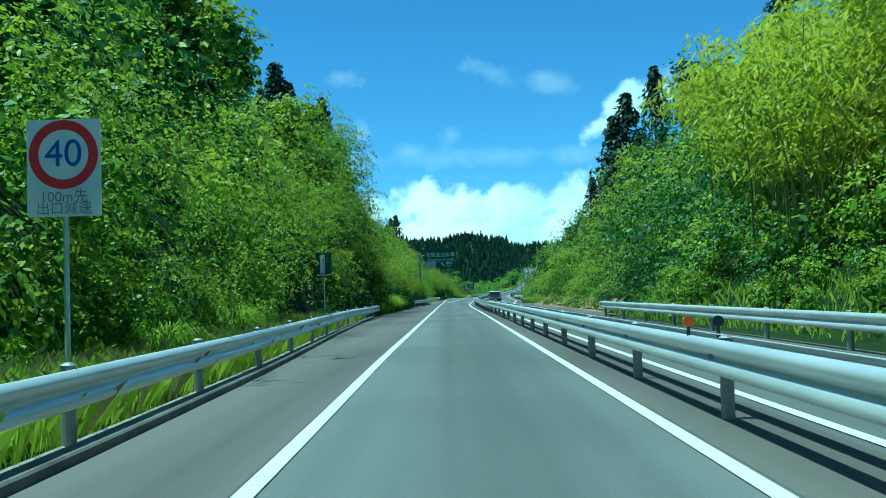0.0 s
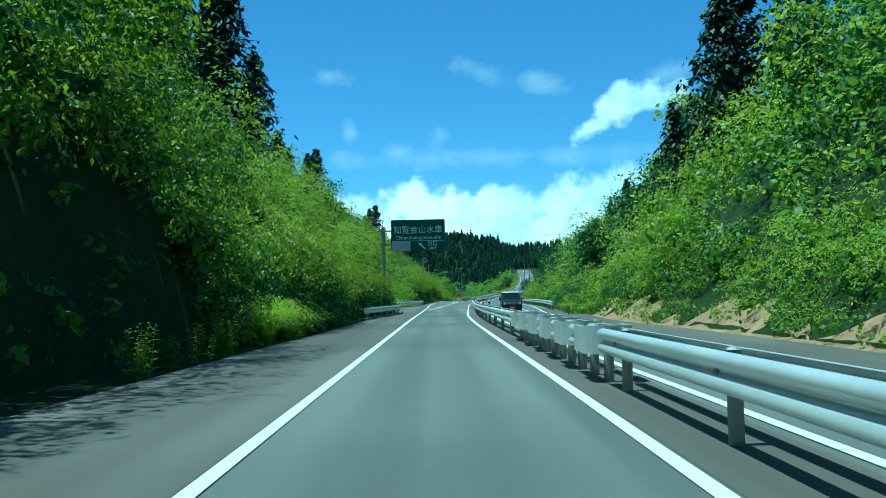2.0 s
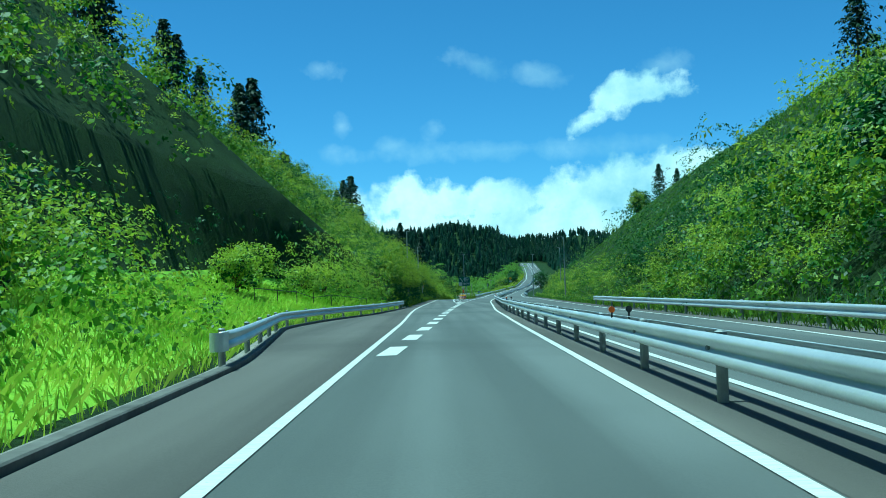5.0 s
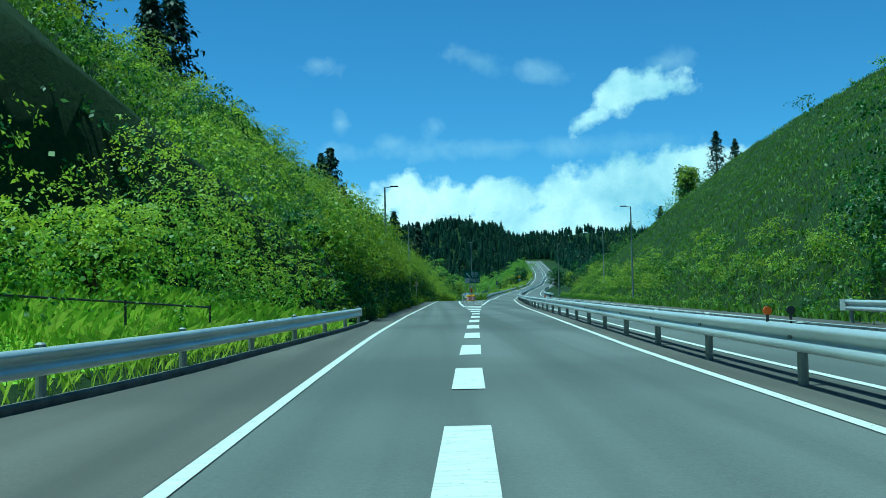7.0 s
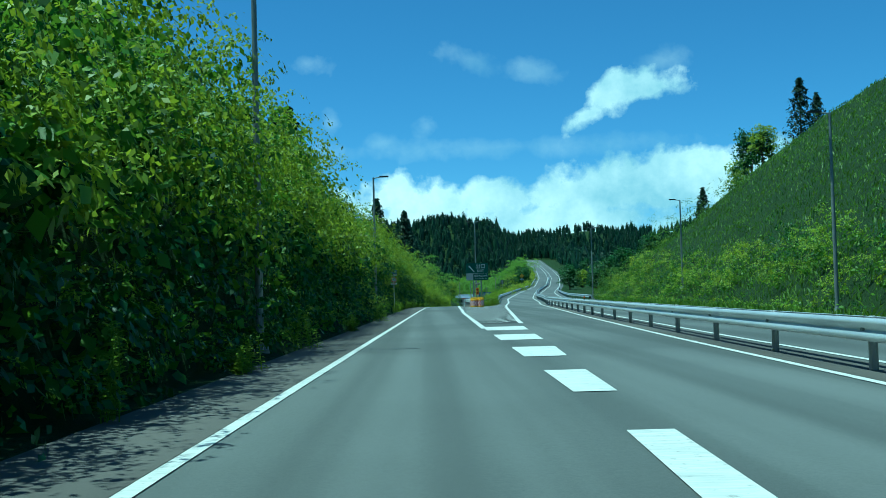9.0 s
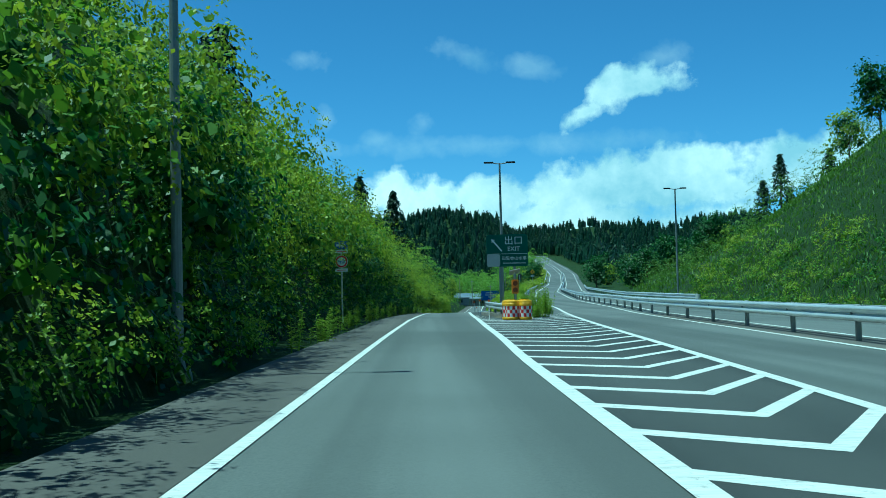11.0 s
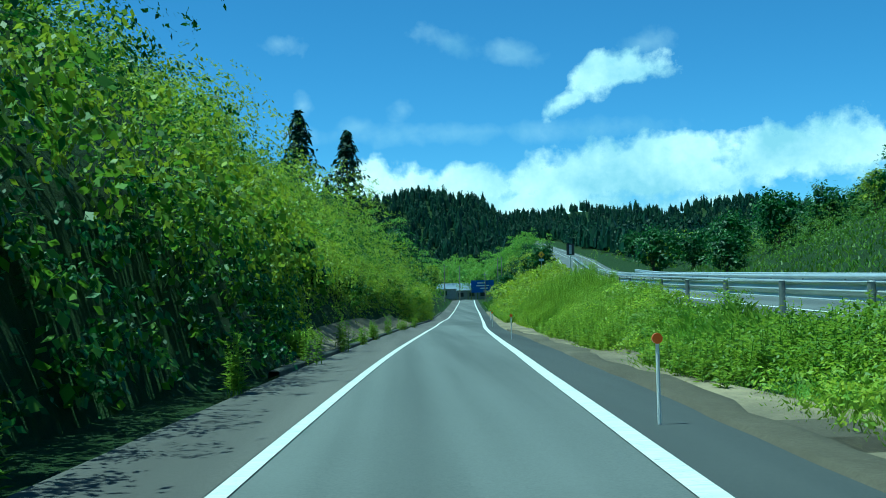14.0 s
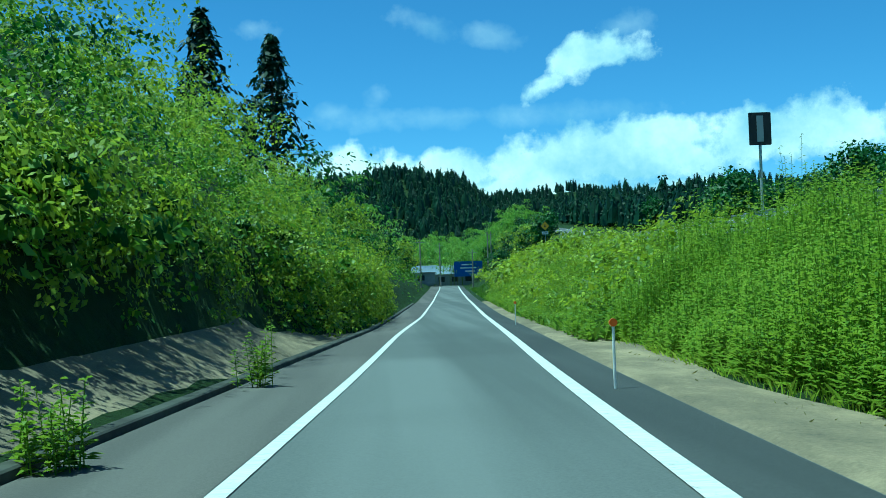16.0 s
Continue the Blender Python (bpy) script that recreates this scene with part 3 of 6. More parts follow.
def add_posts(parent, x_fn, ys, z_fn, scale=1.0):
    for y in ys:
        p = new("post", post_mesh())
        p.parent = parent
        p.location, p.scale = (x_fn(y), y, z_fn(y)), (1, 1, scale)


def end_cap(parent, x, y, z, mid, side, back):
    """The end sheet that wraps round the last post of a beam."""
    bm = bmesh.new()
    rows = 9
    rings = []
    for i in range(rows + 1):
        a = math.pi * i / rows
        px, py = x + side * (0.03 + 0.13 * math.cos(a)), y + back * 0.17 * math.sin(a)
        rings.append([bm.verts.new((px, py, z + mid + dz)) for dz in (-0.178, -0.06, 0.06, 0.178)])
    for i in range(rows):
        for k in range(3):
            bm.faces.new((rings[i][k], rings[i + 1][k], rings[i + 1][k + 1], rings[i][k + 1]))
    a = [bm.verts.new((x + side * 0.16, y - back * 0.45, z + mid + dz)) for dz in (-0.178, 0.178)]
    bm.faces.new((rings[0][0], rings[0][3], a[1], a[0]))
    ob = part("end_cap", bm, STEEL, parent)
    ob.modifiers.new("sheet", "SOLIDIFY").thickness = 0.006


def build_guardrail(y0, y1, x_fn, z_fn, side, spacing, label, top=0.75, scale=1.0):
    g = thing("guardrail", Matrix(), label, "guardrail", "roadside guardrails")
    mid = top - 0.175
    beam_mesh("beam", lambda y: x_fn(y) + side * 0.07, y0, y1, z_fn, mid, side, g)
    add_posts(g, x_fn, np.arange(y0 + 0.8, y1, spacing), z_fn, scale)
    end_cap(g, x_fn(y0), y0, z_fn(y0), mid, side, -1)
    end_cap(g, x_fn(y1), y1, z_fn(y1), mid, side, 1)
    return g


def build_median(y0, y1, phase, spacing):
    c = lambda y: MAIN_R(y) + 0.69
    g = thing("median_guardrail", Matrix(), "grey double-sided steel guardrail between the two carriageways", "guardrail", "median guardrails")
    beam_mesh("beam", lambda y: c(y) - 0.14, y0, y1, MAIN_Z, 0.625, -1, g)
    beam_mesh("beam", lambda y: c(y) + 0.14, y0, y1, MAIN_Z, 0.625, 1, g)
    for y in np.arange(phase, y1, spacing):
        if y < y0:
            continue
        p = new("post", post_mesh())
        p.parent = g
        p.location = (c(y), y, MAIN_Z(y) + 0.04)
        bm = bmesh.new()
        box(bm, 0.34, 0.12, 0.06, c(y), y, MAIN_Z(y) + 0.62, 0.01)
        part("bracket", bm, POST, g)


left_rail = lambda y: max(KERB(y) - 0.38, -4.8)
build_guardrail(-30, 70, left_rail, MAIN_Z, 1, 5.6, "grey steel guardrail with rounded end beside tall grass", 0.72)
build_guardrail(126.5, 149.5, lambda y: KERB(y) - 0.2, MAIN_Z, 1, 4.0, "short grey steel guardrail in front of the sign post", 0.72)
build_guardrail(168, 253, lambda y: KERB(y) - 0.3, MAIN_Z, 1, 5.6, "long grey steel guardrail beside a grass field", 0.72)
opp_rail = lambda y: MAIN_R(y) + OPP_EDGE(y) + 1.0
build_guardrail(-30, 56, opp_rail, MAIN_Z, -1, 5.6, "grey steel guardrail below a bamboo bank", 0.75)
build_guardrail(150, 241, opp_rail, MAIN_Z, -1, 5.6, "grey steel guardrail beside the opposite merging lane", 0.75)
build_guardrail(395, 560, opp_rail, MAIN_Z, -1, 5.6, "grey steel guardrail on the far side of the main road", 0.75)
build_guardrail(385.5, 760, lambda y: MAIN_L(y) - 1.3, MAIN_Z, 1, 5.6, "grey steel guardrail along the main road above the ramp", 0.75)
build_median(-30, 74.9, -25.82, 5.24)
build_median(92.3, 700, 95.75, 5.36)

nose_z = lambda y: MAIN_Z(y) - np.interp(y, (372, 384), (0.08, 0.03))
build_guardrail(371.9, 383.4, lambda y: 5.78 - (y - 373) * 0.04, nose_z, -1, 3.2, "grey steel guardrail around the exit nose", 0.74)
build_guardrail(373.0, 385.4, lambda y: 6.2 + (y - 373) * 0.2, nose_z, 1, 3.2, "grey steel guardrail around the exit nose", 0.76)

# ---------------------------------------------------------------- foliage
RNG = np.random.default_rng(7)


def quad_mesh(name, verts, material, label, category, kind="stuff", parent=None):
    """One mesh of separate four-cornered leaves; verts is (n, 4, 3)."""
    n = len(verts)
    me = bpy.data.meshes.new(name)
    me.vertices.add(n * 4)
    me.vertices.foreach_set("co", np.ascontiguousarray(verts, dtype=np.float32).ravel())
    me.loops.add(n * 4)
    me.loops.foreach_set("vertex_index", np.arange(n * 4, dtype=np.int32))
    me.polygons.add(n)
    me.polygons.foreach_set("loop_start", np.arange(0, n * 4, 4, dtype=np.int32))
    me.update(calc_edges=True)
    me.materials.append(material)
    ob = new(name, me)
    ob.parent = parent
    return tagged(ob, label, category, "", kind)


def unit(v):
    return v / np.maximum(np.linalg.norm(v, axis=-1, keepdims=True), 1e-9)


def leaf_quads(p, facing, size, wide=0.55, droop=0.35, spread=0.5):
    """A leaf at each point p: it hangs outwards and a little down, its flat side roughly along facing."""
    n = len(p)
    nrm = unit(facing + RNG.normal(0, spread, (n, 3)))
    along = unit(np.cross(nrm, RNG.normal(0, 1, (n, 3))))
    along[:, 2] -= droop
    along = unit(along)
    side = unit(np.cross(along, nrm))
    size = np.broadcast_to(size, (n,))[:, None]
    tip = p + along * size
    mid = p + along * size * 0.45
    lift = nrm * size * 0.06
    return np.stack([p, mid + side * size * wide * 0.5 - lift, tip - np.array([0, 0, 1]) * size * droop * 0.2, mid - side * size * wide * 0.5 - lift], 1)


def lump_leaves(centres, radii, count, leaf, wide=0.55, squash=0.8, droop=0.35, low=-0.25, uphill=0):
    """Leaves in twigs over the upper shells of many round bushes."""
    k = np.maximum((np.broadcast_to(count, (len(centres),)) * (radii / radii.mean()) ** 2 / 11).astype(int), 3)
    bush = np.repeat(np.arange(len(centres)), k)
    d = unit(RNG.normal(0, 1, (len(bush), 3)))
    d[:, 2] = np.where(d[:, 2] < low, -d[:, 2], d[:, 2])
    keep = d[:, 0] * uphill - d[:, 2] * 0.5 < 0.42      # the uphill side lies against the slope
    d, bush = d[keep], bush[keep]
    # lobes make the outline uneven
    lobe = 1 + 0.24 * np.sin(d[:, 0] * 5 + bush * 1.7) * np.sin(d[:, 1] * 5 + bush * 2.3) + 0.14 * np.sin(d[:, 2] * 8 + bush)
    r = radii[bush] * lobe * (0.74 + 0.28 * RNG.random(len(bush)) ** 0.6)
    twig = centres[bush] + d * r[:, None] * np.array([1, 1, squash])
    facing = unit(d * 0.7 + np.array([-0.2 * uphill if uphill > 0 else -0.3 * uphill, 0, 0.8]) + RNG.normal(0, 0.34, (len(bush), 3)))
    size = np.broadcast_to(leaf, (len(centres),))[bush] * (radii[bush] / radii.mean()) ** 0.4
    # eleven leaves round each twig, flattened across its facing
    t = np.repeat(np.arange(len(bush)), 11)
    off = RNG.normal(0, 1.05, (len(t), 3))
    off -= facing[t] * (off * facing[t]).sum(1, keepdims=True) * 0.65
    p = twig[t] + off * size[t][:, None]
    return leaf_quads(p, facing[t], size[t] * (0.6 + 0.8 * RNG.random(len(t))), wide, droop, 0.33)


def cores(name, centres, radii, squash, material, label, category, size=0.3):
    """A rough dark lump added in each bush, blocking light and painting inner shade."""
    g = (1 + 5 ** 0.5) / 2
    ico = unit(np.array([(-1, g, 0), (1, g, 0), (-1, -g, 0), (1, -g, 0), (0, -1, g), (0, 1, g), (0, -1, -g), (0, 1, -g), (g, 0, -1), (g, 0, 1), (-g, 0, -1), (-g, 0, 1)], float))
    tri = np.array([(0, 11, 5), (0, 5, 1), (0, 1, 7), (0, 7, 10), (0, 10, 11), (1, 5, 9), (5, 11, 4), (11, 10, 2), (10, 7, 6), (7, 1, 8),
                    (3, 9, 4), (3, 4, 2), (3, 2, 6), (3, 6, 8), (3, 8, 9), (4, 9, 5), (2, 4, 11), (6, 2, 10), (8, 6, 7), (9, 8, 1)])
    n = len(centres)
    r = (radii * size)[:, None, None] * RNG.uniform(0.75, 1.2, (n, 12, 1))
    verts = (centres[:, None, :] + ico[None] * r * np.array([1, 1, squash])).reshape(-1, 3)
    faces = (tri[None] + (np.arange(n) * 12)[:, None, None]).reshape(-1, 3)
    me = bpy.data.meshes.new(name)
    me.vertices.add(len(verts))
    me.vertices.foreach_set("co", np.ascontiguousarray(verts, dtype=np.float32).ravel())
    me.loops.add(len(faces) * 3)
    me.loops.foreach_set("vertex_index", np.ascontiguousarray(faces, dtype=np.int32).ravel())
    me.polygons.add(len(faces))
    me.polygons.foreach_set("loop_start", np.arange(0, len(faces) * 3, 3, dtype=np.int32))
    me.update(calc_edges=True)
    me.materials.append(material)
    return tagged(new(name, me), label, category, "", "stuff")


def inner_leaves(centres, radii, count, leaf, squash):
    """Large leaves that fill the inside of a crown, mostly given a shade-darkened colour."""
    k = np.maximum((np.broadcast_to(count, (len(centres),)) * (radii / radii.mean()) ** 1.5).astype(int), 5)
    idx = np.repeat(np.arange(len(centres)), k)
    d = unit(RNG.normal(0, 1, (len(idx), 3)))
    p = centres[idx] + d * (radii[idx] * RNG.uniform(0.15, 0.72, len(idx)))[:, None] * np.array([1, 1, squash])
    size = np.broadcast_to(leaf, (len(centres),))[idx] * RNG.uniform(0.9, 1.6, len(idx))
    return leaf_quads(p, d + np.array([0, 0, 0.8]), size, 0.75, 0.3)


def grass_quads(p, height, wide=0.05, lean=0.35):
    """Single pointed blades standing on the points p."""
    n = len(p)
    a = RNG.random(n) * 2 * np.pi
    side = np.stack([np.cos(a), np.sin(a), np.zeros(n)], 1)
    h = np.broadcast_to(height, (n,))[:, None] * (0.5 + RNG.random((n, 1)))
    bend = np.stack([np.cos(a + 1.3), np.sin(a + 1.3), np.zeros(n)], 1) * h * lean * RNG.random((n, 1))
    up = np.array([0, 0, 1.0])
    w = np.broadcast_to(wide, (n,))[:, None]
    return np.stack([p - side * w, p + side * w, p + up * h * 0.7 + bend * 0.7 + side * w * 0.6, p + up * h * 0.95 + bend * 1.6], 1)


def scatter(n, y0, y1, u0, u1, where, power=1.0):
    """Points over the bank between two distances from its foot."""
    y = RNG.uniform(y0, y1, n)
    u = u0 + (u1 - u0) * RNG.random(n) ** power
    x = KERB(y) - u if where == "left" else TOE_R(y) + u
    return x, y


def on_ground(x, y, lift=0.0):
    return np.stack([x, y, ground_z(x, y) + lift], 1)


# shaded recesses in the banks: side, from y to y, from and to a distance from the foot
# no bushes here; the darkened ground colour supplies the shade
RECESSES = [("left", -20, 15.6, 0, 5.2), ("left", 45, 59, 2.2, 6.5), ("left", 69, 88, 0, 6.5)]
# places where the dark leaf colour stands in for shade
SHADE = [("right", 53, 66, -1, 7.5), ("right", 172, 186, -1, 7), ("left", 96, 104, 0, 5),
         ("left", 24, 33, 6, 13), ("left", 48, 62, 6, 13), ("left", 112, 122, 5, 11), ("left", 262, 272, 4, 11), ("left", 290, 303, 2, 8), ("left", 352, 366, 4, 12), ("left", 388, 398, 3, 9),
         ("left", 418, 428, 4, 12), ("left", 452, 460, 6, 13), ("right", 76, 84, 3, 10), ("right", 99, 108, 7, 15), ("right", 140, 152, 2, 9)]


def cover(n, y0, y1, u0, u1, where, radius, count, leaf, material, label, squash=0.75, power=1.0, wide=0.55, sink=0.1, clear=0.0, droop=0.35):
    x, y = scatter(n, y0, y1, u0, u1, where, power)
    big = radius > 0.7
    if big:      # fewer and larger mounds on the open bank
        keep = RNG.random(n) < 0.8
        x, y = x[keep], y[keep]
        n = len(x)
        radius, count = radius * 1.13, count * 1.3
    r = radius * np.clip(RNG.lognormal(-0.08, 0.42, n), 0.35, 2.2)
    u = KERB(y) - x if where == "left" else x - TOE_R(y)
    swell = (np.sin(x * 0.83 + 1.9 * np.sin(y * 0.37)) + np.sin(y * 0.71 + 1.6 * np.sin(x * 0.45)) + np.sin(y * 0.29 + x * 0.61 + 0.7) + 3) / 6
    # hollows stay open between the swells
    s = (swell > 0.3 + RNG.normal(0, 0.06, n)) | (not big)
    for side, y0_, y1_, u0_, u1_ in RECESSES:
        if side == where:
            s &= ~((y > y0_) & (y < y1_) & (u > u0_) & (u < u1_))
    x, y, r, u, swell = x[s], y[s], r[s], u[s], swell[s]
    n = len(x)
    r = r * (0.55 + 0.9 * swell)
    r = np.minimum(r, np.maximum(u - clear, 0.25) + 0.25)
    c = on_ground(x, y) + np.stack([np.zeros(n), np.zeros(n), r * (squash - sink) + np.minimum(r, 1.6) * 1.1 * np.maximum(swell - 0.45, 0)], 1)
    near = np.clip(u / 13, 0, 1) if where == "left" else np.clip(0.45 + u / 20, 0, 1)
    leaf, count = leaf * (0.45 + 0.6 * near) * (1.0 if where == "left" else 0.84), count * (1.15 - 0.62 * near) * (1.0 if where == "left" else 1.3)
    quad_mesh("inner_shrub_leaves", inner_leaves(c, r, count * (0.3 if where == "left" else 0.22), leaf * (1.0 if where == "left" else 1.2), squash), LEAF_INNER_SHADE if material in (LEAF, LEAF_LIGHT) else material, "inner leaves of the hillside shrubs, most in a shade colour", "shrubs")
    # three kinds of shrub in drifts; swells coloured as sunlit, hollows as shaded
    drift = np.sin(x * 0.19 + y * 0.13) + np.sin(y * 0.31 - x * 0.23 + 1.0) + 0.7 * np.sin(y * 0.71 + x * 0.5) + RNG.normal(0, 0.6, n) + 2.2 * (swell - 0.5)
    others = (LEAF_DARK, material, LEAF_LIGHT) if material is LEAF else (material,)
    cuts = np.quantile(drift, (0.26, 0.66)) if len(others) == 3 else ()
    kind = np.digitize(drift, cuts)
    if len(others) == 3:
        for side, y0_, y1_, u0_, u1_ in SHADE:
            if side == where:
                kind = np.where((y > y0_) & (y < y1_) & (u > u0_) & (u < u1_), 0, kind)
    count, leaf = np.broadcast_to(count, (n,)), np.broadcast_to(leaf, (n,))
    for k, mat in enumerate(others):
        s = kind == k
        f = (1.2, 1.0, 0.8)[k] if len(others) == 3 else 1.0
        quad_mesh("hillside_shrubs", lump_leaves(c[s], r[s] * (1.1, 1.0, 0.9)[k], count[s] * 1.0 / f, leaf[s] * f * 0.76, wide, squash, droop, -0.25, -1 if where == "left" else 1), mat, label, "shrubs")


def grass_cover(n, y0, y1, u0, u1, where, height, wide, material, label, lean=0.5, name="grass", flat=False):
    x, y = scatter(n, y0, y1, u0, u1, where)
    if flat:      # only on the level ground in front of the bank
        s = KERB(y) - x < TOE_L(y) - 0.1
        x, y = x[s], y[s]
    quad_mesh(name, grass_quads(on_ground(x, y, -0.03), height, wide, lean), material, label, "grass")


def face_cover(n, y0, y1, radius, count, leaf, material, label, out=0.0, f0=0.0, f1=1.0):
    """Leaves that hang on the upright foot of the near bank."""
    y = RNG.uniform(y0, y1, n)
    f = RNG.uniform(f0, f1, n)
    h = FACE_L(y) * f
    bare = (y > 436) & (y < 488)
    hollow = (((y > 69) & (y < 88)) | ((y > 45) & (y < 59))) & (h < 3.8) & (RNG.random(n) < 0.85)
    y, f, h, bare = y[~hollow], f[~hollow], h[~hollow], bare[~hollow]
    n = len(y)
    x = KERB(y) - TOE_L(y) - h / 4 + out * RNG.random(n) * np.where(bare, 0.7, 1) - np.where(bare, 0.3, 0)
    r = radius * RNG.uniform(0.5, 1.4, n)
    x = np.minimum(x, KERB(y) + 0.15 - np.where((y > 120) & (y < 156), 0.65, 0.0) - 0.8 * r)
    c = np.stack([x, y, MAIN_Z(y) * (y < 372) + ROAD_Z(y) * (y >= 372) + h + 0.15], 1)
    quad_mesh("inner_creeper_leaves", inner_leaves(c, r, count * 0.14, leaf * 1.3, 0.9), LEAF_INNER_SHADE, "inner leaves of the creepers, shade put into their colour", "creepers")
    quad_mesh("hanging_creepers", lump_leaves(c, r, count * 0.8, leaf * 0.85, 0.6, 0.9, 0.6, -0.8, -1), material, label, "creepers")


def overhang(n, y0, y1, h0, h1, reach, radius, count, leaf, label, material=None):
    """Shrubs that lean out over the foot of the near bank and keep it in shade; reach is how far past the foot."""
    y = RNG.uniform(y0, y1, n)
    y = y[(y < 361.5) | (y > 370.5)]      # the speed sign stands clear
    n = len(y)
    h = RNG.uniform(h0, h1, n)
    lean = 1 - np.abs((h - h0) / (h1 - h0) - 0.45) * 0.9
    fl = FACE_L(y)
    face = KERB(y) - TOE_L(y) - np.where(h < fl, h / 4, fl / 4 + (h - fl) / SLOPE_L(y))
    x = face + reach * lean * RNG.uniform(0.4, 1.0, n)
    r = radius * RNG.uniform(0.65, 1.35, n)
    x = np.minimum(x, KERB(y) + 0.25 - np.where((y > 120) & (y < 156), 0.75, 0.0) - 0.8 * r)
    c = np.stack([x, y, np.where(y < 372, MAIN_Z(y), ROAD_Z(y)) + h], 1)
    # added lumps block light and darken the gaps between leaves
    cores("inner_growth", c, r, 0.7, CORE, "added dark lumps that shade the inside of overhanging shrubs", "shrubs", 0.34)
    quad_mesh("inner_shrub_leaves", inner_leaves(c, r, 26, leaf * 1.7, 0.72), LEAF_INNER_SHADE, "inner leaves of overhanging shrubs, shade put into their colour", "shrubs")
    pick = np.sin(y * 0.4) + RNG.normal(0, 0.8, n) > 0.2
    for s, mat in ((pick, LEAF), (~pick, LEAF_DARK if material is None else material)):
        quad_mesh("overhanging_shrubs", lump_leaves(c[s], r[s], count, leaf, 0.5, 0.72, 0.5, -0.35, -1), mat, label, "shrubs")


def build_banks():
    # near bank
    cover(1000, -6, 72, 2.9, 22, "left", 1.35, 84, 0.34, LEAF, "dense sunlit green shrubs and creepers on a steep bank")
    cover(1500, 66, 186, 1.4, 22, "left", 1.2, 84, 0.27, LEAF, "dense green shrubs and creepers on a steep bank", clear=1.0)
    cover(420, 178, 256, 13.5, 30, "left", 1.3, 54, 0.34, LEAF, "creepers over the edge of a shaded cliff")
    cover(1000, 250, 345, 1.4, 23, "left", 0.78, 84, 0.18, LEAF, "green shrubs covering a cut slope", clear=0.5)
    cover(1100, 345, 434, 1.6, 20, "left", 0.92, 100, 0.18, LEAF, "thick green shrubs on the bank beside the ramp", clear=0.5)
    cover(1000, 430, 520, 1.8, 18, "left", 0.88, 100, 0.19, LEAF, "thick green shrubs on the bank beside the ramp", clear=0.5)
    cover(380, 505, 700, 0.6, 18, "left", 1.5, 50, 0.42, LEAF, "green shrubs further down the ramp")
    # the next four stand in shade; the dark leaf colour carries it
    face_cover(820, 60, 178, 0.75, 50, 0.17, LEAF_DARK, "creepers on the foot of the bank, coloured as shaded", 0.4)
    face_cover(240, 180, 256, 1.0, 40, 0.26, LEAF_DARK, "creepers on a cliff, coloured as shaded", 0.3)
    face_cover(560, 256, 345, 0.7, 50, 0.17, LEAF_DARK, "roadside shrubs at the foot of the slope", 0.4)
    face_cover(600, 345, 436, 0.65, 54, 0.14, LEAF_DARK, "creepers on the foot of the bank, coloured as shaded", 0.3)
    face_cover(1150, 430, 530, 0.6, 56, 0.13, LEAF, "creepers on the foot of the bank", 0.3, 0.0, 1.2)
    face_cover(420, -2, 64, 0.7, 60, 0.16, LEAF, "creepers on the foot of the bank", 0.4, 0.0, 1.6)
    face_cover(260, 338, 404, 1.15, 120, 0.13, LEAF, "leafy branches bulging out over the foot of the bank", 2.1, 1.1, 2.0)
    face_cover(110, 68, 90, 1.2, 130, 0.14, LEAF, "leafy branches hanging over a dark hollow", 2.2, 1.3, 2.8)
    # the paler leaf colour stands for sun on these bushes
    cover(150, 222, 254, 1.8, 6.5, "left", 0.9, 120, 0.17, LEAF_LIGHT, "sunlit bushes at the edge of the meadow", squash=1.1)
    grass_cover(8000, 224, 256, 1.0, 7, "left", 0.5, 0.01, GRASS_BRIGHT, "tall bright grass at the edge of the meadow", 0.7, flat=True)
    overhang(60, 69, 89, 5.2, 8.0, 1.7, 1.3, 230, 0.17, "leafy shrubs leaning over a dark recess")
    overhang(34, 88, 110, 2.8, 5.2, 1.1, 1.1, 170, 0.16, "leafy shrubs leaning out from the bank", LEAF_LIGHT)
    overhang(90, 257, 345, 2.6, 5.2, 1.7, 1.15, 190, 0.15, "leafy shrubs leaning out over the shaded foot of the slope")
    overhang(80, 345, 412, 2.8, 5.4, 1.7, 1.15, 210, 0.14, "leafy shrubs leaning out over the shaded foot of the bank")
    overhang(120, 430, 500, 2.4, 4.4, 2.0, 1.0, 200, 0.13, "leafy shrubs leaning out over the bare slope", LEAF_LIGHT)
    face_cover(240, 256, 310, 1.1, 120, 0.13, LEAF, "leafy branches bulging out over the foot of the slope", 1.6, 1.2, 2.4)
    # sunlight on these two layers comes from the paler leaf colour
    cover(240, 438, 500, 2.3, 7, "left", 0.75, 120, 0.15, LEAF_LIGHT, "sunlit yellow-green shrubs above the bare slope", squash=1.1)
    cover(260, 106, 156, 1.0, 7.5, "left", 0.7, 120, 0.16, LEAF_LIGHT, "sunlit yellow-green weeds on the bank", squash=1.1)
    face_cover(380, 60, 178, 1.0, 150, 0.135, LEAF, "leafy branches overhanging the foot of the bank", 1.1, 0.85, 1.3)
    face_cover(300, 258, 345, 0.95, 150, 0.13, LEAF, "leafy branches overhanging the foot of the slope", 1.2, 0.9, 1.5)
    face_cover(520, 340, 520, 0.95, 130, 0.125, LEAF, "leafy branches overhanging the foot of the bank", 1.1, 0.85, 1.3)
    # bushes in front of the bank, sunlight put into their leaf colour
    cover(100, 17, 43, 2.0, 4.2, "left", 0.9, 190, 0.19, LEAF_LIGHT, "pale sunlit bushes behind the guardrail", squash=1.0)
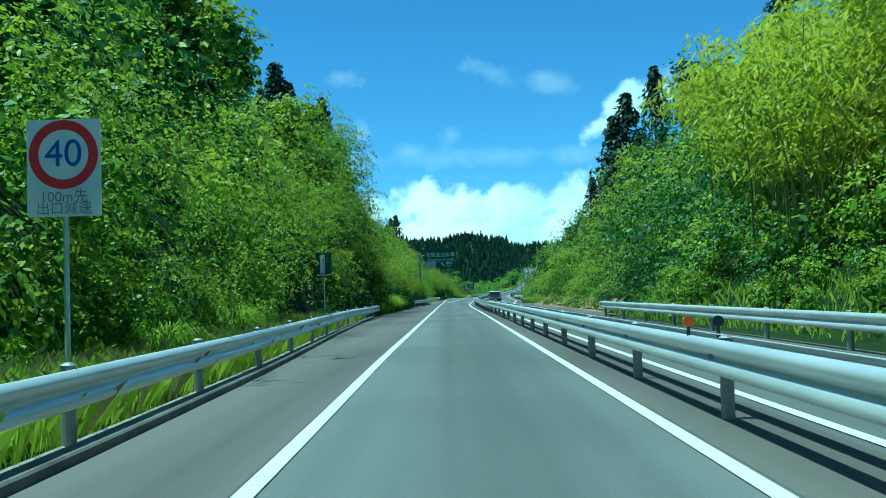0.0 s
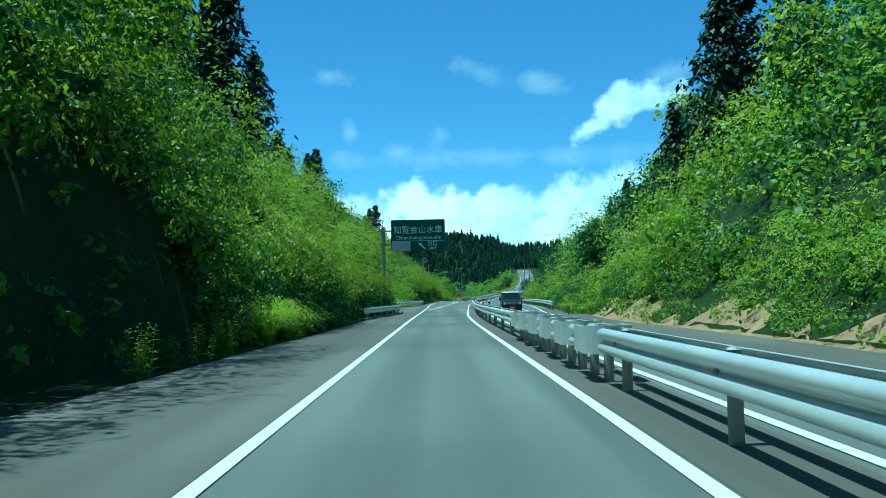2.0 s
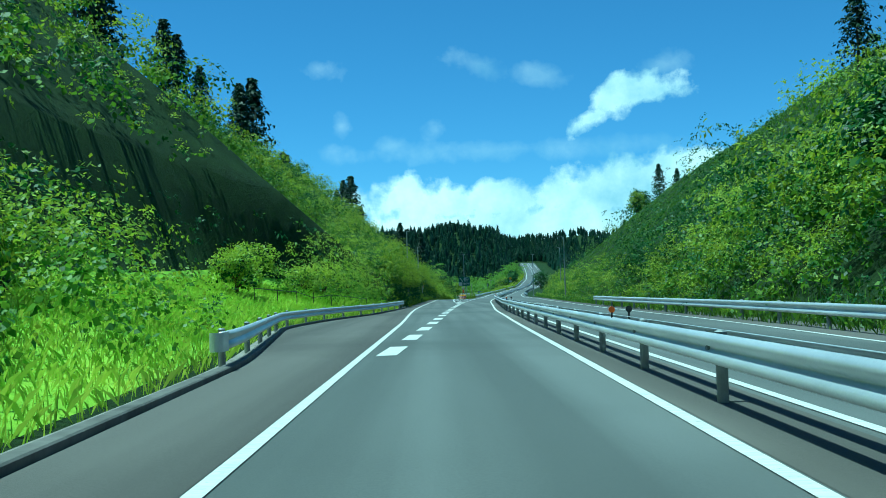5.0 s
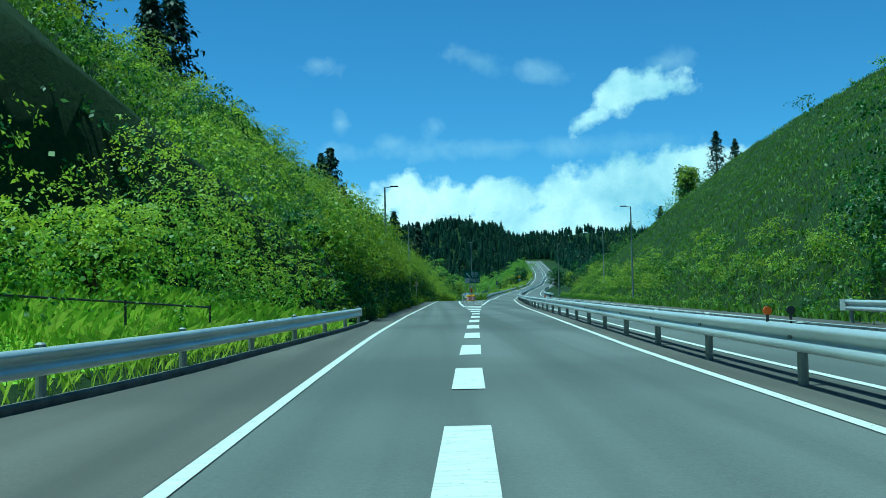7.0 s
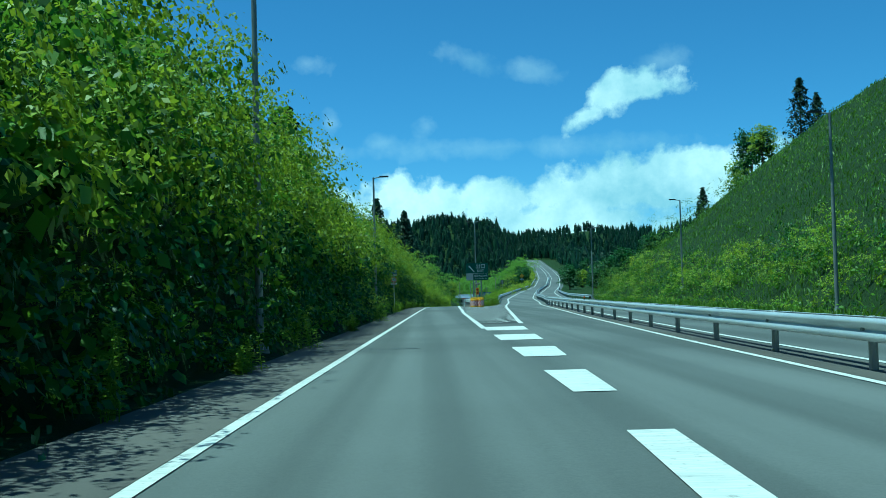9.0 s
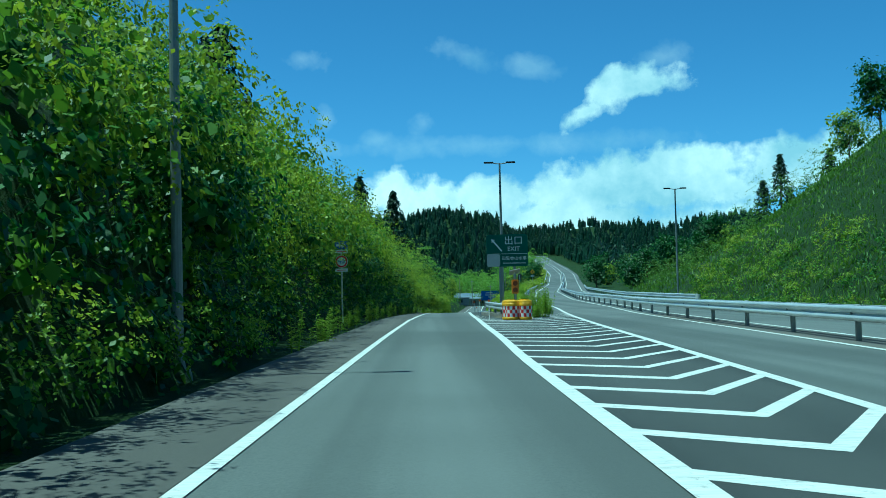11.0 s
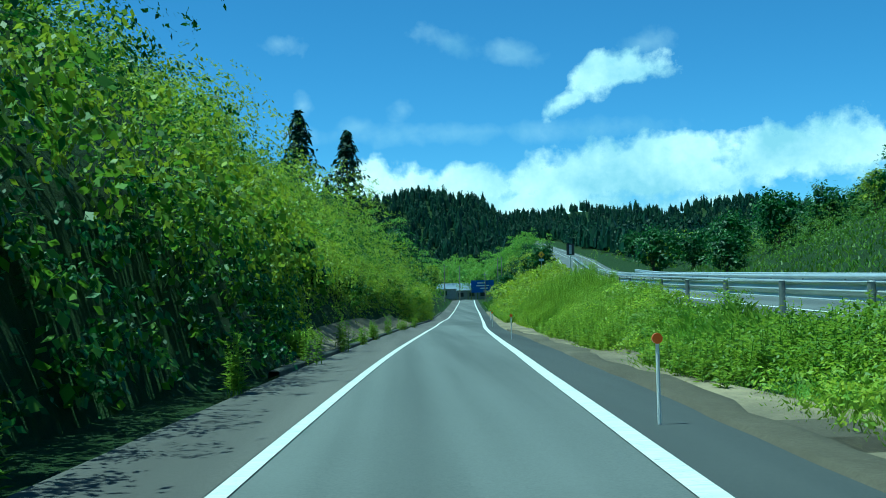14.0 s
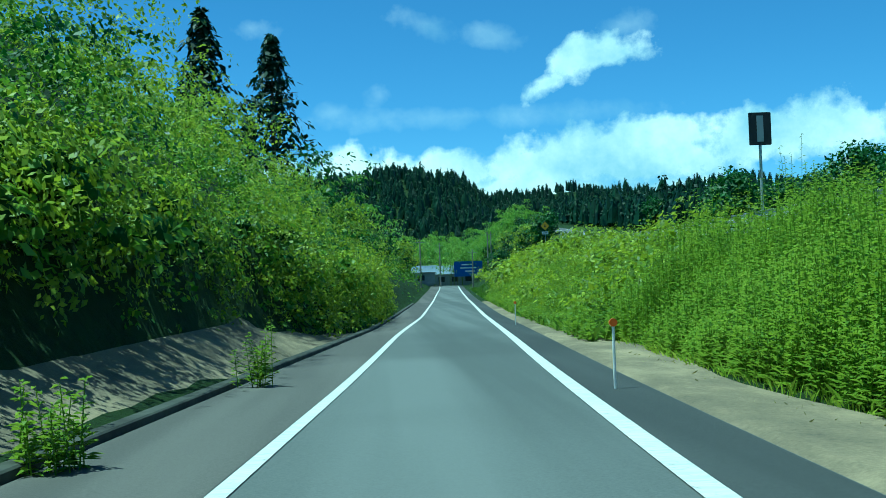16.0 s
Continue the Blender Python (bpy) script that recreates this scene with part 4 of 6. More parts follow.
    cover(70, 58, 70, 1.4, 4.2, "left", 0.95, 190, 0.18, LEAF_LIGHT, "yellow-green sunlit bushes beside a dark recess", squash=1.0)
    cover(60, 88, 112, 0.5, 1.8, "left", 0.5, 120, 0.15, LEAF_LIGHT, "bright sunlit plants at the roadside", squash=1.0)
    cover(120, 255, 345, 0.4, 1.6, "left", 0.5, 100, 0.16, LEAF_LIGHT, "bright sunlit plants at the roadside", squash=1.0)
    # opposite bank
    cover(240, -10, 60, -0.1, 3.0, "right", 0.7, 80, 0.24, LEAF, "low green plants below the bamboo")
    cover(700, -6, 66, 1.2, 20, "right", 1.35, 60, 0.36, LEAF, "green shrubs under bamboo on the opposite bank")
    cover(880, 60, 132, 1.9, 22, "right", 1.35, 58, 0.36, LEAF, "green creepers and shrubs on the opposite bank")
    cover(1050, 128, 228, 0.2, 23, "right", 1.3, 56, 0.36, LEAF, "green creepers and shrubs on the opposite bank")
    cover(380, 128, 240, -1.6, 3.0, "right", 0.7, 60, 0.22, LEAF, "low green plants along the opposite shoulder")
    cover(420, 55, 130, 0.3, 3.5, "right", 0.6, 50, 0.2, LEAF, "low green plants on bare soil", power=0.6)
    cover(380, 196, 228, 1.0, 20, "right", 1.4, 70, 0.32, LEAF, "green shrubs on the opposite slope")
    cover(120, 228, 251, 1.0, 11, "right", 1.35, 100, 0.26, LEAF_DARK, "dark broad-leaved shrubs at the edge of the grass slope", squash=1.1)
    cover(800, 225, 430, -1.7, 5.0, "right", 0.69, 54, 0.2, LEAF, "low green plants along the foot of the grass slope")
    cover(150, 225, 430, 5, 42, "right", 0.8, 70, 0.2, GRASS, "low bushes dotted over the grass slope", squash=0.45)
    cover(230, 225, 460, 36, 46, "right", 1.0, 60, 0.3, LEAF, "bushes along the top of the grass slope")
    cover(620, 420, 620, 0.5, 38, "right", 1.2, 84, 0.19, GRASS, "green shrubs beside the main road")
    cover(420, 600, 860, -2.5, 30, "right", 1.6, 40, 0.5, LEAF_LIGHT, "bright green shrubs on the slope above the far bend", squash=0.6)
    # grassy cut slopes
    grass_cover(46000, 222, 440, 2, 46, "right", 0.32, 0.06, GRASS, "rough green grass on a broad cut slope", 0.6)
    grass_cover(20000, 252, 345, 3, 26, "left", 0.34, 0.05, GRASS, "rough green grass on a steep cut slope", 0.6)
    grass_cover(50000, 2, 72, 0.6, 3.2, "left", 0.46, 0.0055, GRASS_BRIGHT, "tall bright grass behind the guardrail", 0.5, flat=True)
    grass_cover(5000, 2, 56, 0.6, 3.0, "left", 0.55, 0.007, STRAW, "dry stalks among the roadside grass", 0.5, "dry_grass", True)
    grass_cover(34000, 176, 252, 0.6, 12, "left", 0.3, 0.012, GRASS_BRIGHT, "bright green meadow grass beside the road", 0.6, flat=True)
    grass_cover(7000, 150, 180, 0.6, 8, "left", 0.3, 0.012, GRASS_BRIGHT, "bright grass behind the guardrail end", 0.6, flat=True)
    grass_cover(9000, 225, 430, -2.1, 4, "right", 0.34, 0.04, GRASS, "rough grass at the foot of the broad slope", 0.6)
    grass_cover(9000, 425, 580, 0, 32, "right", 0.42, 0.09, GRASS, "rough grass beside the main road", 0.6)
    grass_cover(3000, -12, 60, -0.4, 1.5, "right", 0.4, 0.02, GRASS_BRIGHT, "grass along the opposite shoulder", 0.5)
    grass_cover(4000, 128, 235, -1.8, 1.5, "right", 0.4, 0.025, GRASS, "grass along the opposite shoulder", 0.5)
    cover(150, 62, 128, -0.5, 1.8, "right", 0.55, 90, 0.16, LEAF, "green bushes at the foot of the soil bank", squash=1.0)


build_banks()


def weed_quads(p, height, k=20, leaf=0.17, wide=0.024):
    """Tall unbranched weeds: narrow leaves all the way up a stem."""
    n = len(p)
    idx = np.repeat(np.arange(n), k)
    f = np.tile(np.linspace(0.15, 1.0, k), n) + RNG.normal(0, 0.02, n * k)
    h = (height * RNG.uniform(0.6, 1.2, n))
    tilt = RNG.normal(0, 0.1, (n, 2))
    at = p[idx].copy()
    at[:, 0] += tilt[idx, 0] * h[idx] * f
    at[:, 1] += tilt[idx, 1] * h[idx] * f
    at[:, 2] += h[idx] * f
    a = np.arange(n * k) * 2.4 + RNG.normal(0, 0.3, n * k)
    out = np.stack([np.cos(a), np.sin(a), RNG.uniform(0.1, 0.8, n * k)], 1)
    q = (leaf * (1.2 - 0.75 * f) * RNG.uniform(0.7, 1.3, n * k))[:, None]
    tip = at + out * q
    side = np.stack([-np.sin(a), np.cos(a), 0 * a], 1) * wide
    leaves = np.stack([at, at + (tip - at) * 0.5 + side, tip - np.array([0, 0, 0.04]), at + (tip - at) * 0.5 - side], 1)
    top = p + np.stack([tilt[:, 0] * h, tilt[:, 1] * h, h], 1)
    w = np.array([0.008, 0, 0])
    stems = np.stack([p - w, p + w, top + w * 0.5, top - w * 0.5], 1)
    return np.concatenate([leaves, stems])


def clumped(x, y, share):
    """Keep the points that fall in uneven patches."""
    v = np.sin(x * 0.9 + 1.7 * np.sin(y * 0.21)) + np.sin(y * 0.53 + 1.1 * np.sin(x * 0.7)) + 0.8 * np.sin(y * 0.17 + 2.0) + RNG.normal(0, 0.7, len(x))
    return v > np.quantile(v, 1 - share)


def beside_ramp(n, y0, y1, near, far, power=1.0):
    """Points between two distances from the ramp's edge line, never on the main road."""
    y = RNG.uniform(y0, y1, n)
    a = RAMP_R(y) + near
    b = np.minimum(RAMP_R(y) + far, MAIN_L(y) - 1.85)
    x = a + (b - a) * RNG.random(n) ** power
    keep = b > a + 0.3
    return x[keep], y[keep]


def build_island():
    # grass: a low fringe at the soil, then knee-high over the slope
    x, y = beside_ramp(34000, 410, 480, 1.75, 11, 1.3)
    keep = x - RAMP_R(y) > np.interp(y, (440, 458), (1.75, 2.4))
    x, y = x[keep], y[keep]
    u = x - RAMP_R(y)
    h = np.interp(u, (1.75, 2.6, 4), (0.1, 0.24, 0.34)) * (0.8 + 0.35 * np.sin(y * 0.6) * np.sin(x * 0.9))
    quad_mesh("grass", grass_quads(on_ground(x, y, -0.03), h, 0.009, 0.6), WEED_PALE, "bright grass between ramp and main road", "grass")
    # leafy low growth, then scattered weeds, then a closed stand
    x, y = beside_ramp(620, 410, 456, 2.1, 9.5)
    keep = clumped(x, y, 0.72) | (y < 414)
    x, y = x[keep], y[keep]
    r = np.interp(x - RAMP_R(y), (2.1, 3.2), (0.17, 0.34)) * RNG.lognormal(0, 0.28, len(x))
    tint = np.sin(x * 0.8 + y * 0.4) + RNG.normal(0, 0.5, len(x)) > 0.1
    for s, mat in ((tint, LEAF_LIGHT), (~tint, WEED)):
        quad_mesh("low_shrubs", lump_leaves(on_ground(x[s], y[s], 0.14), r[s], 110, 0.075, 0.5, 1.1), mat, "low leafy growth between ramp and main road", "shrubs")
    x, y = beside_ramp(4200, 411, 450, 2.0, 8)
    keep = clumped(x, y, 0.3)
    x, y = x[keep], y[keep]
    quad_mesh("tall_weeds", weed_quads(on_ground(x, y), 0.45 + 0.4 * RNG.random(len(x))), WEED, "tall green weeds between ramp and main road", "weeds")
    x, y = beside_ramp(6200, 444, 486, 2.45, 8.5, 1.35)
    u = x - RAMP_R(y)
    keep = clumped(x, y, 0.62) | ((u > 3.6) & (RNG.random(len(x)) < 0.35) & (y > 449))
    x, y, u = x[keep], y[keep], u[keep]
    tall = np.interp(y, (444, 451, 457, 464, 486), (0.5, 0.75, 1.35, 1.75, 1.8)) * np.interp(u, (2.4, 3.2, 4.2), (0.5, 0.85, 1.0)) * (0.85 + 0.25 * np.sin(y * 0.77 + 1.5 * np.sin(x)) * np.sin(x * 1.1 + 1))
    tall = tall * np.interp(np.sin(y * 0.43 + 0.9 * np.sin(x * 0.6)) + np.sin(y * 1.31 + x * 0.8), (-1.6, 1.6), (0.62, 1.22))
    pale = np.sin(y * 0.55 + x * 0.35) + np.sin(y * 0.21 + 2.0) + RNG.normal(0, 0.5, len(x)) > 0.3
    for s, mat, label in ((pale, WEED_PALE, "tall yellow-green weeds beside the ramp"), (~pale, WEED, "dense stand of tall green weeds beside the ramp")):
        quad_mesh("tall_weeds", weed_quads(on_ground(x[s], y[s]), tall[s], 24), mat, label, "weeds")
    x, y = beside_ramp(2800, 484, 570, 1.7, 7.0, 1.3)
    tall = np.interp(x - RAMP_R(y), (1.7, 3.0), (0.6, 1.35)) * (0.85 + 0.3 * np.sin(y * 0.37) * np.sin(x * 0.8 + 1))
    quad_mesh("tall_weeds", weed_quads(on_ground(x, y), tall, 14, 0.26, 0.05), WEED, "tall green weeds further down the ramp", "weeds")
    x, y = beside_ramp(420, 486, 600, 3.0, 30)
    r = 0.8 * RNG.lognormal(0, 0.3, len(x))
    quad_mesh("low_shrubs", lump_leaves(on_ground(x, y, 0.3), r, 60, 0.19), LEAF, "low green shrubs between ramp and main road", "shrubs")
    x, y = beside_ramp(520, 560, 780, 5.0, 60)
    r = 1.3 * RNG.lognormal(0, 0.3, len(x))
    quad_mesh("low_shrubs", lump_leaves(on_ground(x, y, 0.4), r, 70, 0.42), LEAF, "green shrubs below the climbing main road", "shrubs")
    x, y = beside_ramp(12000, 484, 640, 1.6, 26)
    quad_mesh("grass", grass_quads(on_ground(x, y, -0.03), 0.4, 0.05, 0.6), GRASS, "rough green grass between ramp and main road", "grass")
    x, y = beside_ramp(6000, 440, 486, 2.3, 3.6)
    keep = clumped(x, y, 0.7)
    quad_mesh("grass", grass_quads(on_ground(x[keep], y[keep]), 0.2, 0.011, 0.6), GRASS_BRIGHT, "short bright grass at the foot of the weeds", "grass")
    x, y = beside_ramp(2600, 405, 500, 1.6, 3.4)
    keep = clumped(x, y, 0.55)
    quad_mesh("dry_grass", grass_quads(on_ground(x[keep], y[keep]), 0.09, 0.004, 0.8), STRAW, "dry grass on the soil strip", "grass")


build_island()


# ---------------------------------------------------------------- single plants at the roadside
def arching_tuft(n, h, wide):
    """Long blades that rise from one foot and bow outwards."""
    a = RNG.random(n) * 2 * np.pi
    hh = h * RNG.uniform(0.55, 1.1, n)
    out = np.stack([np.cos(a), np.sin(a), 0 * a], 1)
    reach = (hh * RNG.uniform(0.25, 0.8, n))[:, None]
    side = np.stack([-np.sin(a), np.cos(a), 0 * a], 1) * wide
    up = np.array([0, 0, 1.0]) * hh[:, None]
    p0 = out * 0.08
    p1 = p0 + out * reach * 0.35 + up * 0.75
    p2 = p0 + out * reach * 1.0 + up * (1.0 - 0.25 * reach / hh[:, None])
    p3_ = p0 + out * reach * 1.5 + up * (0.8 - 0.3 * reach / hh[:, None])
    low = np.stack([p0 - side, p0 + side, p1 + side, p1 - side], 1)
    mid = np.stack([p1 - side, p1 + side, p2 + side * 0.7, p2 - side * 0.7], 1)
    top = np.stack([p2 - side * 0.7, p2 + side * 0.7, p3_ + side * 0.1, p3_ - side * 0.1], 1)
    return np.concatenate([low, mid, top])


def build_roadside_plants():
    z_at = lambda x, y: float(ground_z(x, y))
    for x, y, h in ((-5.0, 92.5, 1.25), (-5.25, 95.0, 1.5), (-5.1, 98.0, 1.2), (-4.9, 100.5, 0.9), (-5.6, 112, 1.0), (-4.6, 131, 0.9), (-5.0, 19, 1.0), (-5.9, 30, 1.2), (-3.4, 262, 1.0), (0.6, 430, 0.8)):
        dry = 125 < y < 140
        t = thing("pampas_tuft", pose(x, y, z_at(x, y)), "dry straw-coloured tuft of grass behind the guardrail" if dry else "bright green tuft of long arching grass at the roadside", "grass tuft", "grass tufts")
        quad_mesh("blade_tuft", arching_tuft(340, h, 0.011), STRAW if dry else GRASS_BRIGHT, "", "", "", t)
    spots = [(-5.0, 129.5), (-5.2, 128.3), (-4.8, 133.5), (-4.3, 138), (-5.3, 131.5), (-5.4, 82), (-5.2, 84), (-5.0, 86), (-5.5, 88), (-5.4, 91.5), (-4.9, 97), (-4.6, 95.5), (-5.3, 92), (-5.5, 95), (-5.35, 99), (-5.6, 104), (-5.2, 108), (-5.1, 117), (-5.0, 121), (-4.9, 78), (-2.9, 264), (-3.0, 268), (-3.0, 274), (-2.8, 281), (-2.6, 290), (-2.3, 303), (-1.9, 318),
             (-1.9, 344), (-1.7, 349), (-1.6, 357), (-1.5, 363), (-1.4, 367), (-1.1, 374), (-0.9, 381), (-0.6, 390), (-0.1, 402), (0.3, 409), (0.8, 418), (1.2, 426), (1.5, 433), (1.9, 440), (2.1, 446), (2.5, 455), (3.3, 466), (4.0, 474)]
    spots += [(5.75, 371.8), (6.1, 372.2), (6.7, 371.9), (7.1, 373.2), (7.4, 375.5), (8.0, 378), (8.6, 380.5), (8.3, 383.5), (6.9, 370.6), (7.4, 371.4), (6.2, 376), (7.8, 373.4), (8.65, 406.0), (8.85, 406.5), (9.6, 404.3)]
    for i, (x, y) in enumerate(spots):
        x += 0.35 if 256 < y < 350 else 0.0
        t = thing("roadside_weed", pose(x, y, z_at(x, y)), "sunlit leafy weed stalks at the edge of the road", "weed", "roadside weeds")
        nose = x > 5 and 371 < y < 387
        m = 16 if nose else 7 + (i * 5) % 9
        p = np.stack([RNG.normal(0, 0.14, m), RNG.normal(0, 0.22, m), np.zeros(m)], 1)
        quad_mesh("stem_growth", weed_quads(p, (1.05 if nose else 0.6) + 0.5 * ((i * 7) % 5) / 5, 26, 0.15, 0.022), WEED, "", "", "", t)


build_roadside_plants()


# ---------------------------------------------------------------- trees
def crown_part(name, quads, material, parent, label=""):
    ob = quad_mesh(name, quads, material, label, "", "", parent)
    return ob


def cedar_crown(h, base, wide, n, leaf):
    """Leaf sprays in drooping whorls on a narrow cone."""
    f = RNG.random(n) ** 0.8
    a = RNG.random(n) * 2 * np.pi
    whorl = 0.75 + 0.25 * np.sin(f * h * 3.1 + np.sin(a * 3) * 1.2) + 0.2 * np.sin(a * 5 + f * 23)
    r = wide * (1 - f) ** 0.75 * whorl * RNG.random(n) ** 0.4 + 0.1
    z = base + (h - base) * f - r * 0.25
    p = np.stack([np.cos(a) * r, np.sin(a) * r, z], 1)
    out = np.stack([np.cos(a), np.sin(a), 0.25 + 0 * a], 1)
    q = leaf_quads(p, np.array([[0, 0, 1.0]]) * np.ones((n, 1)) + out * 0.6, leaf * (0.6 + 0.8 * RNG.random(n)), 0.5, 0.5, 0.45)
    return q


def cedar(h, wide, n, leaf, base_f=0.2):
    t = thing("cedar_tree", Matrix(), "tall dark green cedar with a narrow pointed crown", "tree", "cedars on the hilltops")
    bm = bmesh.new()
    tube(bm, (0, 0, -0.6), (0, 0, h * 0.55), 0.22 * h / 12, 0.13 * h / 12, 8)
    tube(bm, (0, 0, h * 0.54), (0.05, 0, h * 0.97), 0.13 * h / 12, 0.02, 8)
    for i in range(9):
        a, z = i * 2.4, h * (base_f * 0.6 + 0.05 + i * 0.06)
        tube(bm, (0, 0, z), (math.cos(a) * wide * 0.6, math.sin(a) * wide * 0.6, z - 0.1), 0.05, 0.012, 5)
    part("trunk", bm, BARK, t)
    crown_part("crown", cedar_crown(h, h * base_f, wide, n, leaf), CEDAR, t)
    return t


def plant(proto, x, y, turn, s=1.0, sink=0.3):
    m = pose(x, y, float(ground_z(x, y)) - sink, 0, 0, turn)
    ob = copy_thing(proto, m)
    ob.scale = (s, s, s)
    return ob


def build_cedars():
    kinds = [cedar(15, 4.5, 1700, 0.64, 0.22), cedar(13, 4.5, 1700, 0.64, 0.08), cedar(16, 4.1, 1600, 0.64, 0.3)]
    spots = [(-17.4, 151, 16.5), (-19.6, 155, 15), (-15.8, 156, 13), (-21.5, 148, 14.5), (-22, 140, 15), (-22.5, 112, 14), (-25, 100, 15),
             (-30.6, 337, 17), (-32.5, 334, 15), (-31, 328, 14), (-30.7, 401, 12.5), (-32.6, 396, 14), (-33, 392, 14), (-22.3, 450, 17), (-24.6, 452, 16), (-26, 448, 13), (-20, 455, 9),
             (-12.8, 577, 23), (-4.9, 572.5, 19), (-15.5, 582, 16), (-9, 585, 13),
             (20.9, 138, 14), (23.5, 143, 16), (26, 136, 15), (19.2, 146, 9.5), (30, 170, 11), (22, 185, 8), (48, 268, 11), (52, 262, 13),
             (-33, 250, 16), (-34, 258, 15), (-36, 268, 14), (-35, 300, 15), (-34, 310, 13), (-32, 280, 12), (-37, 230, 15), (-38, 222, 16),
             (70, 455, 9), (66, 440, 11), (74, 470, 12), (58, 425, 10), (62, 500, 12), (78, 520, 14), (70, 535, 12), (84, 560, 13),
             (-30, 60, 16), (-28, 45, 15), (-33, 75, 16), (-26, 30, 15), (30, 60, 14), (28, 90, 12), (-28, 85, 14)]
    for i, (x, y, h) in enumerate(spots):
        k = kinds[i % 3]
        plant(k, x, y, i * 77 % 360, h / (15, 13, 16)[i % 3])
    for k in kinds:
        for o in (k, *k.children_recursive):
            bpy.data.objects.remove(o)


build_cedars()


def culm_arcs(n, h, reach):
    """Bamboo: feathery leaf sprays along culms that bow outwards at the top."""
    a = RNG.random(n) * 2 * np.pi
    hh = h * RNG.uniform(0.7, 1.15, n)
    rr = reach * RNG.uniform(0.6, 1.3, n)
    b = RNG.uniform(-1, 1, (n, 2)) * h * 0.22
    sprays, leaves = 15, 12
    idx = np.repeat(np.arange(n), sprays)
    f = 0.3 + 0.7 * RNG.random(len(idx)) ** 0.7
    out = a[idx] + RNG.normal(0, 1.2, len(idx))
    arm = (0.25 + 0.95 * np.sin(np.pi * np.clip(f, 0, 1)) ** 0.7) * RNG.uniform(0.4, 1.2, len(idx))
    c = np.stack([b[idx, 0] + np.cos(a[idx]) * rr[idx] * f ** 2.6 + np.cos(out) * arm, b[idx, 1] + np.sin(a[idx]) * rr[idx] * f ** 2.6 + np.sin(out) * arm,
                  hh[idx] * (f - 0.22 * f ** 4) - 0.25 * arm], 1)
    j = np.repeat(np.arange(len(c)), leaves)
    s = RNG.uniform(-0.6, 0.6, len(j))
    p = c[j] + np.stack([np.cos(out[j]) * s, np.sin(out[j]) * s, -0.25 * s * s - 0.2 * s], 1) + RNG.normal(0, 0.16, (len(j), 3)) * np.array([1, 1, 0.6])
    return leaf_quads(p, np.array([[0, 0, 1.0]]) * np.ones((len(j), 1)), 0.42 * RNG.uniform(0.6, 1.3, len(j)), 0.24, 0.55, 0.35), a, hh, rr, b


def bamboo(h, n, reach, mat, label):
    t = thing("bamboo_clump", Matrix(), label, "bamboo", "bamboo on the banks")
    quads, a, hh, rr, b = culm_arcs(n, h, reach)
    cane = plain("bamboo_culm", (0.2, 0.24, 0.06), 0.6)
    for i in range(n):
        bm = bmesh.new()
        last = None
        for s in range(5):
            f = s / 4
            q = Vector((b[i, 0] + math.cos(a[i]) * rr[i] * f ** 2.6, b[i, 1] + math.sin(a[i]) * rr[i] * f ** 2.6, hh[i] * (f - 0.22 * f ** 4) - 0.2))
            if last is not None:
                tube(bm, last, q, 0.045 * (1.1 - f), sides=5)
            last = q
        part("culm", bm, cane, t)
    crown_part("foliage", quads, mat, t)
    return t


def build_bamboo():
    kinds = [bamboo(8.5, 22, 3.6, BAMBOO, "yellow-green feathery bamboo clump bowing over the bank"), bamboo(7.5, 12, 2.4, BAMBOO_GREEN, "green feathery bamboo clump")]
    spots = [(14, 28), (16, 33), (13, 38), (17, 40), (19, 30), (14, 45), (18, 48), (21, 38), (22, 46), (15, 52), (20, 24), (16, 22), (25, 32), (12.5, 33),
             (-14, 22), (-16, 30), (-18, 36), (-15, 40), (-19, 26), (-20, 44), (-17, 47), (-21, 33), (-13, 17), (-15, 27),
             (-8, 600), (-2, 612), (4, 625), (-6, 640), (8, 700), (15, 720), (22, 735), (30, 745), (36, 735), (28, 760), (44, 750), (18, 760)]
    spots += [(20 + (i * 7.3) % 27, 692 + (i * 13.7) % 96) for i in range(12)]
    for i, (x, y) in enumerate(spots):
        plant(kinds[1 if y > 100 or x < 0 else 0], x, y, i * 53 % 360, 1.05 if y < 100 else 1.6)
    for k in kinds:
        for o in (k, *k.children_recursive):
            bpy.data.objects.remove(o)


build_bamboo()


def broadleaf(h, wide, n, leaf, mat, label):
    """A forked trunk with a crown of many leafy lobes."""
    t = thing("broadleaf_tree", Matrix(), label, "tree", "broadleaf trees on the banks")
    bm = bmesh.new()
    tube(bm, (0, 0, -0.5), (0.1, 0, h * 0.4), 0.16, 0.11, 8)
    cs, rs = [], []
    for i in range(9):
        a, f = i * 2.4, 0.45 + 0.5 * (i / 8)
        q = (math.cos(a) * wide * 0.62 * (1.15 - f * 0.7), math.sin(a) * wide * 0.62 * (1.15 - f * 0.7), h * f)
        tube(bm, (0.1, 0, h * (0.28 + 0.1 * (i % 3))), q, 0.06, 0.02, 6)
        cs.append(q)
        rs.append(wide * RNG.uniform(0.38, 0.6))
    part("trunk", bm, BARK, t)
    # darker leaf colour inside the crown stands in for its shade
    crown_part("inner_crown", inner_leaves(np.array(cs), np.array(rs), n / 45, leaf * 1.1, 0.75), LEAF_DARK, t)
    crown_part("crown", lump_leaves(np.array(cs), np.array(rs), n / 9, leaf, 0.6, 0.75, 0.4, -0.5), mat, t)
    return t


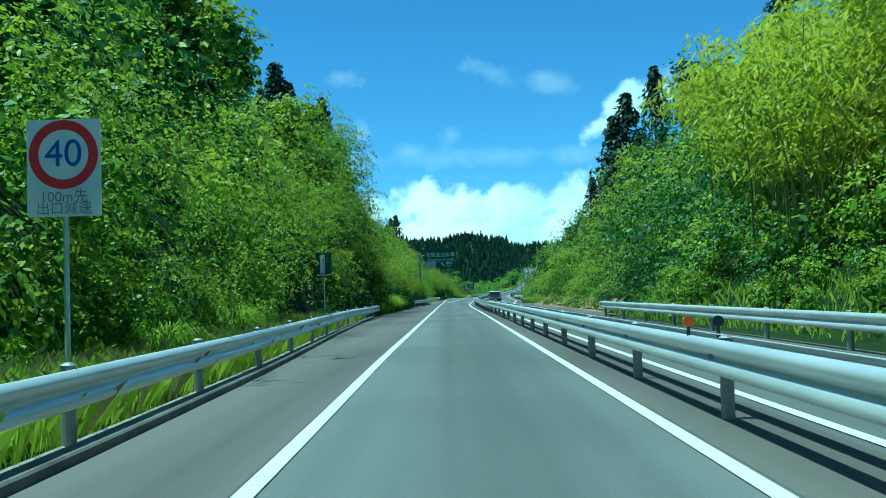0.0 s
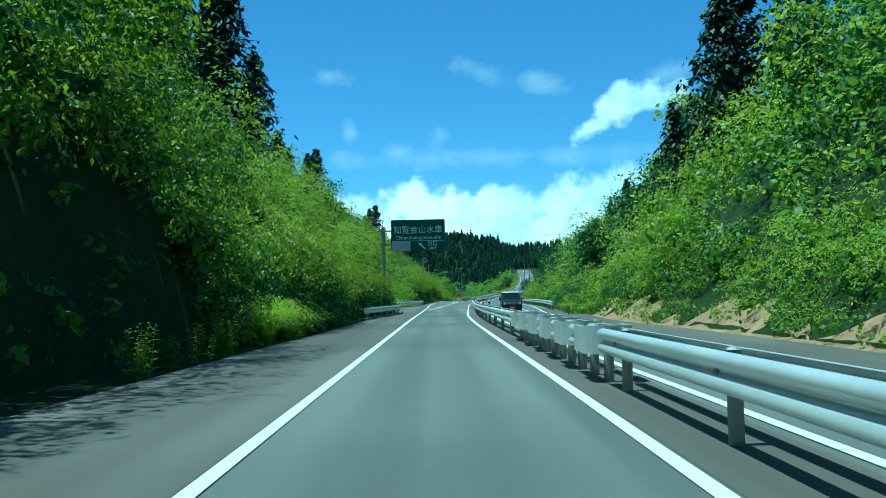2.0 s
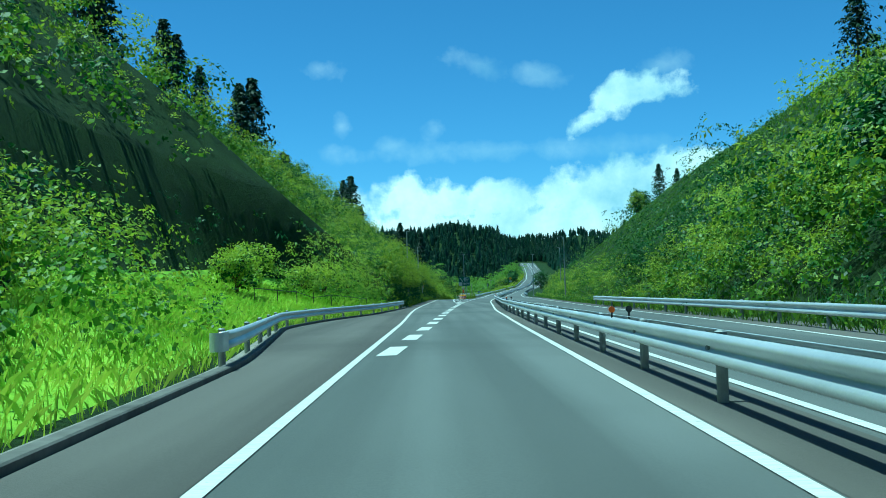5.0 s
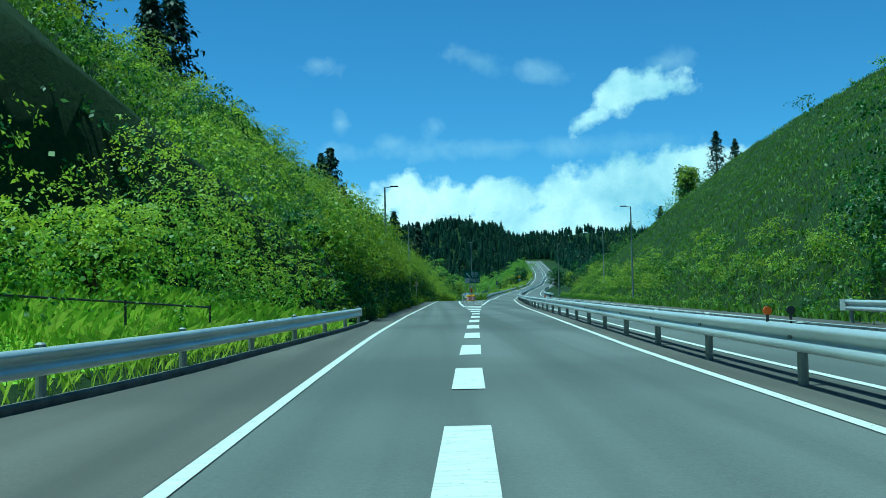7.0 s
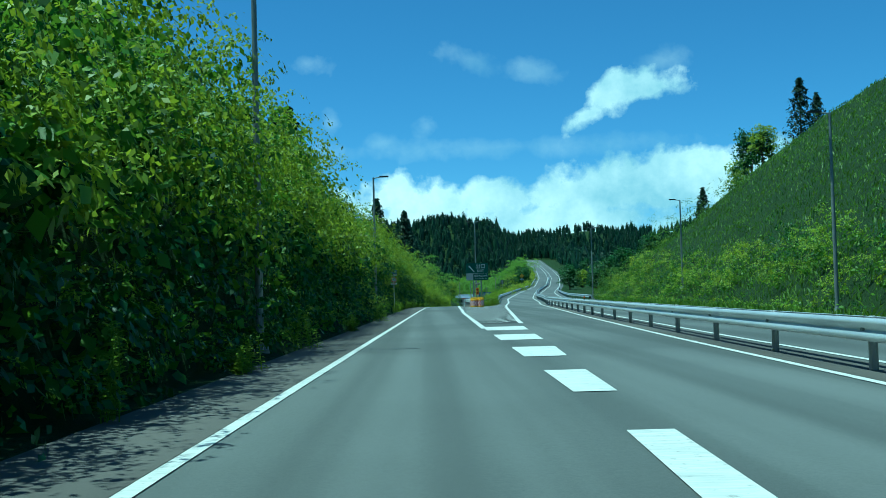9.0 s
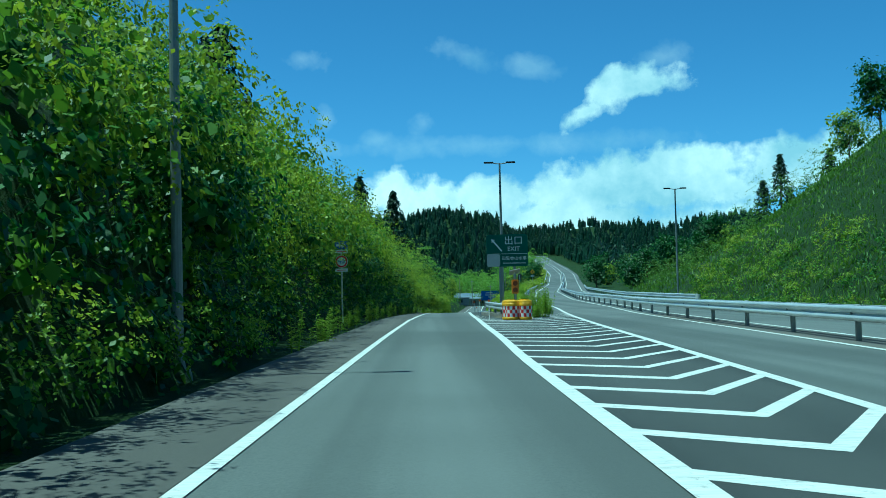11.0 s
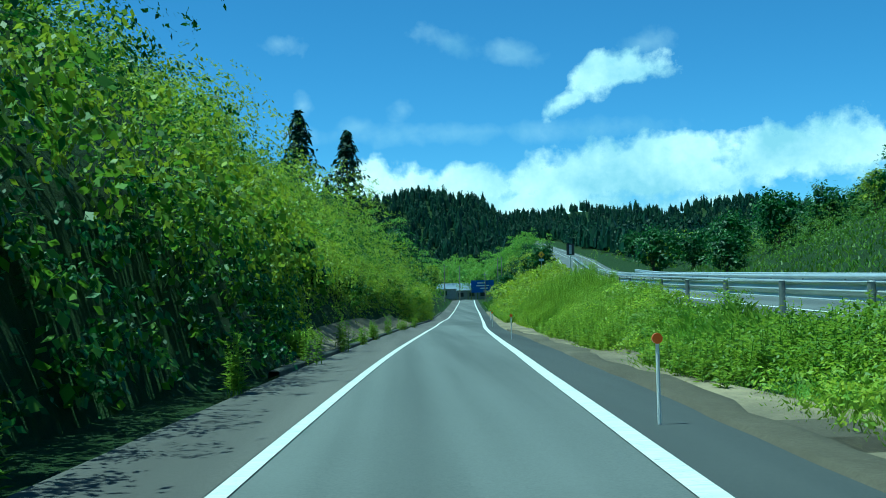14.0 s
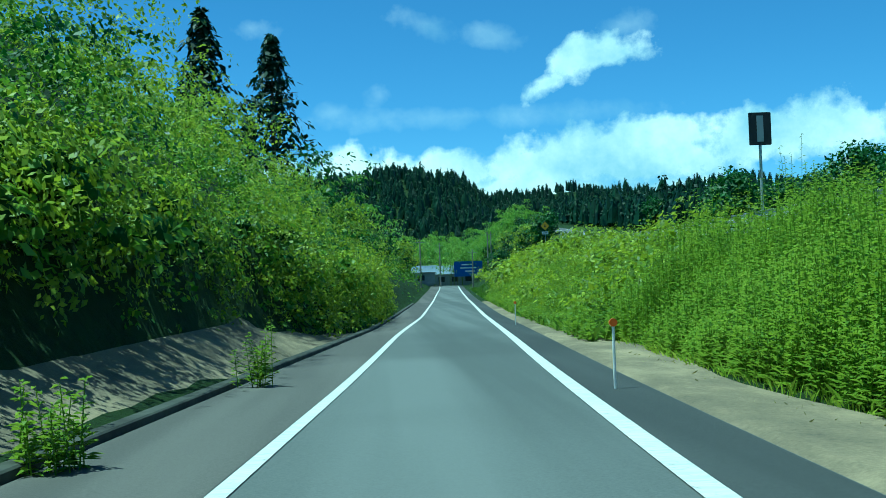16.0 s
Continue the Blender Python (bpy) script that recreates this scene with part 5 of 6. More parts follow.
def build_broadleaf():
    kinds = [broadleaf(7, 2.8, 1500, 0.4, LEAF, "round green broadleaf tree"), broadleaf(8, 3.0, 1600, 0.42, LEAF_DARK, "dark green broadleaf tree"),
             broadleaf(2.7, 2.0, 2600, 0.17, LEAF_LIGHT, "small spreading green tree"), broadleaf(5.2, 2.5, 1500, 0.26, LEAF_DARK, "dark rounded broadleaf tree low on the bank")]
    spots = [(31, 176, 1), (34, 186, 1), (38, 200, 0), (33, 207, 1), (41, 216, 1), (27, 190, 0), (45, 226, 1), (24, 160, 0), (14.6, 159, 3), (15.8, 167, 3), (17.4, 175, 3), (19.5, 170, 3), (20.5, 182, 3), (22.5, 165, 3), (18.6, 190, 3), (17.8, 152, 3), (20, 118, 0), (26, 112, 1), (30, 98, 0),
             (-14, 34, 1), (-18, 44, 1), (-21, 52, 1), (-16, 58, 0), (-20, 66, 1), (-15, 74, 0), (-13, 88, 0), (-19, 92, 1), (-23, 82, 1), (-12, 104, 0), (-18, 122, 0), (-22, 130, 1), (-13, 50, 0),
             (-8.4, 233.5, 2), (-9.6, 229.5, 2), (-12.5, 224, 2), (-11.8, 214, 2),
             (52, 425, 0), (58, 450, 1), (62, 470, 0), (50, 500, 1), (60, 530, 0), (40, 560, 1), (48, 590, 0), (66, 610, 1),
             (2, 600, 0), (6, 640, 1), (-6, 620, 0), (10, 668, 0), (26, 715, 1), (34, 708, 0), (-2, 660, 1), (3, 690, 0), (40, 720, 1), (46, 780, 0), (30, 800, 1), (20, 790, 0)]
    spots += [(float(MAIN_R(y)) + 15 + (i * 7.7) % 34, y, 1) for i, y in enumerate(np.linspace(535, 690, 34))]
    spots += [(8 + (i * 6.1) % 36, 770 + (i * 11.9) % 70, 1) for i in range(20)]
    for i in range(26):      # trees on the slope below the far bend
        y = 640 + (i * 23.7) % 120
        a, b = float(RAMP_R(y)) + 5, float(MAIN_L(y)) - 4
        spots.append((a + (b - a) * (0.15 + 0.8 * ((i * 0.618) % 1)), y, (1, 0, 3)[i % 3]))
    for i, (x, y, k) in enumerate(spots):
        plant(kinds[k], x, y, i * 71 % 360, 0.8 + 0.4 * (i * 37 % 10) / 10, 2.4 if y > 530 else 0.3)
    for k in kinds:
        for o in (k, *k.children_recursive):
            bpy.data.objects.remove(o)


build_broadleaf()


def build_far_woods():
    """Forest on the far hills: thousands of small pointed crowns."""
    n = 6600
    x = np.concatenate([RNG.uniform(-150, 120, n // 2), RNG.uniform(40, 460, n // 2)])
    y = np.concatenate([RNG.uniform(820, 1130, n // 2), RNG.uniform(900, 1340, n // 2)])
    keep = ((np.abs(x - MAIN_R(y) - 2) > 12) | (y > 985)) & (ground_z(x, y) > 4)
    x, y = x[keep], y[keep]
    # the nearer wood on the far side of the main road
    yn = RNG.uniform(660, 900, 1500)
    xn = MAIN_R(yn) + 16 + RNG.random(1500) ** 1.3 * 150
    x, y = np.concatenate([x, xn]), np.concatenate([y, yn])
    m = len(x)
    h = RNG.uniform(5.5, 11, m) * np.where(RNG.random(m) < 0.06, 1.35, 1.0)
    wide = h * RNG.uniform(0.19, 0.33, m)
    foot = on_ground(x, y)
    # each crown: two uneven rings of six and a tip
    a = np.arange(6) * math.pi / 3
    circle = np.stack([np.cos(a), np.sin(a), 0 * a], 1)
    rings = []
    for at, share in ((0.12, 0.7), (0.55, 0.5)):
        q = foot[:, None, :] + circle[None] * (wide * share)[:, None, None] * RNG.uniform(0.7, 1.25, (m, 6, 1))
        q[:, :, 2] += (h * at)[:, None] + RNG.normal(0, 0.4, (m, 6))
        rings.append(q)
    low, high = rings
    tip = (foot + np.stack([RNG.normal(0, 0.2, m), RNG.normal(0, 0.2, m), h * 0.93], 1))[:, None, :].repeat(6, 1)
    turn = lambda q: np.roll(q, -1, 1)
    sides = np.stack([low, turn(low), turn(high), high], 2).reshape(-1, 4, 3)
    caps = np.stack([high, turn(high), turn(high) * 0.5 + tip * 0.5, tip], 2).reshape(-1, 4, 3)
    quad_mesh("far_forest", np.concatenate([sides, caps]), CEDAR, "dark crowns of the distant cedar forest", "forest")
    k = 26
    idx = np.repeat(np.arange(m), k)
    f = RNG.random(m * k) ** 0.8
    a = RNG.random(m * k) * 2 * np.pi
    r = wide[idx] * (1.05 - f) ** 0.7 * (0.85 + 0.4 * RNG.random(m * k))
    p = foot[idx] + np.stack([np.cos(a) * r, np.sin(a) * r, h[idx] * (0.15 + 0.82 * f)], 1)
    out = np.stack([np.cos(a), np.sin(a), 0.7 + 0 * a], 1)
    quad_mesh("far_forest", leaf_quads(p, out, 0.95 * (0.6 + 0.7 * RNG.random(m * k)), 0.75, 0.45, 0.35), FOREST,
              "dark cedar branches of the distant forest", "forest")


build_far_woods()

# ---------------------------------------------------------------- clouds
def cloud_mat():
    m = Nodes("cloud_white")
    co = m.t.nodes.new("ShaderNodeTexCoord").outputs["Object"]
    sep = m.t.nodes.new("ShaderNodeSeparateXYZ")
    m.link(co, sep.inputs[0])

    def math_node(op, a, b=None, c=None):
        n = m.t.nodes.new("ShaderNodeMath")
        n.operation = op
        for i, v in enumerate((a, b, c)):
            if v is None:
                continue
            if isinstance(v, (int, float)):
                n.inputs[i].default_value = v
            else:
                m.link(v, n.inputs[i])
        return n.outputs[0]

    puff = m.noise(0.0042, 7, 0.58, coord=co)
    wisp = m.noise(0.0016, 6, 0.6, coord=co, stretch=(1, 1, 2.2))
    x, z = sep.outputs[0], sep.outputs[2]

    def blob(cx, cz, rx, rz, tilt=0.0):
        dx = math_node("SUBTRACT", x, cx)
        dz = math_node("SUBTRACT", z, cz)
        u = math_node("DIVIDE", math_node("ADD", dx, math_node("MULTIPLY", dz, tilt)), rx)
        w = math_node("DIVIDE", math_node("SUBTRACT", dz, math_node("MULTIPLY", dx, tilt)), rz)
        d = math_node("SQRT", math_node("ADD", math_node("MULTIPLY", u, u), math_node("MULTIPLY", w, w)))
        return math_node("SUBTRACT", 1.0, d)

    fine = m.noise(0.0095, 8, 0.6, coord=co)

    def mask_of(blobs, soft0, soft1, top):
        total = None
        for args in blobs:
            b = blob(*args)
            total = b if total is None else math_node("MAXIMUM", total, b)
        d = math_node("ADD", total, math_node("MULTIPLY", math_node("SUBTRACT", puff, 0.5), 2.6))
        d = math_node("ADD", d, math_node("MULTIPLY", math_node("SUBTRACT", fine, 0.5), 1.3))
        d = math_node("ADD", d, math_node("MULTIPLY", math_node("SUBTRACT", wisp, 0.5), 0.6))
        return m.ramp(d, (soft0, (0, 0, 0)), (soft1, (top, top, top)))

    mask = m.mix(1.0, mask_of(BLOBS, 0.03, 0.46, 0.96), mask_of(FAINT, 0.15, 1.1, 0.24), "LIGHTEN")
    shade = m.ramp(m.noise(0.0027, 6, 0.6, coord=co), (0.34, (0.42, 0.58, 0.7)), (0.64, (0.95, 0.98, 1.0)))
    em = m.t.nodes.new("ShaderNodeEmission")
    em.inputs[1].default_value = CLOUD_LIGHT
    m.link(shade, em.inputs[0])
    tr = m.t.nodes.new("ShaderNodeBsdfTransparent")
    mx = m.t.nodes.new("ShaderNodeMixShader")
    m.link(mask, mx.inputs[0])
    m.link(tr.outputs[0], mx.inputs[1])
    m.link(em.outputs[0], mx.inputs[2])
    m.link(mx.outputs[0], m.out.inputs[0])
    return m.mat


CLOUD_LIGHT = 1.06
# middle x, z, half-width, half-height, tilt, metres on the far sheet
BLOBS = [(690, 715, 165, 100, 0.3), (600, 640, 150, 60, 0.5), (800, 735, 165, 75, 0.1),
         (100, 345, 560, 110, 0.0), (800, 365, 640, 115, 0.0), (980, 440, 330, 75, 0.0), (1450, 415, 480, 112, 0.0), (2100, 460, 600, 155, 0.0),
         (300, 240, 1200, 110, 0.0), (-400, 330, 300, 90, 0.0)]
FAINT = [(198, 870, 170, 75, -0.3), (430, 815, 160, 55, -0.25), (-421, 865, 90, 50, 0.0), (880, 830, 120, 60, 0.3), (300, 540, 800, 60, 0.0),
         (20, 622, 90, 60, 0.5), (-337, 643, 60, 70, 0.6), (-140, 565, 120, 45, 0.0)]


def build_clouds():
    verts, faces = [], []
    for i in range(41):
        a = radians(-50 + 100 * i / 40)
        for z in (-40, 600, 1500, 2400):
            verts.append((4300 * math.sin(a), 4300 * math.cos(a), z))
    for i in range(40):
        for k in range(3):
            faces.append((i * 4 + k, i * 4 + k + 1, (i + 1) * 4 + k + 1, (i + 1) * 4 + k))
    ob = mesh_object("backdrop_clouds", verts, faces, cloud_mat(), label="white summer clouds low over the horizon", category="clouds", kind="structure")
    ob.visible_shadow = False


build_clouds()


# ---------------------------------------------------------------- signs and lamps
def text_mesh(body, size, material, parent, x, z, y=-0.006, align="CENTER", name="lettering", squeeze=1.0):
    cu = bpy.data.curves.new(name, "FONT")
    cu.body, cu.size, cu.align_x, cu.align_y = body, size, align, "CENTER"
    cu.extrude = 0.001
    tmp = new("tmp", cu)
    bpy.context.view_layer.update()
    me = bpy.data.meshes.new_from_object(tmp)
    bpy.data.objects.remove(tmp)
    me.materials.clear()
    me.materials.append(material)
    me.transform(Matrix.Translation((x, y, z)) @ Matrix.Rotation(radians(90), 4, "X") @ Matrix.Diagonal((squeeze, 1, 1, 1)))
    ob = new(name, me)
    ob.parent = parent
    return ob


def plate(w, h, radius, thick=0.03, x=0.0, z=0.0, y=0.0):
    """A sign plate with rounded corners, facing -y; x, z: its middle."""
    bm = bmesh.new()
    pts = []
    for cx, cz, a0 in ((w / 2 - radius, h / 2 - radius, 0), (-w / 2 + radius, h / 2 - radius, 90), (-w / 2 + radius, -h / 2 + radius, 180), (w / 2 - radius, -h / 2 + radius, 270)):
        for k in range(5):
            a = radians(a0 + 22.5 * k)
            pts.append((x + cx + radius * math.cos(a), z + cz + radius * math.sin(a)))
    front = [bm.verts.new((px, y, pz)) for px, pz in pts]
    back = [bm.verts.new((px, y + thick, pz)) for px, pz in pts]
    bm.faces.new(front)
    bm.faces.new(list(reversed(back)))
    n = len(pts)
    for i in range(n):
        bm.faces.new((front[i], back[i], back[(i + 1) % n], front[(i + 1) % n]))
    bmesh.ops.recalc_face_normals(bm, faces=bm.faces)
    return bm


def disc(r, y, x=0.0, z=0.0, r_in=0.0, seg=36):
    bm = bmesh.new()
    outer = [bm.verts.new((x + r * math.cos(2 * math.pi * i / seg), y, z + r * math.sin(2 * math.pi * i / seg))) for i in range(seg)]
    if r_in:
        inner = [bm.verts.new((x + r_in * math.cos(2 * math.pi * i / seg), y, z + r_in * math.sin(2 * math.pi * i / seg))) for i in range(seg)]
        for i in range(seg):
            bm.faces.new((outer[i], inner[i], inner[(i + 1) % seg], outer[(i + 1) % seg]))
    else:
        bm.faces.new(outer)
    return bm


def arrow(parent, x, z, length, material, angle, width=0.1, y=-0.006):
    bm = bmesh.new()
    w, l = width, length
    pts = [(-w / 2, -l / 2), (w / 2, -l / 2), (w / 2, l / 2 - 2.2 * w), (1.5 * w, l / 2 - 2.2 * w), (0, l / 2), (-1.5 * w, l / 2 - 2.2 * w), (-w / 2, l / 2 - 2.2 * w)]
    c, s = math.cos(radians(angle)), math.sin(radians(angle))
    bm.faces.new([bm.verts.new((x + px * c - pz * s, y, z + px * s + pz * c)) for px, pz in pts])
    part("arrow", bm, material, parent)


def bar(parent, w, h, x, z, material, name="stripe", y=-0.006):
    bm = bmesh.new()
    box(bm, w, 0.002, h, x, y, z)
    part(name, bm, material, parent)


def build_direction_sign():
    """The cantilevered direction sign before the exit."""
    zg = float(MAIN_Z(144.9))
    t = thing("direction_sign", pose(-1.395, 144.85, zg), "green cantilevered direction sign with white lettering on a grey post", "road sign")
    w, h, zc = 4.21, 2.46, 6.16
    part("panel", plate(w, h, 0.12, 0.05, 0, zc), GREEN_SIGN, t)
    text_mesh("知覧金山水車", 0.66, WHITE_SIGN, t, 0, zc + 0.4, squeeze=0.97)
    text_mesh("Chiran-Kaneyamasuisha", 0.4, WHITE_SIGN, t, 0, zc - 0.18, squeeze=0.92)
    bar(t, w - 0.12, 0.025, 0, zc - 0.43, WHITE_SIGN)
    part("cover_patch", plate(1.42, 0.76, 0.03, 0.004, -w / 2 + 0.78, zc - 0.83, -0.006), GREY_SIGN, t, "grey cover over a number")
    arrow(t, 0.3, zc - 0.83, 0.72, WHITE_SIGN, 45, 0.1)
    text_mesh("出口", 0.4, WHITE_SIGN, t, 1.12, zc - 0.68)
    text_mesh("EXIT", 0.3, WHITE_SIGN, t, 1.12, zc - 1.03)
    bm = bmesh.new()
    tube(bm, (-2.75, 0.2, -0.2), (-2.75, 0.2, 6.85), 0.17, 0.15, 16)
    tube(bm, (-2.75, 0.2, 6.85), (-2.75, 0.2, 6.9), 0.17, 0.1, 16)
    part("post", bm, POLE, t)
    for z in (6.55, 5.5):
        bm = bmesh.new()
        tube(bm, (-2.75, 0.14, z), (1.6, 0.14, z), 0.07, sides=10)
        box(bm, 0.42, 0.42, 0.2, -2.75, 0.2, z, 0.02)
        part("arm", bm, POLE, t)
    for x in (-1.5, 0.0, 1.4):
        bm = bmesh.new()
        box(bm, 0.08, 0.04, h * 0.9, x, 0.075, zc)
        part("back_rib", bm, POLE, t)


build_direction_sign()


def build_exit_sign():
    zg = float(MAIN_Z(382.4))
    t = thing("exit_sign", pose(6.54, 382.4, zg), "green exit sign with white arrow on two grey posts", "road sign")
    w, h, zc = 2.44, 1.9, 3.7
    part("panel", plate(w, h, 0.16, 0.05, 0, zc), GREEN_SIGN, t)
    arrow(t, -0.62, zc + 0.32, 0.95, WHITE_SIGN, 40, 0.085)
    text_mesh("出口", 0.56, WHITE_SIGN, t, 0.38, zc + 0.55)
    text_mesh("EXIT", 0.36, WHITE_SIGN, t, 0.38, zc + 0.08)
    bar(t, w - 0.08, 0.02, 0, zc - 0.2, WHITE_SIGN)
    text_mesh("知覧金山水車", 0.245, WHITE_SIGN, t, 0.4, zc - 0.48)
    text_mesh("Chiran-Kaneyamasuisha", 0.15, WHITE_SIGN, t, 0.4, zc - 0.74, squeeze=0.92)
    part("cover_patch", plate(0.76, 0.72, 0.1, 0.004, -w / 2 + 0.4, zc - 0.58, -0.006), GREY_SIGN, t, "grey cover over a number")
    for x in (-0.42, 0.42):
        bm = bmesh.new()
        box(bm, 0.15, 0.15, zc + 1.0, x, 0.14, (zc + 0.7) / 2 - 0.15, 0.015)
        part("post", bm, POLE, t)


build_exit_sign()


def build_speed_sign(x, y, zc, size, with_plate, name="speed_sign"):
    zg = float(ground_z(x, y))
    zc -= zg
    if with_plate:
        t = thing(name, pose(x, y, zg), "white board with a red-ringed speed limit above grey lettering", "road sign")
        part("panel", plate(size, size * 1.32, 0.03, 0.03, 0, zc), WHITE_SIGN, t)
        zr = zc + size * 0.18
    else:
        t = thing(name, pose(x, y, zg), "speed limit, blue arrow and small plates on one white post", "road sign")
        zr = zc
        part("disc", plate(size, size, size * 0.49, 0.02, 0, zr, 0.0), WHITE_SIGN, t)
    part("red_ring", disc(size * 0.47, -0.005, 0, zr, size * 0.34), RED_SIGN, t)
    text_mesh("40", size * 0.52, BLUE_SIGN, t, 0, zr, -0.008)
    if with_plate:
        text_mesh("100m先", size * 0.2, POLE, t, 0, zc - size * 0.4, -0.006)
        text_mesh("出口減速", size * 0.19, POLE, t, 0, zc - size * 0.56, -0.006)
    else:
        part("blue_plate", plate(size, size * 0.62, 0.02, 0.02, 0, zr + size * 1.27), BLUE_SIGN, t)
        arrow(t, 0, zr + size * 1.27, size * 0.8, WHITE_SIGN, -90, size * 0.16)
        for dz in (size * 0.77, -size * 0.68):
            part("small_plate", plate(size, size * 0.26, 0.02, 0.02, 0, zr + dz), WHITE_SIGN, t)
            bar(t, size * 0.7, size * 0.05, 0, zr + dz, RED_SIGN)
    bm = bmesh.new()
    tube(bm, (0, 0.06, -0.3), (0, 0.06, zc + size * (0.6 if with_plate else 1.5)), 0.038, sides=10)
    part("post", bm, STEEL, t)


def build_pole_lamp(x, y, top, arms, zg, label):
    t = thing("street_lamp", pose(x, y, zg), label, "street lamp", "street lamps")
    h = top - zg
    bm = bmesh.new()
    tube(bm, (0, 0, -0.3), (0, 0, h * 0.5), 0.1, 0.085, 12)
    tube(bm, (0, 0, h * 0.5), (0, 0, h), 0.085, 0.06, 12)
    part("pole", bm, POLE, t)
    bm = bmesh.new()
    tube(bm, (0, 0, -0.02), (0, 0, 0.13), 0.24, 0.22, 16)
    tube(bm, (0, 0, 0.13), (0, 0, 0.34), 0.15, 0.1, 12)
    part("base_plate", bm, POLE, t)
    for k in range(6):
        a = k * math.pi / 3
        bm = bmesh.new()
        tube(bm, (0.19 * math.cos(a), 0.19 * math.sin(a), 0.12), (0.19 * math.cos(a), 0.19 * math.sin(a), 0.2), 0.018, sides=6)
        part("bolt", bm, STEEL, t)
    for s in arms:
        bm = bmesh.new()
        tube(bm, (0, 0, h - 0.05), (s * 0.45, 0, h + 0.02), 0.035, sides=8)
        part("arm", bm, POLE, t)
        bm = bmesh.new()
        box(bm, 0.62, 0.26, 0.1, s * 0.72, 0, h + 0.05, 0.03)
        part("lamp_head", bm, DARK, t)


for x, y, top, arms in ((-3.2, 288.3, 9.3, (1,)), (-2.55, 336.05, 9.25, (1,)), (19.75, 311.7, 9.13, (-1,)), (25.3, 365.5, 9.6, (-1,))):
    build_pole_lamp(x, y, top, arms, float(ground_z(x, y)), "slim grey street lamp with one short arm")
for x, y, top in ((6.7, 389.0, 9.53), (24.3, 415.3, 10.0)):
    build_pole_lamp(x, y, top, (-1, 1), float(ground_z(x, y)), "slim grey street lamp with two short arms")

build_speed_sign(-5.2, 14.7, 3.16, 1.0, True)
build_speed_sign(-2.3, 369.6, 2.75, 0.6, False)

# ---------------------------------------------------------------- exit nose
def drum_mesh_parts(t):
    r, h = 0.3, 0.88
    prof = [(0.285, 0.0), (0.3, 0.03), (0.3, 0.1), (0.285, 0.12), (0.285, 0.62), (0.31, 0.64), (0.31, 0.74), (0.29, 0.76), (0.29, 0.83), (0.27, 0.87), (0.2, 0.885), (0.0, 0.885)]
    bm = bmesh.new()
    seg = 56
    rings = [[bm.verts.new((pr * math.cos(2 * math.pi * i / seg), pr * math.sin(2 * math.pi * i / seg), pz)) for i in range(seg)] for pr, pz in prof[:-1]]
    for a, b in zip(rings, rings[1:]):
        for i in range(seg):
            bm.faces.new((a[i], a[(i + 1) % seg], b[(i + 1) % seg], b[i]))
    bm.faces.new(rings[-1])
    bm.faces.new(list(reversed(rings[0])))
    part("drum_body", bm, YELLOW, t)
    # checked reflective wrap: three rows of squares
    cols = 14
    for c in range(cols):
        for row in range(3):
            z0, z1 = 0.13 + row * 0.163, 0.13 + (row + 1) * 0.163
            bm = bmesh.new()
            pts = [(0.289 * math.cos(2 * math.pi * (c + s / 3) / cols), 0.289 * math.sin(2 * math.pi * (c + s / 3) / cols)) for s in range(4)]
            lo = [bm.verts.new((x, y, z0)) for x, y in pts]
            hi = [bm.verts.new((x, y, z1)) for x, y in pts]
            for s in range(3):
                bm.faces.new((lo[s], lo[s + 1], hi[s + 1], hi[s]))
            red = (c + row) % 2 == 0
            part("red_check" if red else "white_check", bm, RED_SIGN if red else WHITE_SIGN, t)
    bm = bmesh.new()
    box(bm, 0.34, 0.1, 0.03, 0, 0, 0.9, 0.01)
    box(bm, 0.1, 0.34, 0.025, 0, 0, 0.897, 0.01)
    part("lid_ridge", bm, YELLOW, t)


def build_drums():
    spots = [(5.53, 367.5, 10), (6.13, 367.4, 40), (5.42, 368.06, 75), (6.05, 368.02, 120)]
    first = thing("crash_drum", pose(*spots[0][:2], float(MAIN_Z(367.5)) + 0.01, 0, 0, spots[0][2]), "yellow plastic crash drum with red and white checks", "crash drum", "crash drums at the exit nose")
    drum_mesh_parts(first)
    for x, y, a in spots[1:]:
        copy_thing(first, pose(x, y, float(MAIN_Z(y)) + 0.01, 0, 0, a))


build_drums()


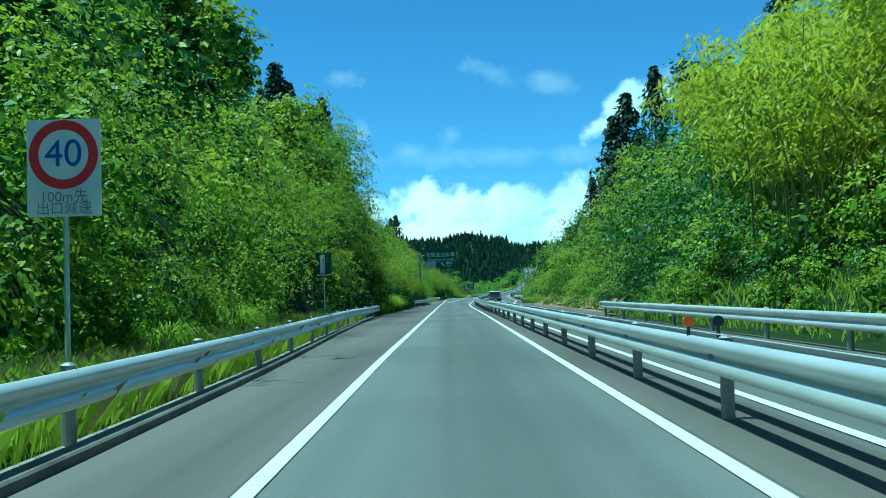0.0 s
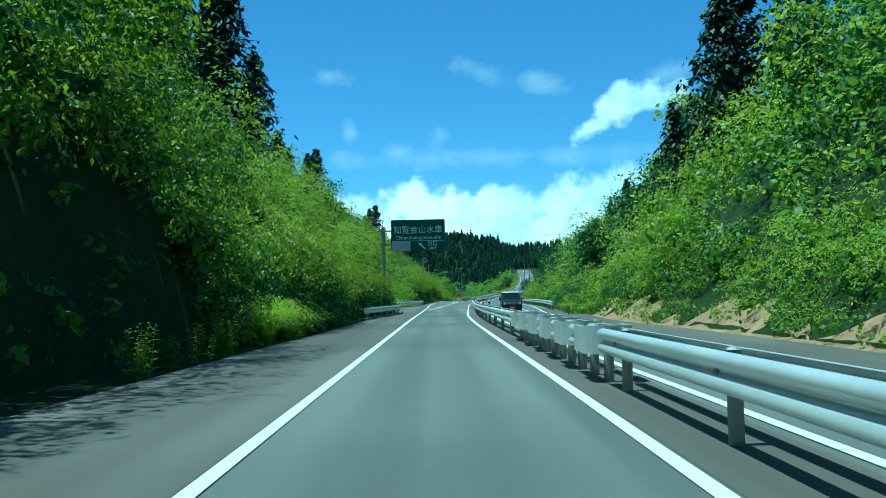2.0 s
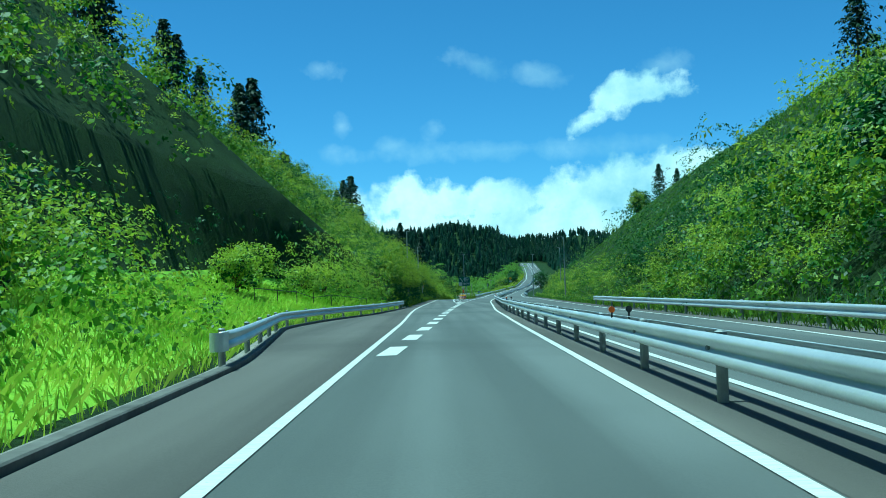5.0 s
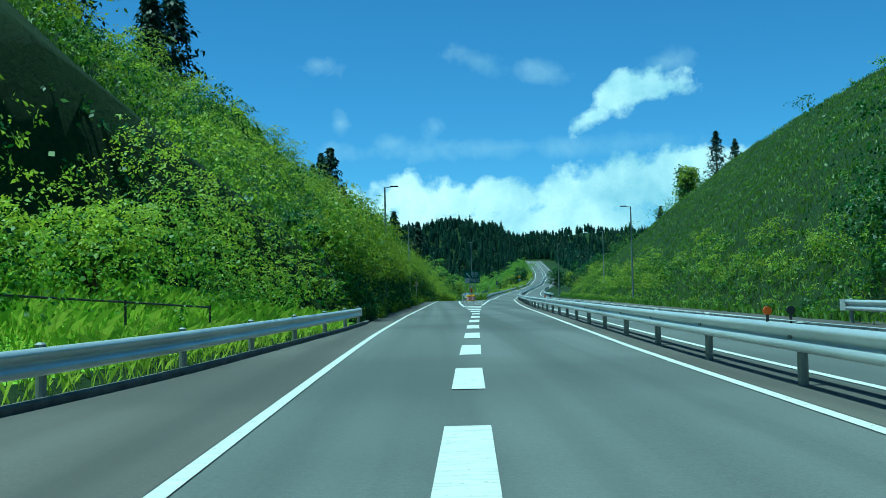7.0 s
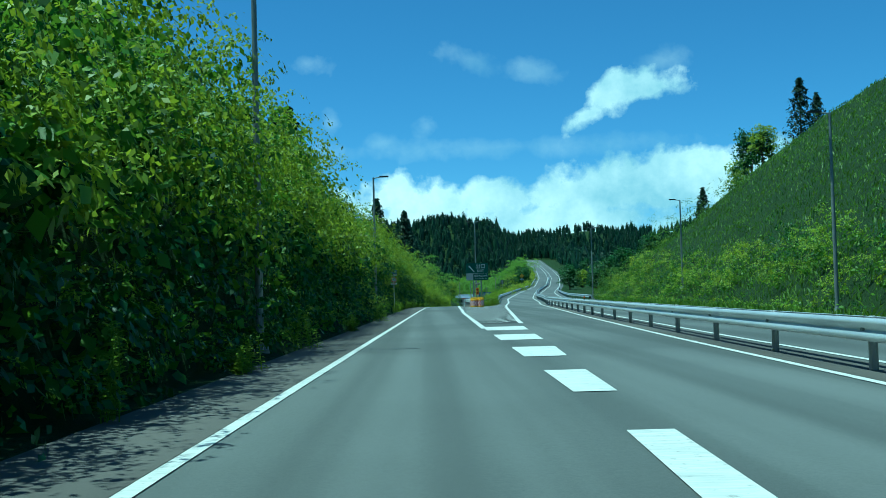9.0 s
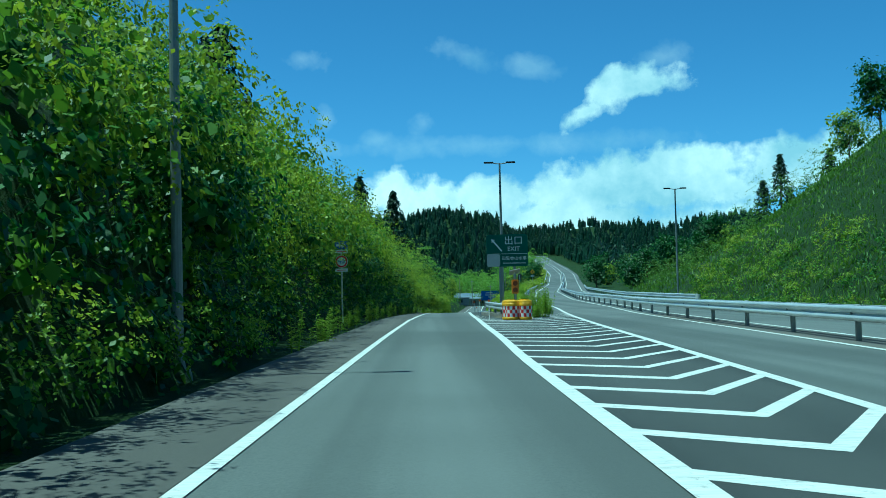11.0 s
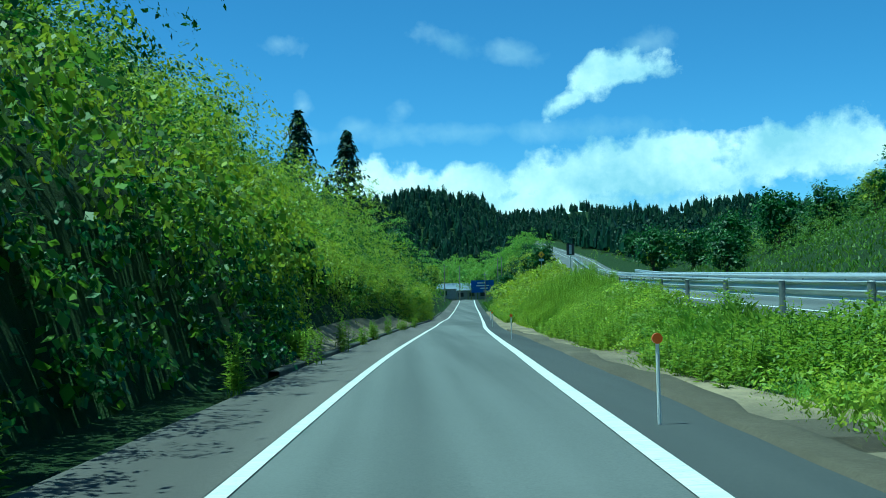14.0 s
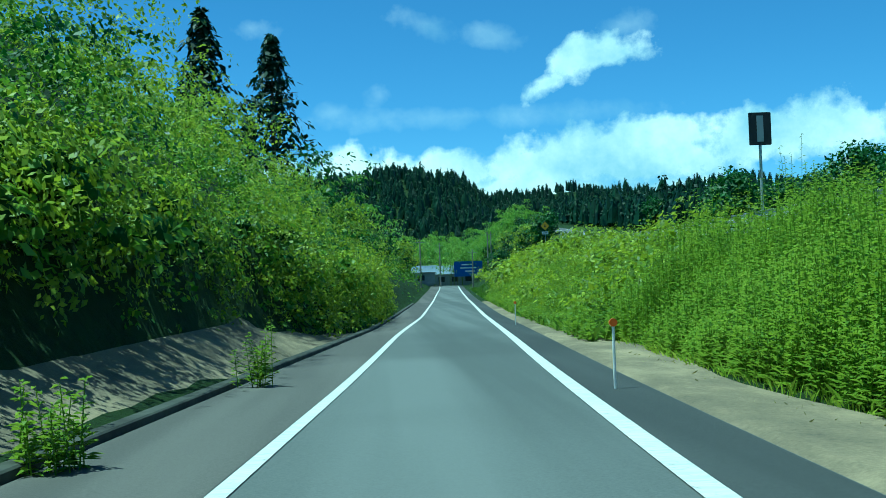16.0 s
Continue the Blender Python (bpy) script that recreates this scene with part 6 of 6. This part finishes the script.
def build_flasher():
    t = thing("warning_flasher", pose(5.98, 371.0, float(MAIN_Z(371.0))), "orange two-lamp warning flasher with a solar panel", "warning light")
    bm = bmesh.new()
    tube(bm, (0, 0, -0.2), (0, 0, 2.2), 0.03, sides=10)
    part("post", bm, STEEL, t)
    bm = bmesh.new()
    box(bm, 0.33, 0.2, 0.68, 0, -0.1, 1.52, 0.03)
    part("lamp_box", bm, ORANGE, t)
    for z in (1.36, 1.68):
        bm = disc(0.115, -0.205, 0, z)
        part("lamp_lens", bm, plain("dark_amber_lens", (0.2, 0.05, 0.01), 0.2), t)
        bm = bmesh.new()
        for i in range(9):
            a0, a1 = math.pi * (i / 9), math.pi * ((i + 1) / 9)
            q = [(0.13 * math.cos(a), z + 0.13 * math.sin(a)) for a in (a0, a1)]
            v = [bm.verts.new((q[0][0], -0.2, q[0][1])), bm.verts.new((q[1][0], -0.2, q[1][1])), bm.verts.new((q[1][0], -0.32, q[1][1])), bm.verts.new((q[0][0], -0.32, q[0][1]))]
            bm.faces.new(v)
        part("visor", bm, ORANGE, t)
    bm = bmesh.new()
    box(bm, 0.52, 0.36, 0.04, 0, 0, 2.24, 0.005, Matrix.Rotation(radians(-35), 4, "X") @ Matrix.Rotation(radians(-12), 4, "Y"))
    part("solar_panel", bm, plain("solar_panel_back", (0.3, 0.3, 0.27), 0.6), t)
    for x in (-0.24, 0.22):
        bm = bmesh.new()
        tube(bm, (x, 0.1, 2.3), (x, 0.1, 2.52), 0.006, sides=6)
        part("bird_spike", bm, STEEL, t)


build_flasher()


def build_delineators():
    def one(x, y):
        t = thing("delineator", pose(x, y, float(both_z(y))), "thin white post with an orange reflector", "delineator", "delineator posts")
        bm = bmesh.new()
        tube(bm, (0, 0, -0.1), (0, 0, 0.84), 0.02, sides=8)
        part("post", bm, WHITE_SIGN, t)
        bm = bmesh.new()
        tube(bm, (0, -0.02, 0.88), (0, 0.02, 0.88), 0.055, sides=16)
        part("reflector", bm, REFLECT, t)
        return t
    first = one(4.61, 369.56)
    for x, y in ((4.95, 384.4), (5.92, 412.5), (7.32, 441.83), (9.02, 471.29), (11.2, 500)):
        copy_thing(first, pose(x, y, float(both_z(y))))

    def pair(y):
        c = MAIN_R(y) + 0.69
        for dx, mat in ((-0.16, REFLECT), (0.16, DARK)):
            t = thing("rail_reflector", pose(c + dx, y, float(MAIN_Z(y)) + 0.79), "round reflector on a short stalk on the median guardrail", "reflector", "rail reflectors")
            bm = bmesh.new()
            tube(bm, (0, 0, -0.03), (0, 0, 0.1), 0.02, sides=8)
            part("stalk", bm, DARK, t)
            bm = bmesh.new()
            tube(bm, (0, -0.015, 0.15), (0, 0.015, 0.15), 0.06, sides=16)
            part("reflector", bm, mat, t)
    for y in (11.8, 64, 116, 168, 220, 272, 324):
        pair(y)


build_delineators()


def build_lane_sign(x, y, zc, w, h, turn=0.0, back=False):
    zg = float(ground_z(x, y))
    t = thing("lane_sign", pose(x, y, zg, 0, 0, turn), "dark back of a small board on a slim post" if back else "green board with white lane arrows on a post", "road sign")
    z = zc - zg
    part("panel", plate(w, h, 0.03, 0.03, 0, z), DARK if back else GREEN_SIGN, t)
    if not back:
        part("lane_mark", plate(w * 0.3, h * 0.78, 0.02, 0.003, -0.06, z, -0.004), WHITE_SIGN, t)
        for k in range(4):
            bar(t, 0.03, h * 0.12, w * 0.02, z - h * 0.28 + k * h * 0.19, GREEN_SIGN, "lane_dash_mark", -0.008)
        bar(t, w * 0.9, 0.05, 0, z - h * 0.46, WHITE_SIGN)
    else:
        bar(t, w * 0.3, h * 0.8, 0, z, GREY_SIGN, "rib", -0.006)
    bm = bmesh.new()
    tube(bm, (0, 0.05, -0.3), (0, 0.05, z + h * 0.4), 0.04, sides=10)
    part("post", bm, STEEL, t)


build_lane_sign(-6.3, 54.0, 2.95, 0.78, 1.15)
build_lane_sign(16.5, 486.4, 3.35, 0.62, 0.9, 0, True)


def build_cover_plate():
    t = thing("drain_cover", pose(6.4, 405.0, float(ground_z(6.4, 405.0)) + 0.07, 0, 0, -6), "pale steel drain cover on the concrete apron", "drain cover")
    bm = bmesh.new()
    box(bm, 0.92, 2.2, 0.07, 0, 0, 0.05, 0.012)
    part("lid", bm, steel_mat("pale_plate", (0.5, 0.52, 0.52), (0.66, 0.68, 0.68)), t)
    bm = bmesh.new()
    box(bm, 1.02, 2.3, 0.06, 0, 0, 0.0)
    part("rim", bm, CONCRETE, t)


build_cover_plate()


def build_warning_sign(x, y, zc, size):
    zg = float(ground_z(x, y))
    t = thing("warning_sign", pose(x, y, zg), "yellow diamond warning sign above a small white plate on a post", "road sign")
    z, h = zc - zg, size * 0.707
    for name, r, at, mat in (("border", h, 0.0, DARK), ("panel", h * 0.93, -0.012, YELLOW)):
        bm = bmesh.new()
        front = [bm.verts.new((dx * r, at, z + dz * r)) for dx, dz in ((0, -1), (1, 0), (0, 1), (-1, 0))]
        back = [bm.verts.new((v.co.x, at + 0.02, v.co.z)) for v in front]
        bm.faces.new(front)
        bm.faces.new(list(reversed(back)))
        for i in range(4):
            bm.faces.new((front[i], back[i], back[(i + 1) % 4], front[(i + 1) % 4]))
        part(name, bm, mat, t)
    bar(t, size * 0.34, size * 0.12, 0, z - size * 0.12, DARK, "pictogram", -0.016)
    bar(t, size * 0.14, size * 0.34, 0, z + size * 0.05, DARK, "pictogram", -0.018)
    part("small_plate", plate(size * 0.95, size * 0.42, 0.03, 0.02, 0, z - size * 1.05), WHITE_SIGN, t)
    bar(t, size * 0.7, size * 0.12, 0, z - size * 1.05, DARK, "text_bar")
    bm = bmesh.new()
    tube(bm, (0, 0.06, -0.4), (0, 0.06, z + h * 0.8), 0.045, sides=10)
    part("post", bm, STEEL, t)


build_warning_sign(34.6, 646, 6.9, 1.15)


# ---------------------------------------------------------------- overlapping rail ends of the median opening
def build_median_gate():
    c = lambda y: MAIN_R(y) + 0.69
    for k in range(6):
        y0 = 74.85 + k * 2.92
        g = thing("rail_segment", Matrix(), "short grey steel rail piece with wide rounded end, overlapping the next", "guardrail", "median opening pieces")
        z = MAIN_Z
        near = lambda y: c(y) - 0.22
        far = lambda y: c(y) + 0.22
        beam_mesh("beam", near, y0 + 0.35, y0 + 2.82, z, 0.625, -1, g, 1.0)
        beam_mesh("beam", far, y0 + 0.35, y0 + 2.82, z, 0.625, 1, g, 1.0)
        # rounded end sheet wrapping both beams
        bm = bmesh.new()
        prev = None
        for i in range(13):
            a = math.pi * i / 12
            px, py = c(y0) - 0.36 * math.cos(a), y0 + 0.55 - 0.42 * math.sin(a)
            cur = [bm.verts.new((px, py, z(y0) + h)) for h in (0.42, 0.625, 0.83)]
            if prev:
                for q in range(2):
                    bm.faces.new((prev[q], cur[q], cur[q + 1], prev[q + 1]))
            prev = cur
        ob = part("end_sheet", bm, STEEL, g)
        ob.modifiers.new("sheet", "SOLIDIFY").thickness = 0.006
        for side in (-1, 1):
            bm = bmesh.new()
            box(bm, 0.012, 1.0, 0.4, c(y0) + side * 0.36, y0 + 1.05, z(y0) + 0.625, 0.004)
            part("side_sheet", bm, STEEL, g)
        for dy in (0.45, 1.93):
            bm = bmesh.new()
            tube(bm, (c(y0), y0 + dy, z(y0) - 0.1), (c(y0), y0 + dy, z(y0) + 0.78), 0.075, sides=12)
            part("post", bm, POST, g)
            bm = bmesh.new()
            tube(bm, (c(y0), y0 + dy, z(y0) + 0.78), (c(y0), y0 + dy, z(y0) + 0.815), 0.105, 0.09, 20)
            part("post_cap", bm, STEEL, g)


build_median_gate()


# ---------------------------------------------------------------- oncoming car
def build_car(x, y, turn):
    zg = float(MAIN_Z(y))
    t = thing("car", pose(x, y, zg, 0, 0, turn), "dark grey boxy small car with a pale roof", "car")
    body = steel_mat("car_paint", (0.02, 0.03, 0.035), (0.03, 0.042, 0.047), 0.25, 0.3)
    roofm = plain("car_roof_white", (0.62, 0.66, 0.66), 0.35, 0, 0.04)
    glass = plain("car_glass", (0.012, 0.02, 0.024), 0.06, 0, 0.05)
    chrome = steel_mat("car_chrome", (0.55, 0.57, 0.58), (0.7, 0.72, 0.72), 0.2, 0.9)

    def lofted(rings, name, mat, label=""):
        bm = bmesh.new()
        vs = [[bm.verts.new(p) for p in r] for r in rings]
        for a, b in zip(vs, vs[1:]):
            for i in range(len(a)):
                bm.faces.new((a[i], a[(i + 1) % len(a)], b[(i + 1) % len(b)], b[i]))
        bm.faces.new(list(reversed(vs[0])))
        bm.faces.new(vs[-1])
        bmesh.ops.recalc_face_normals(bm, faces=bm.faces)
        bmesh.ops.bevel(bm, geom=list(bm.edges), offset=0.03, segments=2, affect="EDGES")
        return part(name, bm, mat, t, label)

    def ring(z, w, y0, y1):
        return [(-w, y0, z), (w, y0, z), (w, y1, z), (-w, y1, z)]
    # the nose points to -y
    lofted([ring(0.22, 0.7, -1.62, 1.66), ring(0.55, 0.74, -1.7, 1.7), ring(0.88, 0.73, -1.64, 1.69), ring(0.98, 0.7, -1.52, 1.68)], "body", body)
    lofted([ring(0.98, 0.7, -0.95, 1.66), ring(1.5, 0.62, -0.55, 1.6)], "cabin", body)
    lofted([ring(1.5, 0.63, -0.57, 1.6), ring(1.58, 0.57, -0.42, 1.52)], "roof", roofm, "pale white roof")
    bm = bmesh.new()
    bm.faces.new([bm.verts.new(p) for p in ((-0.6, -0.905, 1.05), (0.6, -0.905, 1.05), (0.55, -0.585, 1.47), (-0.55, -0.585, 1.47))])
    part("windscreen", bm, glass, t)
    for s in (-1, 1):
        for y0, y1 in ((-0.62, 0.2), (0.28, 1.0), (1.08, 1.52)):
            bm = bmesh.new()
            bm.faces.new([bm.verts.new(p) for p in ((s * 0.708, y0 - 0.12 * (y0 < 0), 1.03), (s * 0.708, y1, 1.03), (s * 0.64, y1, 1.44), (s * 0.64, y0 + 0.08 * (y0 < 0), 1.44))])
            part("side_window", bm, glass, t)
        part("headlight", disc(0.11, -1.73, s * 0.55, 0.74), chrome, t, "round chrome headlight")
        bm = bmesh.new()
        box(bm, 0.18, 0.1, 0.13, s * 0.82, -0.75, 1.05, 0.02)
        part("wing_mirror", bm, body, t)
        for y0 in (-1.1, 1.1):
            bm = bmesh.new()
            tube(bm, (s * 0.58, y0, 0.28), (s * 0.73, y0, 0.28), 0.28, sides=22)
            wheel = part("wheel", bm, DARK, t)
            bm = bmesh.new()
            tube(bm, (s * 0.72, y0, 0.28), (s * 0.74, y0, 0.28), 0.17, sides=18)
            part("rim", bm, chrome, wheel)
    for k in range(3):
        bm = bmesh.new()
        box(bm, 0.78, 0.02, 0.025, 0, -1.725, 0.67 + 0.06 * k)
        part("grille_bar", bm, chrome, t)
    bm = bmesh.new()
    box(bm, 0.33, 0.015, 0.165, 0, -1.735, 0.42)
    part("number_plate", bm, YELLOW, t)
    bm = bmesh.new()
    box(bm, 1.36, 0.05, 0.14, 0, -1.71, 0.42, 0.02)
    part("bumper", bm, DARK, t)


build_car(5.45, 140.6, 0)


# ---------------------------------------------------------------- houses at the end of the ramp
def build_house(x, y, w, d, h, roof_mat, wall_mat, label, turn=0.0):
    zg = float(ground_z(x, y))
    t = thing("house", pose(x, y, zg, 0, 0, turn), label, "house", "houses at the end of the ramp")
    bm = bmesh.new()
    box(bm, w, d, h, 0, 0, h / 2)
    part("wall", bm, wall_mat, t)
    bm = bmesh.new()
    e, r = 0.5, 0.28 * d
    pts = [(-w / 2 - e, -d / 2 - e, h), (w / 2 + e, -d / 2 - e, h), (w / 2 + e, d / 2 + e, h), (-w / 2 - e, d / 2 + e, h), (-w / 2 - e, 0, h + r), (w / 2 + e, 0, h + r)]
    v = [bm.verts.new(p) for p in pts]
    for f in ((0, 1, 5, 4), (2, 3, 4, 5), (0, 4, 3), (1, 2, 5), (0, 3, 2, 1)):
        bm.faces.new([v[i] for i in f])
    part("roof", bm, roof_mat, t)
    for k in range(max(1, int(w // 3))):
        wx = -w / 2 + 1.5 + 3 * k
        bm = bmesh.new()
        box(bm, 1.4, 0.08, 1.1, wx, -d / 2 - 0.03, h * 0.55)
        part("window", bm, DARK, t)


ROOF_GREY = plain("grey_blue_metal_roof", (0.2, 0.25, 0.32), 0.5, 0.2)
WALL_PALE = plain("weathered_wall", (0.3, 0.32, 0.32), 0.85)
build_house(21.0, 704, 12.5, 7, 2.6, ROOF_GREY, WALL_PALE, "long grey house with a blue-grey metal roof")
build_house(15.0, 690, 4.5, 5, 2.6, ROOF_GREY, WALL_PALE, "small grey shed beside the ramp")


def build_board():
    zg = float(ground_z(24.3, 688))
    t = thing("blue_board", pose(24.3, 688, zg), "large blue road sign board at the end of the ramp", "road sign")
    part("panel", plate(6.0, 3.2, 0.1, 0.08, 0, 3.6), BLUE_SIGN, t)
    for k, (w, z) in enumerate(((2.2, 4.5), (3.4, 3.8), (2.0, 3.1))):
        bar(t, w, 0.28, 0.3 * (k - 1), z, WHITE_SIGN, "text_bar")
    for x in (-2, 2):
        bm = bmesh.new()
        tube(bm, (x, 0.12, -0.3), (x, 0.12, 5.0), 0.09, sides=10)
        part("post", bm, POLE, t)


build_board()


def build_poles():
    for x, y, h in ((12.5, 640, 8), (17.8, 678, 9), (27.0, 672, 9), (30.5, 700, 9), (22.5, 655, 7), (85, 620, 9), (90, 640, 9), (80, 600, 9)):
        t = thing("utility_pole", pose(x, y, float(ground_z(x, y))), "slim concrete utility pole with a crossarm", "utility pole", "utility poles")
        bm = bmesh.new()
        tube(bm, (0, 0, -0.4), (0, 0, h), 0.16, 0.1, 10)
        part("pole", bm, CONCRETE, t)
        bm = bmesh.new()
        box(bm, 1.6, 0.08, 0.08, 0, 0, h - 0.6)
        part("crossarm", bm, POLE, t)


build_poles()


def build_field_fence():
    t = thing("field_fence", Matrix(), "low dark pipe fence across the meadow", "fence")
    pts = [(-10.2, 211), (-9.3, 214), (-8.5, 217), (-7.8, 220), (-6.9, 223), (-5.9, 227.5), (-5.0, 231.5)]
    last = None
    for i, (x, y) in enumerate(pts):
        z = float(ground_z(x, y))
        bm = bmesh.new()
        tube(bm, (x, y, z - 0.2), (x, y, z + 0.95), 0.028, sides=8)
        part("post", bm, DARK, t)
        top = (x, y, z + 0.9 - (0.3 if i == 3 else 0.0))
        if last:
            bm = bmesh.new()
            tube(bm, last, top, 0.022, sides=8)
            part("rail", bm, DARK, t)
        last = top


build_field_fence()
